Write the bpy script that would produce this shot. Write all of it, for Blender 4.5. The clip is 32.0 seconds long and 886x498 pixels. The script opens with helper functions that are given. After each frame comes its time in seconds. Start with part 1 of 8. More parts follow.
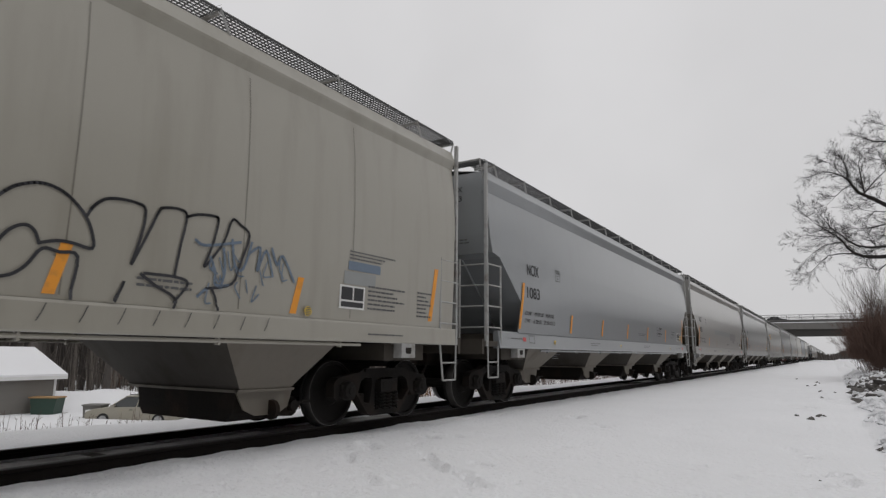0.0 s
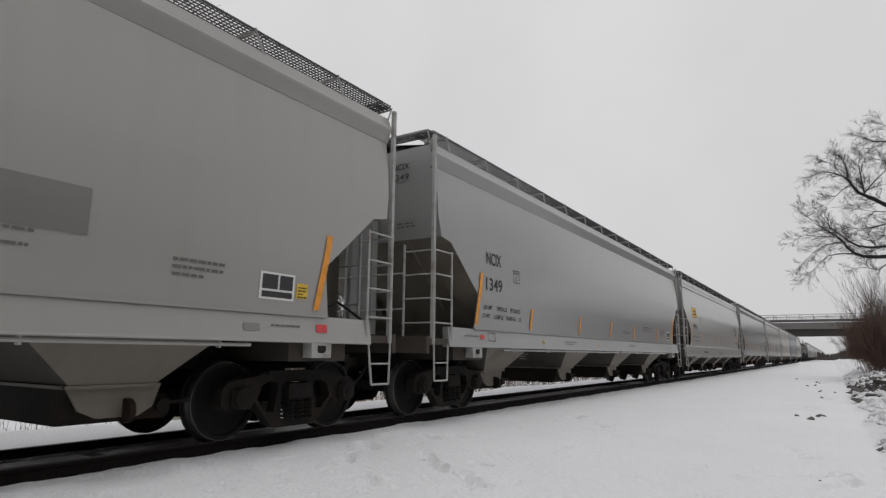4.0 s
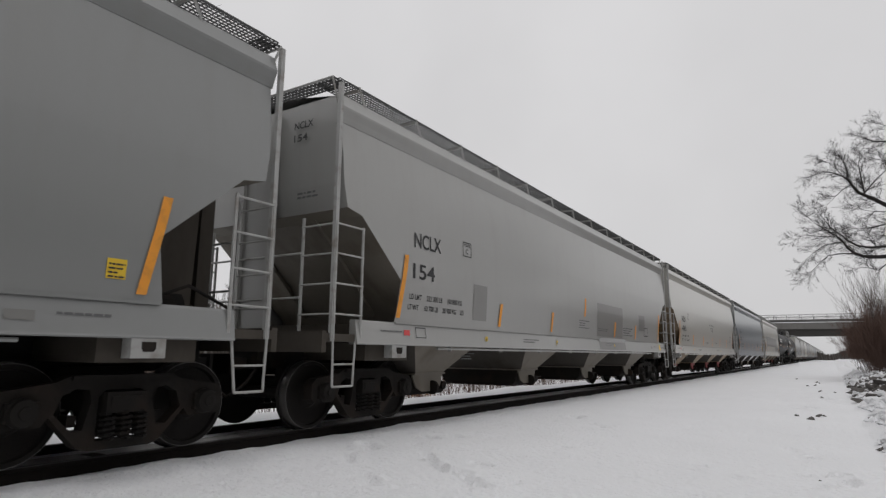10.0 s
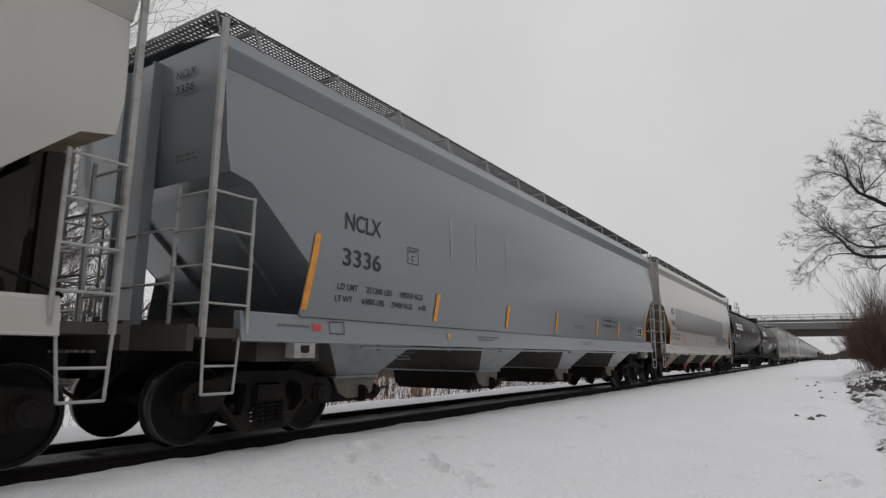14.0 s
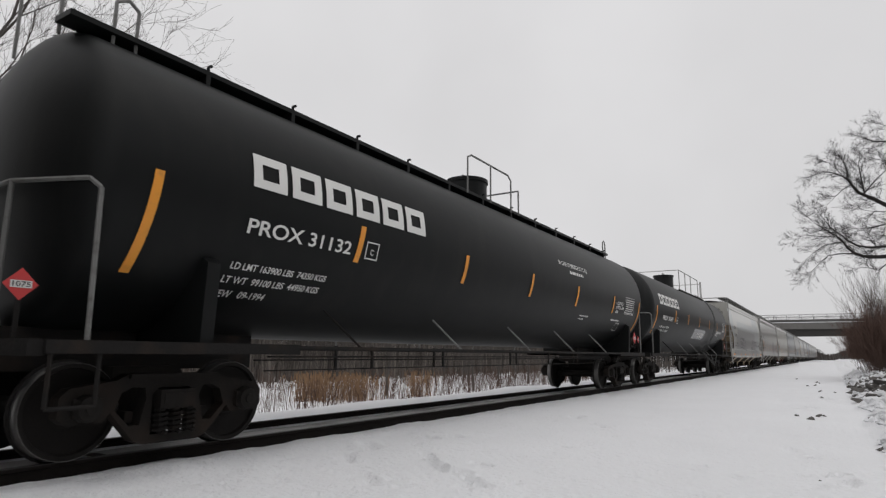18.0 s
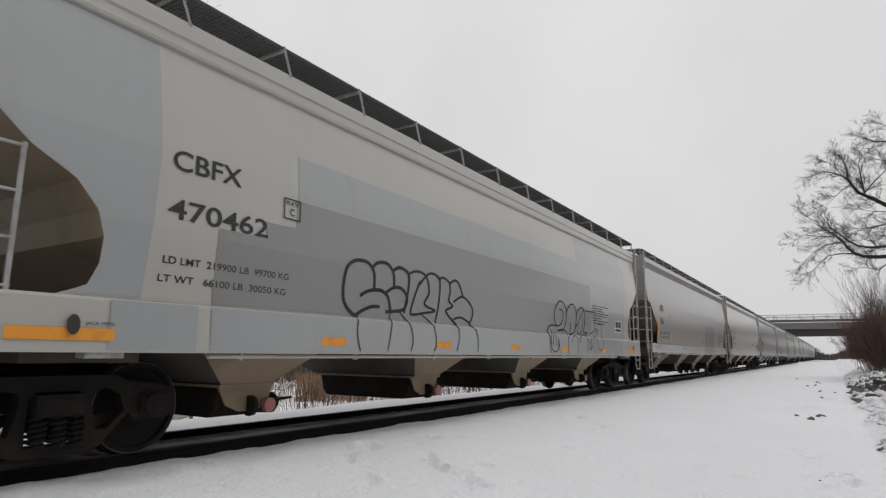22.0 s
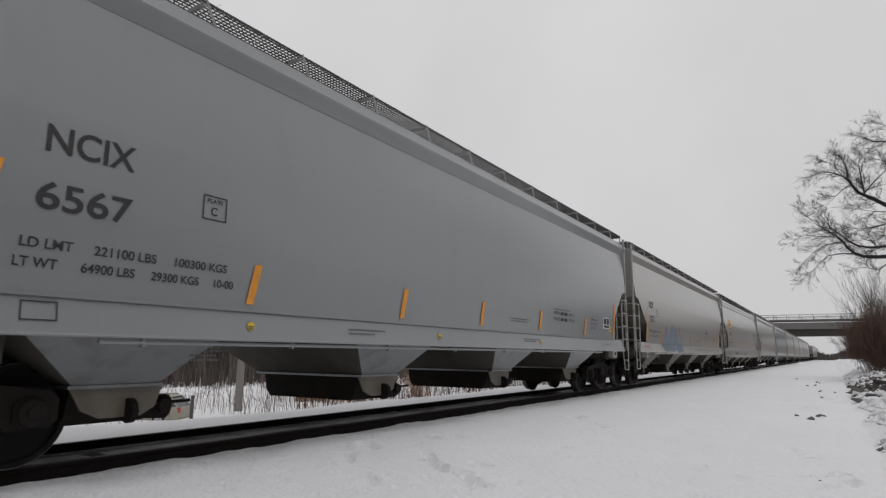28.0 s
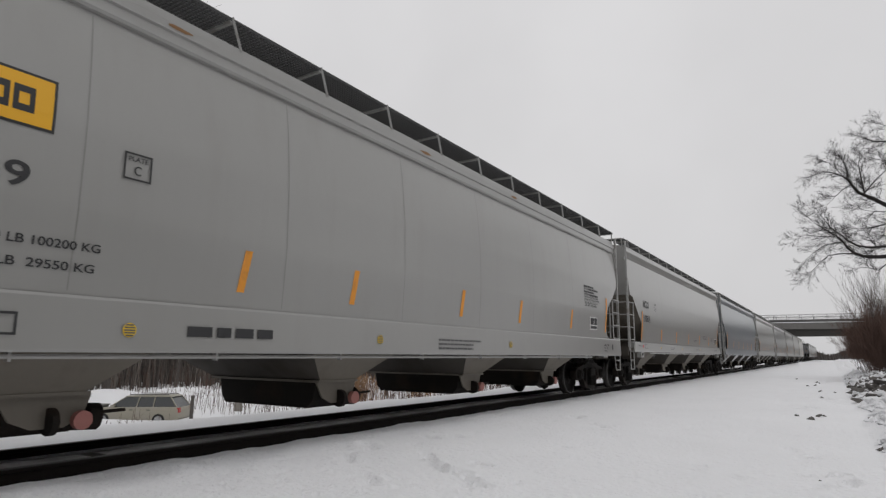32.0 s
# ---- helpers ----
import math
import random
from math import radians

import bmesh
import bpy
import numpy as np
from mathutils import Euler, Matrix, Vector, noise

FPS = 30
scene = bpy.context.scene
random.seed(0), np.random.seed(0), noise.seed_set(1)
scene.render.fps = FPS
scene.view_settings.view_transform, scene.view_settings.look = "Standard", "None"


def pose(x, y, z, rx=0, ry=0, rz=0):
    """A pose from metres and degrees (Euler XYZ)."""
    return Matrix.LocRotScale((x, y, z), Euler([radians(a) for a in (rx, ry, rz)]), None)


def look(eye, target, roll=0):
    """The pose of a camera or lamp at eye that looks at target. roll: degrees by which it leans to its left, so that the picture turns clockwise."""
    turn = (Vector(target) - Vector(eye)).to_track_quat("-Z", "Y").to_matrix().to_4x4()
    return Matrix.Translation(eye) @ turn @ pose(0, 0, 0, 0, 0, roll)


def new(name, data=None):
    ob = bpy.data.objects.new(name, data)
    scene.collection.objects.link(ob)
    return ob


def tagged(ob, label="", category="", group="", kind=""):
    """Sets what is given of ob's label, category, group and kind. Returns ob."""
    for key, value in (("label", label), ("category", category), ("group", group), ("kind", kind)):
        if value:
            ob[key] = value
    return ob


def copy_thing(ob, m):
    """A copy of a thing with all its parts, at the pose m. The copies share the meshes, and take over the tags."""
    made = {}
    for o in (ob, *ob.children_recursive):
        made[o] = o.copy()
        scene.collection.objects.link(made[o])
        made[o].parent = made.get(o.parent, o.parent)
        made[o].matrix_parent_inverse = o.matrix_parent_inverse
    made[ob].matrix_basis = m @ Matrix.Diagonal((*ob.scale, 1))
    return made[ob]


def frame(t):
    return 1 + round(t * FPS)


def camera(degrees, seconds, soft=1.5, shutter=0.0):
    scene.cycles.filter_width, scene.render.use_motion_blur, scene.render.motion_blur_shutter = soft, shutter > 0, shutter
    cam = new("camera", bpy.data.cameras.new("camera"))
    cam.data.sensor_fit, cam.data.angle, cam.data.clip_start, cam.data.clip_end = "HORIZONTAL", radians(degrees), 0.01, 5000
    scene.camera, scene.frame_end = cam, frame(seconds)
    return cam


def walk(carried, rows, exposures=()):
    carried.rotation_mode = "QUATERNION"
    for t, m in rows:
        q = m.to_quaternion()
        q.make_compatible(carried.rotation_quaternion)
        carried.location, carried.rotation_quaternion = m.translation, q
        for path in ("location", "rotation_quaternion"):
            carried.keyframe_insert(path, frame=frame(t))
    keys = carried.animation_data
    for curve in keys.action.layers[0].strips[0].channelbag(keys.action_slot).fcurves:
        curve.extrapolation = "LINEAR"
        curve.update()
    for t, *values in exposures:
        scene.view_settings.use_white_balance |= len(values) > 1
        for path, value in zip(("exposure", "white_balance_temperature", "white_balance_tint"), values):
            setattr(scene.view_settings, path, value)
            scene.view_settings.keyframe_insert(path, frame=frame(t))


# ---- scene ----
# Axes: y runs along the track, away from the camera's end; x points from the track to the camera; z = 0 is the top of the rails.
TRACK_X = -6.925
SECONDS = 32.0


def run(t):
    """Metres that the train has rolled at t seconds, towards -y; it slows down a little."""
    return 10.395 * t - 0.00532 * t * t


cam = camera(73.0, SECONDS, soft=1.3, shutter=0.035)
EYE = pose(0, 0, 1.033, 90 + 9.88, -0.56, 32.63)
walk(cam, [(0, EYE), (SECONDS, EYE)], [(0, -0.02), (5, 0.03), (10, 0.0), (12, -0.06), (13, -0.10), (15, -0.02), (17.5, 0.06), (18, 0.09), (18.6, 0.15), (21, 0.16), (22.2, 0.11), (23, 0.04), (25, 0.02), (26.5, -0.02), (27.5, -0.10), (28, -0.04), (28.6, 0.02), (SECONDS, 0.03)])

# ---- light: a closed overcast ----
world = bpy.data.worlds.new("overcast")
scene.world = world
world.use_nodes = True
wn, wl = world.node_tree.nodes, world.node_tree.links
wn.clear()
sky = wn.new("ShaderNodeTexSky")
sky.sky_type = "NISHITA"
sky.sun_disc = False
sky.sun_elevation, sky.sun_rotation = radians(38), radians(140)
grey = wn.new("ShaderNodeHueSaturation")
grey.inputs["Saturation"].default_value = 0.04
flat = wn.new("ShaderNodeMix")
flat.data_type = "RGBA"
flat.inputs["Factor"].default_value = 0.86
flat.inputs["B"].default_value = (6.93, 6.86, 6.97, 1)
# the cloud layer is a little darker low down and uneven
w_co, w_sep, w_low, w_cloud, w_amp, w_mul = (wn.new("ShaderNode" + k) for k in ("TexCoord", "SeparateXYZ", "MapRange", "TexNoise", "MapRange", "Math"))
w_low.inputs["From Max"].default_value, w_low.inputs["To Min"].default_value, w_low.inputs["To Max"].default_value = 0.55, 0.90, 1.03
w_cloud.inputs["Scale"].default_value, w_cloud.inputs["Detail"].default_value = 2.2, 4.0
w_amp.inputs["From Min"].default_value, w_amp.inputs["From Max"].default_value = 0.3, 0.7
w_amp.inputs["To Min"].default_value, w_amp.inputs["To Max"].default_value = 0.94, 1.05
w_mul.operation = "MULTIPLY"
w_all = wn.new("ShaderNodeVectorMath")
w_all.operation = "SCALE"
wl.new(w_co.outputs["Generated"], w_sep.inputs[0])
wl.new(w_sep.outputs["Z"], w_low.inputs["Value"])
wl.new(w_co.outputs["Generated"], w_cloud.inputs["Vector"])
wl.new(w_cloud.outputs["Fac"], w_amp.inputs["Value"])
wl.new(w_low.outputs["Result"], w_mul.inputs[0])
wl.new(w_amp.outputs["Result"], w_mul.inputs[1])
wl.new(w_mul.outputs[0], w_all.inputs["Scale"])
back = wn.new("ShaderNodeBackground")
back.inputs["Strength"].default_value = 0.1
wout = wn.new("ShaderNodeOutputWorld")
wl.new(sky.outputs["Color"], grey.inputs["Color"])
wl.new(grey.outputs["Color"], flat.inputs["A"])
wl.new(flat.outputs["Result"], w_all.inputs[0])
wl.new(w_all.outputs["Vector"], back.inputs["Color"])
wl.new(back.outputs["Background"], wout.inputs["Surface"])
sun = new("sun", bpy.data.lights.new("sun", "SUN"))
sun.data.energy, sun.data.angle, sun.data.color = 0.5, radians(60), (1.0, 0.985, 0.96)
sun.matrix_world = look((16, 0, 60), (0, 8, 0))


# ---- materials ----
def material(name, colour, rough=0.7, metal=0.0, vary=0.15, scale=3.0, stretch=(1, 1, 1), bump=0.0, bump_scale=60.0, dirt=None, dirt_amount=0.0, dirt_scale=1.0, dirt_stretch=(1, 1, 1), spec=0.5, bump_depth=0.02):
    """Paint, metal, wood or snow: base colour that varies at two scales, stains of another colour, fine relief."""
    m = bpy.data.materials.new(name)
    m.use_nodes = True
    n, l = m.node_tree.nodes, m.node_tree.links
    b = n["Principled BSDF"]
    b.inputs["Roughness"].default_value, b.inputs["Metallic"].default_value = rough, metal
    b.inputs["Specular IOR Level"].default_value = spec
    co = n.new("ShaderNodeTexCoord")

    def noise_at(s, st, detail=6.0):
        mp = n.new("ShaderNodeMapping")
        mp.inputs["Scale"].default_value = st
        tx = n.new("ShaderNodeTexNoise")
        tx.inputs["Scale"].default_value, tx.inputs["Detail"].default_value = s, detail
        l.new(co.outputs["Object"], mp.inputs["Vector"])
        l.new(mp.outputs["Vector"], tx.inputs["Vector"])
        return tx

    def mixed(fac, a, bcol):
        mx = n.new("ShaderNodeMix")
        mx.data_type = "RGBA"
        l.new(fac, mx.inputs["Factor"])
        for key, c in (("A", a), ("B", bcol)):
            if isinstance(c, tuple):
                mx.inputs[key].default_value = (*c, 1)
            else:
                l.new(c, mx.inputs[key])
        return mx.outputs["Result"]

    lo, hi = tuple(c * (1 - vary) for c in colour), tuple(min(1, c * (1 + vary)) for c in colour)
    big, small = noise_at(scale * 0.25, stretch, 3), noise_at(scale * 8, stretch, 6)
    both = n.new("ShaderNodeMath")
    both.operation = "MULTIPLY_ADD"
    both.inputs[1].default_value = 0.35
    l.new(small.outputs["Fac"], both.inputs[0])
    half = n.new("ShaderNodeMath")
    half.operation = "MULTIPLY"
    half.inputs[1].default_value = 0.65
    l.new(big.outputs["Fac"], half.inputs[0])
    l.new(half.outputs[0], both.inputs[2])
    out = mixed(both.outputs[0], lo, hi)
    if dirt:
        dn = noise_at(dirt_scale, dirt_stretch, 8)
        rp = n.new("ShaderNodeMapRange")
        rp.inputs["From Min"].default_value, rp.inputs["From Max"].default_value = 0.5, 0.72
        rp.inputs["To Max"].default_value = dirt_amount
        l.new(dn.outputs["Fac"], rp.inputs["Value"])
        out = mixed(rp.outputs["Result"], out, dirt)
    l.new(out, b.inputs["Base Color"])
    if bump:
        bn = noise_at(bump_scale, (1, 1, 1), 4)
        bp = n.new("ShaderNodeBump")
        bp.inputs["Strength"].default_value, bp.inputs["Distance"].default_value = bump, bump_depth
        l.new(bn.outputs["Fac"], bp.inputs["Height"])
        l.new(bp.outputs["Normal"], b.inputs["Normal"])
    return m


STREAK = (6, 0.9, 0.12)


def car_paint(name, colour, dirt=(0.16, 0.13, 0.10), amount=0.07, vary=0.04, rough=0.3):
    """Weathered freight-car paint: rain streaks run down the sides."""
    m = material(name, colour, rough, 0.0, vary, 1.6, (1, 1, 0.35), 0.04, 7.0, dirt, amount, 2.2, (3, 1.6, 0.16), 0.6)
    b = m.node_tree.nodes["Principled BSDF"]
    b.inputs["Coat Weight"].default_value, b.inputs["Coat Roughness"].default_value = 0.6, 0.22
    return m


SNOW = material("snow", (0.805, 0.808, 0.825), 0.8, 0, 0.06, 2.0, bump=0.9, bump_scale=16.0, spec=0.2, bump_depth=0.04)
RAIL_TOP = material("rail_steel", (0.035, 0.032, 0.03), 0.5, 0.4, 0.2, 4, (1, 0.2, 1))
RAIL = material("rusty_rail", (0.011, 0.009, 0.008), 0.9, 0.0, 0.3, 5, (1, 0.3, 1), 0.3, 30, spec=0.15)
TIE = material("tie_wood", (0.05, 0.042, 0.036), 0.95, 0, 0.3, 6, (0.2, 2, 2), 0.6, 40)
GREY = car_paint("grey_paint", (0.27, 0.273, 0.267))
DARK_STEEL = material("dark_steel", (0.010, 0.009, 0.0085), 0.8, 0.0, 0.35, 5, bump=0.3, bump_scale=25, dirt=(0.04, 0.025, 0.016), dirt_amount=0.5, dirt_scale=2.5, spec=0.25)
TRUCK = material("truck_steel", (0.0105, 0.0088, 0.0075), 0.85, 0.0, 0.35, 4, bump=0.4, bump_scale=18, dirt=(0.034, 0.021, 0.014), dirt_amount=0.5, dirt_scale=2.0, spec=0.3)
WHEEL = material("wheel_steel", (0.0085, 0.007, 0.006), 0.8, 0.0, 0.3, 6, bump=0.25, bump_scale=30, spec=0.3)
TREAD = material("polished_tread", (0.16, 0.155, 0.15), 0.38, 0.8, 0.15, 8)
LADDER = material("ladder_paint", (0.36, 0.36, 0.35), 0.6, 0, 0.12, 8, dirt=(0.16, 0.13, 0.1), dirt_amount=0.6, dirt_scale=6)
GRATE = material("galvanised_grating", (0.10, 0.10, 0.10), 0.7, 0.2, 0.2, 6)
ORANGE = material("reflective_orange", (0.78, 0.31, 0.03), 0.5, 0, 0.1, 10, dirt=(0.3, 0.16, 0.06), dirt_amount=0.4, dirt_scale=9)
BLACK_INK = material("black_lettering", (0.03, 0.03, 0.032), 0.6, 0, 0.15, 12)
WHITE_INK = material("white_lettering", (0.72, 0.72, 0.70), 0.6, 0, 0.1, 12)
TANK_PATCH = material("fresh_black_paint", (0.013, 0.014, 0.015), 0.16, 0, 0.1, 2, spec=0.35)
# Brown bay dirt on grey, toned darker for the shade below the sill.
BAY_DIRT_SHADE = material("dirty_shaded_grey", (0.165, 0.148, 0.122), 0.6, 0, 0.2, 2, (1, 1, 0.4), 0.05, 7, (0.08, 0.06, 0.04), 0.6, 1.6, (1.5, 1.2, 0.5), 0.4)
WORN_TANK = material("worn_black_tank_paint", (0.0085, 0.0092, 0.0096), 0.45, 0, 0.2, 1.2, (1, 0.6, 0.4), 0.05, 6, (0.03, 0.03, 0.028), 0.35, 1.6, (2, 1.4, 0.3), 0.26)
BLACK_TANK = material("black_tank_paint", (0.0085, 0.0092, 0.0094), 0.46, 0, 0.25, 1.2, (1, 0.6, 0.4), 0.05, 6, (0.018, 0.018, 0.0165), 0.45, 1.6, (2, 1.4, 0.3), 0.15)
END_DIRT = material("grimy_end_steel", (0.06, 0.052, 0.043), 0.8, 0, 0.35, 2.5, (1, 1, 0.5), 0.1, 9, (0.035, 0.028, 0.022), 0.7, 1.4, (1.5, 1.5, 0.5), 0.3)
GATE_STEEL = material("gate_steel", (0.010, 0.0078, 0.0062), 0.85, 0, 0.4, 5, bump=0.3, bump_scale=20, dirt=(0.035, 0.02, 0.012), dirt_amount=0.6, dirt_scale=1.8, spec=0.25)
# Dark colour holds the shade on the bays' downward-facing slope sheets.
SLOPE_SHADE = material("shaded_slope_paint", (0.075, 0.068, 0.06), 0.75, 0, 0.25, 2, (1, 1, 0.4), 0.05, 7, (0.05, 0.04, 0.03), 0.6, 1.6, (1.5, 1.2, 0.5), 0.3)
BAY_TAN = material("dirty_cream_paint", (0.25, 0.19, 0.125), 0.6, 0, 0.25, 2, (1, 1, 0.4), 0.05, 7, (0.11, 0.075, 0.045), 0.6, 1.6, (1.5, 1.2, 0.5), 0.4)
PRINT_INK = material("worn_small_print", (0.11, 0.11, 0.112), 0.6, 0, 0.3, 14)
RED_PAINT = material("faded_red_paint", (0.22, 0.03, 0.03), 0.6, 0, 0.2, 6)
CAP_RED = material("faded_red_cap", (0.36, 0.15, 0.13), 0.7, 0, 0.25, 12)
GIRDER = material("bridge_girder", (0.16, 0.155, 0.145), 0.8, 0, 0.15, 1)
BARK = material("bark", (0.085, 0.075, 0.068), 0.95, 0, 0.3, 8, (2, 2, 0.4), 0.6, 20)
TWIG = material("twigs", (0.075, 0.066, 0.06), 0.95, 0, 0.3, 5)
DARK_TWIG = material("dark_twigs", (0.022, 0.019, 0.018), 0.95, 0, 0.3, 5)
SHRUB_TWIG = material("shrub_twigs", (0.08, 0.063, 0.055), 0.95, 0, 0.3, 5)
BRUSH = material("brown_brush", (0.085, 0.05, 0.038), 0.95, 0, 0.35, 5)
REED = material("dry_reed", (0.26, 0.16, 0.09), 0.95, 0, 0.35, 4)
ROCK = material("rock", (0.10, 0.092, 0.085), 0.9, 0, 0.35, 6, bump=0.6, bump_scale=14)


# ---- mesh helpers ----
def box(bm, x0, x1, y0, y1, z0, z1):
    v = [bm.verts.new((x, y, z)) for x in (x0, x1) for y in (y0, y1) for z in (z0, z1)]
    for a, b, c, d in ((0, 1, 3, 2), (4, 6, 7, 5), (0, 4, 5, 1), (2, 3, 7, 6), (0, 2, 6, 4), (1, 5, 7, 3)):
        bm.faces.new((v[a], v[b], v[c], v[d]))
    return v


def rod(bm, p, q, r, seg=6, r2=None, cap=True):
    """A round bar from p to q, tapered from r to r2."""
    p, q = Vector(p), Vector(q)
    d = q - p
    if d.length < 1e-6:
        return
    m = d.to_track_quat("Z", "Y").to_matrix()
    r2 = r if r2 is None else r2
    rings = []
    for c, rr in ((p, r), (q, r2)):
        rings.append([bm.verts.new(c + m @ Vector((rr * math.cos(2 * math.pi * i / seg), rr * math.sin(2 * math.pi * i / seg), 0))) for i in range(seg)])
    for i in range(seg):
        j = (i + 1) % seg
        bm.faces.new((rings[0][i], rings[0][j], rings[1][j], rings[1][i]))
    if cap and seg > 2:
        bm.faces.new(list(reversed(rings[0])))
        bm.faces.new(rings[1])


def path_rod(bm, pts, r, seg=6):
    for a, b in zip(pts, pts[1:]):
        rod(bm, a, b, r, seg)


def prism(bm, poly, axis, a, b):
    """A polygon of pairs, pushed along an axis (0, 1 or 2) from a to b."""
    def at(u, v, w):
        return {0: (w, u, v), 1: (u, w, v), 2: (u, v, w)}[axis]
    lo = [bm.verts.new(at(u, v, a)) for u, v in poly]
    hi = [bm.verts.new(at(u, v, b)) for u, v in poly]
    n = len(poly)
    bm.faces.new(list(reversed(lo)))
    bm.faces.new(hi)
    for i in range(n):
        j = (i + 1) % n
        bm.faces.new((lo[i], lo[j], hi[j], hi[i]))


def lathe(bm, profile, seg=28, cap=True):
    """A turned shape round the x axis: profile of (x, radius)."""
    rings = []
    for x, r in profile:
        rings.append([bm.verts.new((x, r * math.cos(2 * math.pi * i / seg), r * math.sin(2 * math.pi * i / seg))) for i in range(seg)])
    for a, b in zip(rings, rings[1:]):
        for i in range(seg):
            j = (i + 1) % seg
            bm.faces.new((a[i], a[j], b[j], b[i]))
    if cap:
        bm.faces.new(list(reversed(rings[0])))
        bm.faces.new(rings[-1])


def mesh_of(name, bm, mat, smooth=False, fix=True):
    if fix:
        bmesh.ops.recalc_face_normals(bm, faces=bm.faces)
    me = bpy.data.meshes.new(name)
    bm.to_mesh(me)
    bm.free()
    if smooth:
        me.polygons.foreach_set("use_smooth", [True] * len(me.polygons))
        me.set_sharp_from_angle(angle=radians(35))
    me.materials.append(mat)
    return me


def part(name, bm, mat, parent, label="", smooth=False):
    ob = new(name, mesh_of(name, bm, mat, smooth) if isinstance(bm, bmesh.types.BMesh) else bm)
    ob.parent = parent
    if label:
        tagged(ob, label)
    return ob


def thing(name, label, category, group="", kind=""):
    return tagged(new(name), label, category, group, kind)


def solid(name, bm, mat, label="", category="", group="", kind="", smooth=False):
    return tagged(new(name, mesh_of(name, bm, mat, smooth)), label, category, group, kind)


# ---- ground and track ----
# scuffs in the snow: from, to (x, y), half width, depth
SCUFFS = [((-4.91, 5.6), (-4.56, 5.17), 0.07, 0.06), ((-5.26, 6.33), (-5.02, 6.15), 0.1, 0.05), ((-4.04, 4.86), (-3.81, 4.69), 0.05, 0.035), ((-3.81, 4.69), (-3.59, 4.48), 0.05, 0.035),
          ((-4.22, 6.21), (-3.85, 5.77), 0.055, 0.05), ((-3.85, 5.77), (-3.5, 5.42), 0.055, 0.055), ((-3.5, 5.42), (-3.31, 5.25), 0.055, 0.05), ((-3.19, 5.33), (-3.04, 5.17), 0.07, 0.06), ((-3.04, 5.17), (-2.7, 4.89), 0.06, 0.05),
          ((-3.41, 6.01), (-3.21, 5.83), 0.07, 0.05), ((-2.61, 5.27), (-2.52, 5.25), 0.06, 0.03), ((-4.36, 11.56), (-4.1, 11.25), 0.1, 0.07), ((-3.5, 10.15), (-3.17, 9.92), 0.1, 0.05), ((-2.97, 7.55), (-2.93, 7.53), 0.06, 0.04),
          ((-5.1, 7.47), (-4.78, 7.28), 0.08, 0.04), ((-4.74, 7.74), (-4.55, 7.59), 0.08, 0.04), ((-1.32, 7.26), (-1.28, 7.21), 0.06, 0.05), ((-0.62, 9.34), (-0.51, 9.08), 0.07, 0.05), ((-0.37, 8.52), (-0.29, 8.26), 0.07, 0.05),
          ((-0.12, 7.32), (-0.02, 7.49), 0.05, 0.05), ((-0.92, 6.85), (-0.83, 6.84), 0.06, 0.03), ((-0.18, 6.75), (-0.15, 6.8), 0.05, 0.04), ((-0.01, 6.96), (0.07, 7.14), 0.05, 0.05), ((-0.33, 7.23), (-0.3, 7.19), 0.05, 0.04),
          ((-0.65, 10.97), (-0.61, 10.92), 0.06, 0.05), ((-1.18, 5.96), (-0.99, 5.91), 0.06, 0.02), ((-0.75, 16.5), (-0.5, 16.7), 0.12, 0.08), ((-0.6, 20.5), (-0.2, 20.4), 0.14, 0.1), ((-0.9, 24.0), (-0.5, 24.2), 0.16, 0.1)]
PRINTS = random.Random(31)
for k in range(34):
    sx, sy = PRINTS.uniform(-4.6, 0.1), 3.6 + 9 * PRINTS.random() ** 1.3
    SCUFFS.append(((sx, sy), (sx + PRINTS.uniform(-0.15, 0.15), sy + PRINTS.uniform(-0.15, 0.15)), PRINTS.uniform(0.04, 0.09), PRINTS.uniform(0.006, 0.02)))
for k in range(60):
    sx, sy = TRACK_X + PRINTS.uniform(1.15, 2.3), 3.4 + 10 * PRINTS.random()
    SCUFFS.append(((sx, sy), (sx + PRINTS.uniform(-0.05, 0.05), sy + PRINTS.uniform(-0.3, 0.3)), PRINTS.uniform(0.03, 0.07), PRINTS.uniform(0.01, 0.03)))
SCUFF_ROWS = {}
for (ax, ay), (bx, by), sw, sd in SCUFFS:
    for row in range(int(min(ay, by) * 2) - 1, int(max(ay, by) * 2) + 2):
        SCUFF_ROWS.setdefault(row, []).append((ax, ay, bx - ax, by - ay, sw, sd))


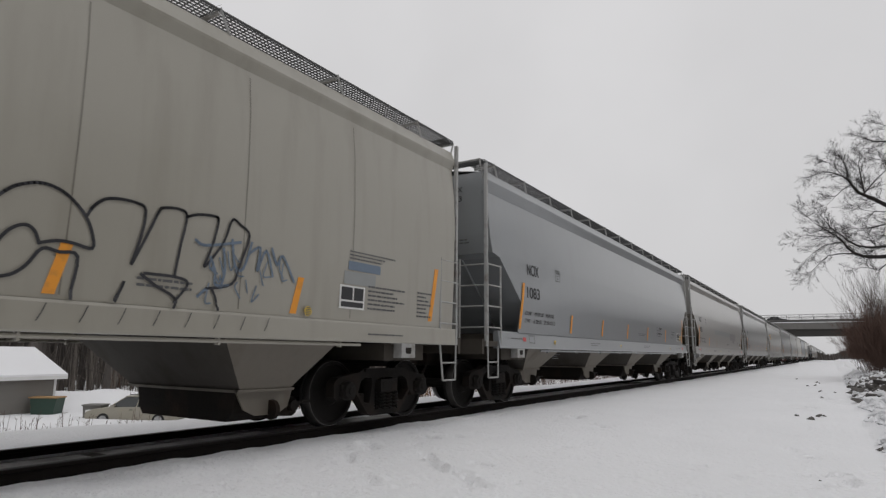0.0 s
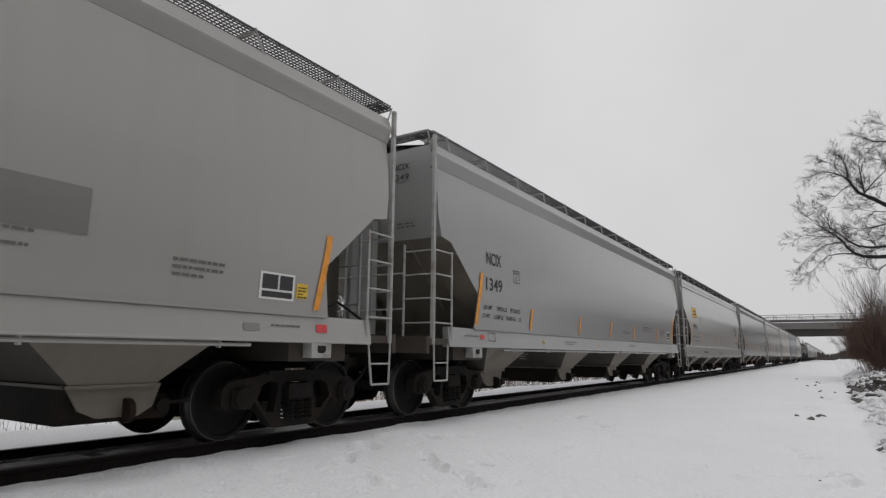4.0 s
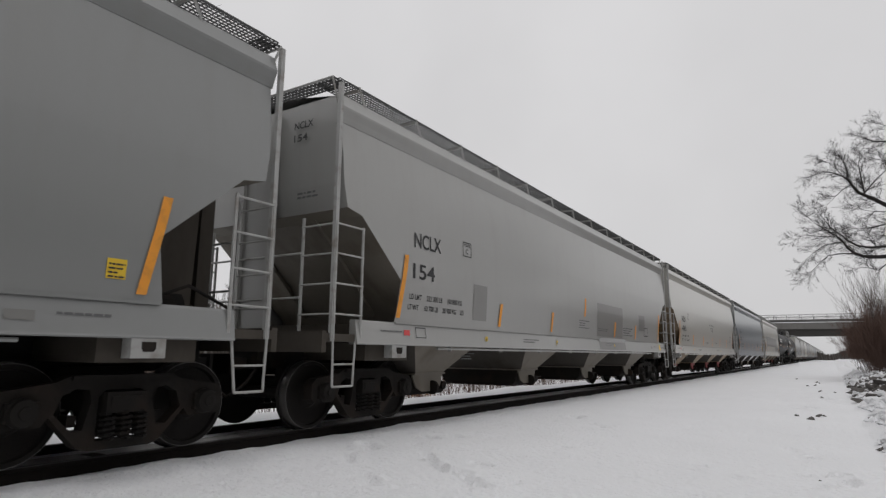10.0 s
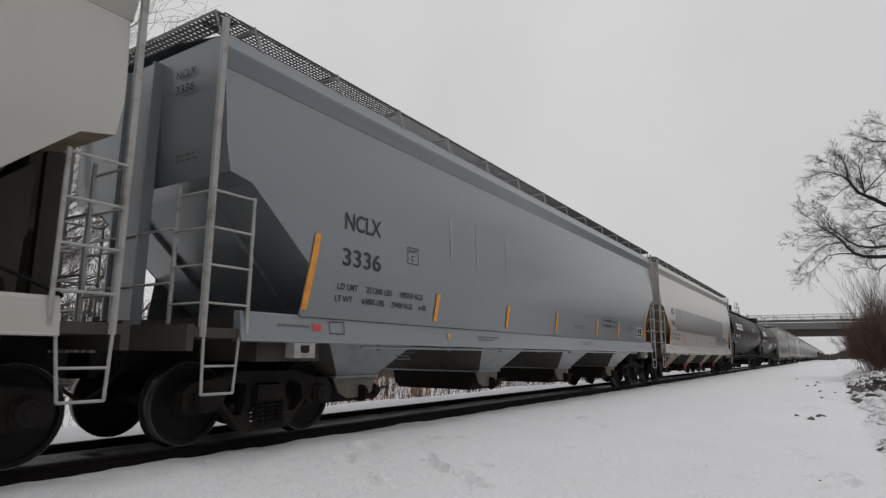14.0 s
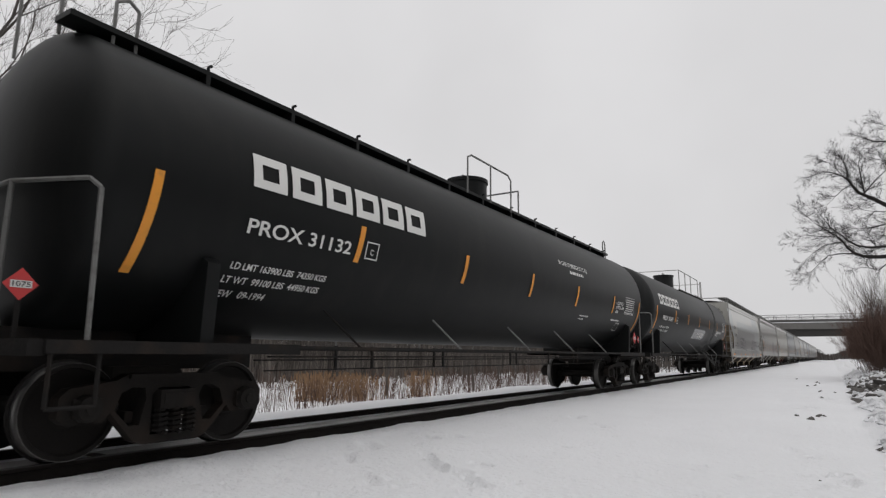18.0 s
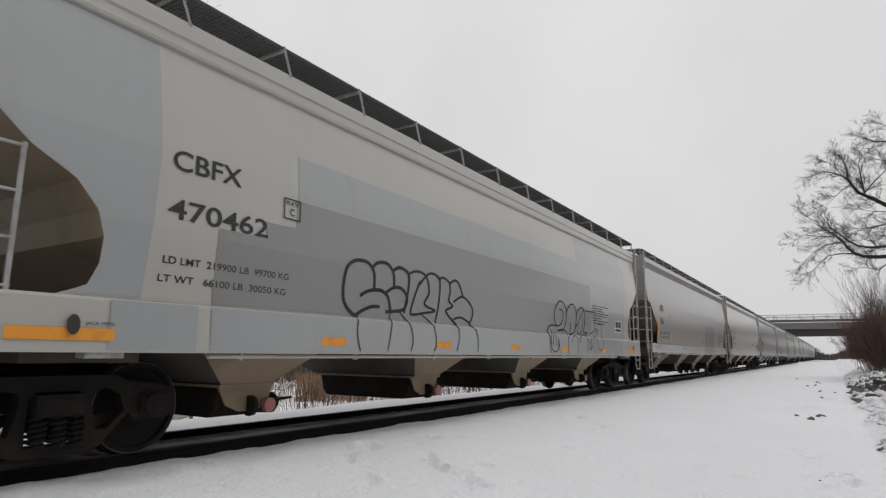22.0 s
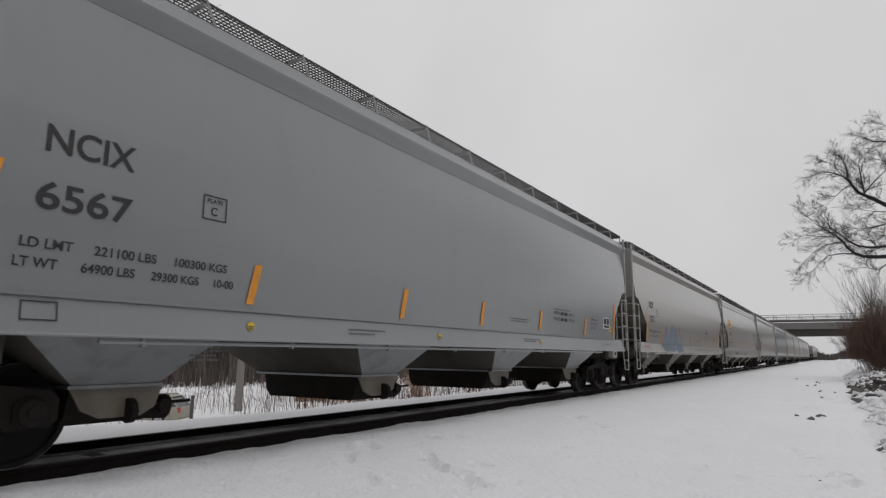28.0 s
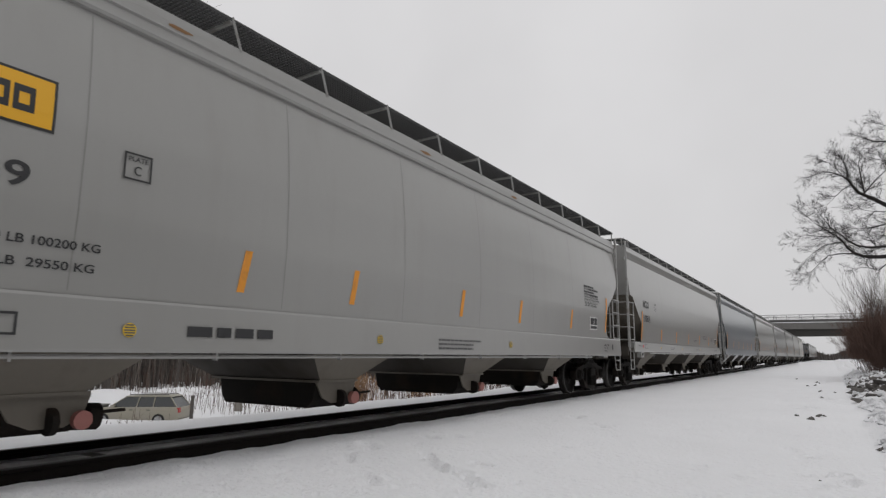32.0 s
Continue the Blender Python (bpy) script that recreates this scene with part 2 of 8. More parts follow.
def ground_z(x, y):
    """Snow level: a bed beside the track, an edge and a lower yard beyond it, a lumpy ploughed bank beside the path."""
    u = x - TRACK_X
    z = -0.155
    if u < -2.7:
        f = min(1, (-2.7 - u) / 5.5)
        z -= 2.15 * f * f * (3 - 2 * f)
        z += 0.10 * noise.noise((x * 0.35, y * 0.3, 3))
        b = max(0, 1 - abs(x + 38 - 0.25 * (y - 20)) / 3.5) * max(0, min(1, (y - 14) / 3)) * max(0, min(1, (36 - y) / 8))
        z += 1.1 * b * b * (3 - 2 * b) * (0.8 + 0.4 * noise.noise((x * 0.5, y * 0.5, 9)))
    if u > 1.2:
        f = min(1, (u - 1.2) / 3)
        z += f * (0.06 * noise.noise((x * 0.42, y * 0.3, 1)) + 0.03 * noise.noise((x * 1.3, y * 0.9, 2)))
    if x > 0.35 and y > 4:
        w = 0.35 + 0.25 * noise.noise((0, y * 0.35, 7))
        f = max(0, min(1, (x - w) / 1.3)) * min(1, (y - 4) / 5)
        z += f * (0.42 + 0.30 * noise.noise((x * 1.1, y * 0.6, 11)) + 0.16 * noise.noise((x * 3.3, y * 2.1, 13)))
    if 0.79 < u < 1.9:
        f = 1 - abs(u - 1.15) / 0.75
        z += max(0, f) * (0.03 + 0.05 * noise.noise((x * 2.2, y * 1.4, 21)) + 0.03 * noise.noise((x * 5, y * 4.3, 22)))
    if abs(u) > 1.0:
        z += 0.014 * noise.noise((x * 3.1, y * 2.3, 5)) + 0.009 * noise.noise((x * 7.5, y * 6.1, 6))
    elif abs(u) < 0.66:
        z -= 0.03
    for ax, ay, ex, ey, sw, sd in SCUFF_ROWS.get(int(y * 2), ()) if -6 < x < 1 else ():
        f = max(0, min(1, ((x - ax) * ex + (y - ay) * ey) / (ex * ex + ey * ey + 1e-6)))
        d = math.hypot(x - ax - f * ex, y - ay - f * ey) / sw
        if d < 3:
            z -= 1.5 * sd * math.exp(-d ** 4) - 0.5 * sd * math.exp(-(d - 1.5) ** 2 * 5)
    if x > -4 and y > 88:
        z += 0.5 * math.exp(-((y - 100) / 5) ** 2)
    return z


def build_ground():
    xs = [-700, -300, -150, -90, -60, -52, -47, -43]
    x = -41.0
    while x < -12:
        xs.append(round(x, 3))
        x += 0.9
    while x < 3.2:
        xs.append(round(x, 3))
        x += 0.25 if x < -8.2 else 0.07
    xs += [3.6, 4, 5, 6.5, 8, 10, 14, 20, 30, 50, 90, 180, 400, 700]
    ys = [-300, -100, -50, -25, -15, -10, -6, -3, -1, 0.5, 1.5, 2.2]
    y = 2.6
    while y < 48:
        ys.append(round(y, 3))
        y += 0.055 if y < 8 else (0.12 if y < 14 else (0.2 if y < 22 else 0.45))
    ys += [50, 53, 58, 64, 70, 78, 84, 88, 91, 94, 97, 100, 103, 106, 110, 120, 150, 200, 300, 500, 1200]
    verts = [(x, y, ground_z(x, y)) for y in ys for x in xs]
    nx = len(xs)
    faces = [(j * nx + i, j * nx + i + 1, (j + 1) * nx + i + 1, (j + 1) * nx + i) for j in range(len(ys) - 1) for i in range(nx - 1)]
    me = bpy.data.meshes.new("ground")
    me.from_pydata(verts, [], faces)
    me.polygons.foreach_set("use_smooth", [True] * len(faces))
    me.materials.append(SNOW)
    return tagged(new("ground", me), "trodden white snow over flat ground beside the track", "snow", kind="structure")


build_ground()


CROSS_LEVEL = 0.05
# Snow greyed for the shade under the train, with dark flecks.
SHADED_SNOW = material("shaded_snow", (0.40, 0.39, 0.385), 0.85, 0, 0.25, 2.5, (1, 0.4, 1), 0.8, 12.0, (0.10, 0.09, 0.08), 0.6, 2.0, (1.5, 0.7, 1), 0.2, 0.03)


def build_track():
    track = thing("track", "single railway track half buried in snow", "railway track", kind="structure")
    for side in (-1, 1):
        c = TRACK_X + side * 0.755
        bm = bmesh.new()
        prof = [(-0.07, -0.176), (0.07, -0.176), (0.07, -0.163), (0.012, -0.145), (0.009, -0.05), (0.036, -0.036), (0.036, -0.008), (-0.036, -0.008), (-0.036, -0.036), (-0.009, -0.05), (-0.012, -0.145), (-0.07, -0.163)]
        low = CROSS_LEVEL if side < 0 else 0.0
        prism(bm, [(c + u, v - low) for u, v in prof], 1, -40, 700)
        part("rail", bm, RAIL, track, "dark rusty steel rail")
        bm = bmesh.new()
        box(bm, c - 0.034, c + 0.034, -40, 700, -0.008 - low, -low)
        part("rail_head", bm, RAIL_TOP, track, "worn rail head")
    # packed snow between the rails, its grey holding the shade under the cars
    rows = [[(TRACK_X + u, -30 + 0.4 * i, -0.142 + 0.016 * noise.noise((u * 4, i * 0.5, 5)) - 0.03 * (u < 0)) for u in (-0.72, -0.5, -0.25, 0, 0.25, 0.5, 0.72)] for i in range(500)]
    me = bpy.data.meshes.new("snow_strip")
    me.from_pydata([v for r in rows for v in r], [], [(7 * i + k, 7 * i + k + 1, 7 * i + k + 8, 7 * i + k + 7) for i in range(499) for k in range(6)])
    me.polygons.foreach_set("use_smooth", [True] * len(me.polygons))
    me.materials.append(SHADED_SNOW)
    part("snow_strip", me, SHADED_SNOW, track, "packed snow between the rails, greyed for the train's shade")
    bm = bmesh.new()
    box(bm, -1.25, 1.25, -0.11, 0.11, -0.36, -0.178)
    tie = mesh_of("tie", bm, TIE)
    for i in range(150):
        t = part("tie", tie, TIE, track)
        t.location = (TRACK_X, -4 + i * 0.53, 0)
    return track


build_track()


# ---- rolling stock: shared pieces ----
def wheelset_mesh():
    bm = bmesh.new()
    for s in (-1, 1):
        prof = [(0.66, 0.12), (0.66, 0.36), (0.675, 0.40), (0.66, 0.47), (0.672, 0.485), (0.69, 0.485), (0.702, 0.462), (0.83, 0.452), (0.83, 0.405), (0.79, 0.39), (0.765, 0.30), (0.775, 0.19), (0.82, 0.15), (0.83, 0.09)]
        lathe(bm, [(s * x, r) for x, r in prof], 36)
    rod(bm, (-1.1, 0, 0), (1.1, 0, 0), 0.085, 14)
    return mesh_of("wheelset", bm, WHEEL, True)


def tread_mesh():
    bm = bmesh.new()
    for s in (-1, 1):
        if s > 0:
            lathe(bm, [(s * 0.705, 0.4605), (s * 0.71, 0.4635), (s * 0.826, 0.4555), (s * 0.833, 0.4515), (s * 0.8335, 0.447)], 36, False)
    return mesh_of("tread", bm, TREAD, True)


def side_frame_mesh():
    """Cast side frame of a three-piece truck, with its two windows; truck centre at y = 0, wheels at +-0.889."""
    bm = bmesh.new()
    outline = [(-1.13, 0.42), (-1.13, 0.60), (-1.05, 0.68), (-0.62, 0.74), (-0.5, 0.80), (0.5, 0.80), (0.62, 0.74), (1.05, 0.68), (1.13, 0.60), (1.13, 0.42), (1.06, 0.36), (0.72, 0.36), (0.66, 0.44), (0.40, 0.15), (0.30, 0.11), (-0.30, 0.11), (-0.40, 0.15), (-0.66, 0.44), (-0.72, 0.36), (-1.06, 0.36)]
    holes = ([(-0.62, 0.46), (-0.56, 0.62), (-0.44, 0.68), (-0.32, 0.66), (-0.30, 0.56), (-0.36, 0.30), (-0.46, 0.30)],
             [(0.62, 0.46), (0.56, 0.62), (0.44, 0.68), (0.32, 0.66), (0.30, 0.56), (0.36, 0.30), (0.46, 0.30)],
             [(-0.235, 0.2), (-0.235, 0.60), (-0.17, 0.66), (0.17, 0.66), (0.235, 0.60), (0.235, 0.2)])
    edges = []
    for loop in (outline, *holes):
        vs = [bm.verts.new((0, u, v)) for u, v in loop]
        edges += [bm.edges.new((vs[i], vs[(i + 1) % len(vs)])) for i in range(len(vs))]
    bmesh.ops.triangle_fill(bm, use_beauty=True, edges=edges, normal=(1, 0, 0))
    faces = list(bm.faces)
    ext = bmesh.ops.extrude_face_region(bm, geom=faces)
    for v in [g for g in ext["geom"] if isinstance(g, bmesh.types.BMVert)]:
        v.co.x += 0.15
    for s in (-1, 1):
        box(bm, 0.0, 0.2, s * 0.889 - 0.13, s * 0.889 + 0.13, 0.42, 0.585)
    box(bm, 0.04, 0.19, -0.5, 0.5, 0.755, 0.80)
    return mesh_of("side_frame", bm, TRUCK, False)


def spring_mesh():
    bm = bmesh.new()
    for cy in (-0.16, 0.0, 0.16):
        for cx in (0.02, 0.13):
            pts = []
            for i in range(41):
                a = i / 40 * 2 * math.pi * 5
                pts.append((cx + 0.062 * math.cos(a), cy + 0.062 * math.sin(a), 0.21 + 0.24 * i / 40))
            path_rod(bm, pts, 0.016, 4)
    return mesh_of("spring_nest", bm, DARK_STEEL, True)


def bearing_mesh():
    bm = bmesh.new()
    lathe(bm, [(1.02, 0.13), (1.14, 0.13), (1.15, 0.12), (1.19, 0.11), (1.2, 0.055), (1.215, 0.05)], 16)
    return mesh_of("bearing_cap", bm, TRUCK, True)


M_WHEEL, M_TREAD, M_FRAME, M_SPRING, M_BEAR = wheelset_mesh(), tread_mesh(), side_frame_mesh(), spring_mesh(), bearing_mesh()


def bolster_mesh():
    bm = bmesh.new()
    box(bm, -1.05, 1.18, -0.2, 0.2, 0.45, 0.64)
    box(bm, 0.95, 1.19, -0.16, 0.16, 0.5, 0.6)
    box(bm, -0.5, 0.5, -0.34, 0.34, 0.6, 0.86)
    for s in (-1, 1):
        box(bm, -1.0, 1.0, s * 0.42 - 0.04, s * 0.42 + 0.04, 0.33, 0.43)
    return mesh_of("bolster", bm, TRUCK)


M_BOLSTER = bolster_mesh()


def add_truck(car, cy):
    """A truck under a car: bolster with frames and springs, and two wheelsets that turn."""
    bogie = part("truck", M_BOLSTER, TRUCK, car, "dark rusty cast steel truck")
    bogie.location = (0, cy, 0)
    for s in (-1, 1):
        f = part("side_frame", M_FRAME, TRUCK, bogie)
        f.location, f.scale = (s * 0.94, 0, 0), (s, 1, 1)
        sp = part("spring_nest", M_SPRING, DARK_STEEL, bogie)
        sp.location = (s * 1.01, 0, 0)
        sp.scale = (s, 1, 1)
        for w in (-0.889, 0.889):
            b = part("bearing_cap", M_BEAR, TRUCK, bogie)
            b.location, b.scale = (0, w, 0.5), (s, 1, 1)
    for w in (-0.889, 0.889):
        ax = part("wheelset", M_WHEEL, WHEEL, car, "pair of dark steel wheels on an axle")
        ax.location = (0, cy + w, 0.457)
        for s in (-1, 1):
            tr = part("tread", M_TREAD, TREAD, ax, "bright worn tread")
            tr.scale = (s, 1, 1)


def grating(bm, x0, x1, y0, y1, z, px=0.055, py=0.06, t=0.010, h=0.03):
    """Open walkway grating: bearing bars lengthways and cross bars."""
    n = max(2, round((x1 - x0) / px))
    for i in range(n + 1):
        x = x0 + (x1 - x0) * i / n
        box(bm, x - t / 2, x + t / 2, y0, y1, z - h, z)
    n = max(2, round((y1 - y0) / py))
    for i in range(n + 1):
        y = y0 + (y1 - y0) * i / n
        box(bm, x0, x1, y - t / 2, y + t / 2, z - h, z - 0.004)


def coupler(car, y, s):
    bm = bmesh.new()
    box(bm, -0.07, 0.07, y - 0.55 if s > 0 else y, y if s > 0 else y + 0.55, 0.79, 0.95)
    box(bm, -0.13, 0.13, y - 0.16, y + 0.16, 0.73, 1.0)
    part("coupler", bm, DARK_STEEL, car, "dark cast knuckle coupler")
    bm = bmesh.new()
    pts = [(0.25, y - s * 0.5, 0.85), (0.3, y - s * 0.25, 0.62), (0.28, y, 0.46), (0.26, y + s * 0.01, 0.46)]
    path_rod(bm, pts, 0.022, 6)
    part("air_hose", bm, DARK_STEEL, car)


def lerp_rows(rows, z):
    for (z0, a), (z1, b) in zip(rows, rows[1:]):
        if z <= z1:
            return a + (b - a) * (z - z0) / (z1 - z0)
    return rows[-1][1]


# ---- covered hopper cars ----
def decal_mesh(name, mat, surf, flat_mesh=None, rect=None, lift=0.006):
    """Paint, tape or lettering laid on a car's side: pairs (y, z) put on the surface surf(z)."""
    bm = bmesh.new()
    if rect:
        y0, y1, z0, z1, lean = rect
        n = max(1, round((z1 - z0) / 0.12))
        rows = []
        for i in range(n + 1):
            z = z0 + (z1 - z0) * i / n
            d = lean * i / n
            rows.append([bm.verts.new((surf(z) + lift, y + d, z)) for y in (y0, y1)])
        for a, b in zip(rows, rows[1:]):
            bm.faces.new((a[0], a[1], b[1], b[0]))
    else:
        bm.from_mesh(flat_mesh)
        for v in bm.verts:
            v.co = (surf(v.co.y) + lift, v.co.x, v.co.y)
    me = bpy.data.meshes.new(name)
    bm.to_mesh(me)
    bm.free()
    me.materials.append(mat)
    return me


def bars(name, mat, surf, lines, lift=0.006):
    """Small print too small to read: rows of short bars (y, z, width, height)."""
    bm = bmesh.new()
    rng = random.Random(len(lines) * 7 + int(lines[0][0] * 100))
    for y, z, w, h in lines:
        u = y
        while u < y + w - 0.01:
            wl_ = min(rng.uniform(1.2, 4.5) * h, y + w - u)
            vs = [bm.verts.new((surf(b) + lift, a, b)) for a, b in ((u, z), (u + wl_, z), (u + wl_, z + h), (u, z + h))]
            bm.faces.new(vs)
            u += wl_ + 0.55 * h
    me = bpy.data.meshes.new(name)
    bm.to_mesh(me)
    bm.free()
    me.materials.append(mat)
    return me


def letters(body, y, z, w, h):
    """Flat lettering in the built-in font, fitted to w x h with its lower left corner at (y, z)."""
    cu = bpy.data.curves.new("lettering", "FONT")
    cu.body = body
    cu.offset = 0.014
    ob = bpy.data.objects.new("lettering", cu)
    me = bpy.data.meshes.new_from_object(ob)
    bpy.data.objects.remove(ob)
    xs, ys = [v.co.x for v in me.vertices], [v.co.y for v in me.vertices]
    x0, x1, y0, y1 = min(xs), max(xs), min(ys), max(ys)
    for v in me.vertices:
        v.co = (y + (v.co.x - x0) / (x1 - x0) * w, z + (v.co.y - y0) / (y1 - y0) * h, 0)
    return me


class Car:
    """A car's root, its side surface and its length; y is given from the front coupling."""

    def __init__(self, root, surf, length):
        self.root, self.surf, self.half = root, surf, length / 2

    def strip(self, name, mat, y0, y1, z0, z1, lean=0.0, label="", lift=0.006):
        return part(name, decal_mesh(name, mat, self.surf, rect=(y0 - self.half, y1 - self.half, z0, z1, lean), lift=lift), mat, self.root, label)

    def text(self, body, y, z, w, h, mat=None, lift=0.008):
        mat = mat or BLACK_INK
        flat_me = letters(body, y - self.half, z, w, h)
        label = "stencilled lettering " + body.lower().replace("\n", " ")
        if h < 0.15:
            return part("lettering", decal_mesh("lettering", mat, self.surf, flat_me, lift=lift), mat, self.root, label)
        # large characters one by one
        bm = bmesh.new()
        bm.from_mesh(flat_me)
        left = set(bm.verts)
        while left:
            group, todo = set(), [left.pop()]
            while todo:
                v = todo.pop()
                group.add(v)
                for e in v.link_edges:
                    o = e.other_vert(v)
                    if o in left:
                        left.discard(o)
                        todo.append(o)
            index = {v: i for i, v in enumerate(group)}
            me = bpy.data.meshes.new("letter")
            me.from_pydata([(self.surf(v.co.y) + lift, v.co.x, v.co.y) for v in index], [], [[index[v] for v in f.verts] for f in bm.faces if f.verts[0] in index])
            me.materials.append(mat)
            part("letter", me, mat, self.root, label)
        bm.free()

    def print(self, lines, mat=None, lift=0.007):
        mat = mat or PRINT_INK
        return part("small_print", bars("small_print", mat, self.surf, [(y - self.half, z, w, h) for y, z, w, h in lines], lift), mat, self.root, "small stencilled print")


# discharge bays as (top from, top to, gate from, gate to), from the front coupling
BAYS = tuple((2.42 + 4.03 * k, 4.28 + 4.03 * k, 3.06 + 4.03 * k, 3.86 + 4.03 * k) for k in range(4))


SPEC_N = dict(
    length=19.75, top=4.26, flange=(4.20, 4.57), sill=(1.14, 1.475), sill_from=0.98, plain=True, flare=True,
    side=[(1.14, 1.578), (1.465, 1.53), (1.475, 1.575), (2.2, 1.612), (3.0, 1.60), (3.7, 1.55), (4.26, 1.47), (4.6, 1.45)],
    cut=[(1.475, 1.82), (2.10, 1.92), (2.90, 1.0), (2.96, 0.70), (3.3, 0.64), (4.5, 0.60)],
    bays=BAYS, walk=(1.06, 1.50, 4.79), bracket=1.42, ladder=(0.53, 1.06, 2.74), truck=1.83, gate=0.69)
SPEC_A = dict(
    length=19.75, top=4.30, flange=(4.20, 4.57), sill=(1.17, 1.44), sill_from=0.60, plain=True,
    side=[(1.17, 1.575), (1.44, 1.575), (2.2, 1.60), (3.0, 1.60), (3.7, 1.57), (4.30, 1.50), (4.6, 1.48)],
    cut=[(1.44, 0.66), (2.2, 0.66), (2.9, 0.64), (2.96, 0.63), (3.3, 0.62), (4.5, 0.60)],
    bays=((5.2, 7.0, 5.8, 6.55), (9.9, 11.7, 10.5, 11.25), (14.6, 16.4, 15.2, 15.95)), walk=(1.06, 1.50, 4.79), bracket=1.9, ladder=(0.55, 1.05, 2.6), truck=1.83, gate=0.57)
SPEC_U = dict(
    length=19.95, top=4.10, flange=(4.10, 4.45), sill=(1.01, 1.49), sill_from=0.56, plain=False,
    side=[(1.01, 1.59), (1.49, 1.58), (1.50, 1.58), (2.2, 1.62), (3.0, 1.60), (3.7, 1.53), (4.1, 1.46), (4.6, 1.45)],
    cut=[(1.49, 1.48), (1.58, 1.72), (1.78, 1.80), (2.02, 1.81), (2.25, 1.73), (2.48, 1.53), (2.68, 1.16), (2.9, 0.9), (3.1, 0.68), (3.35, 0.63), (4.5, 0.60)],
    bays=tuple((2.95 + 3.75 * k, 4.65 + 3.75 * k, 3.55 + 3.75 * k, 4.22 + 3.75 * k) for k in range(4)), walk=(0.95, 1.50, 4.76), bracket=1.42, ladder=(0.55, 1.12, 2.68), truck=1.83, gate=0.64)


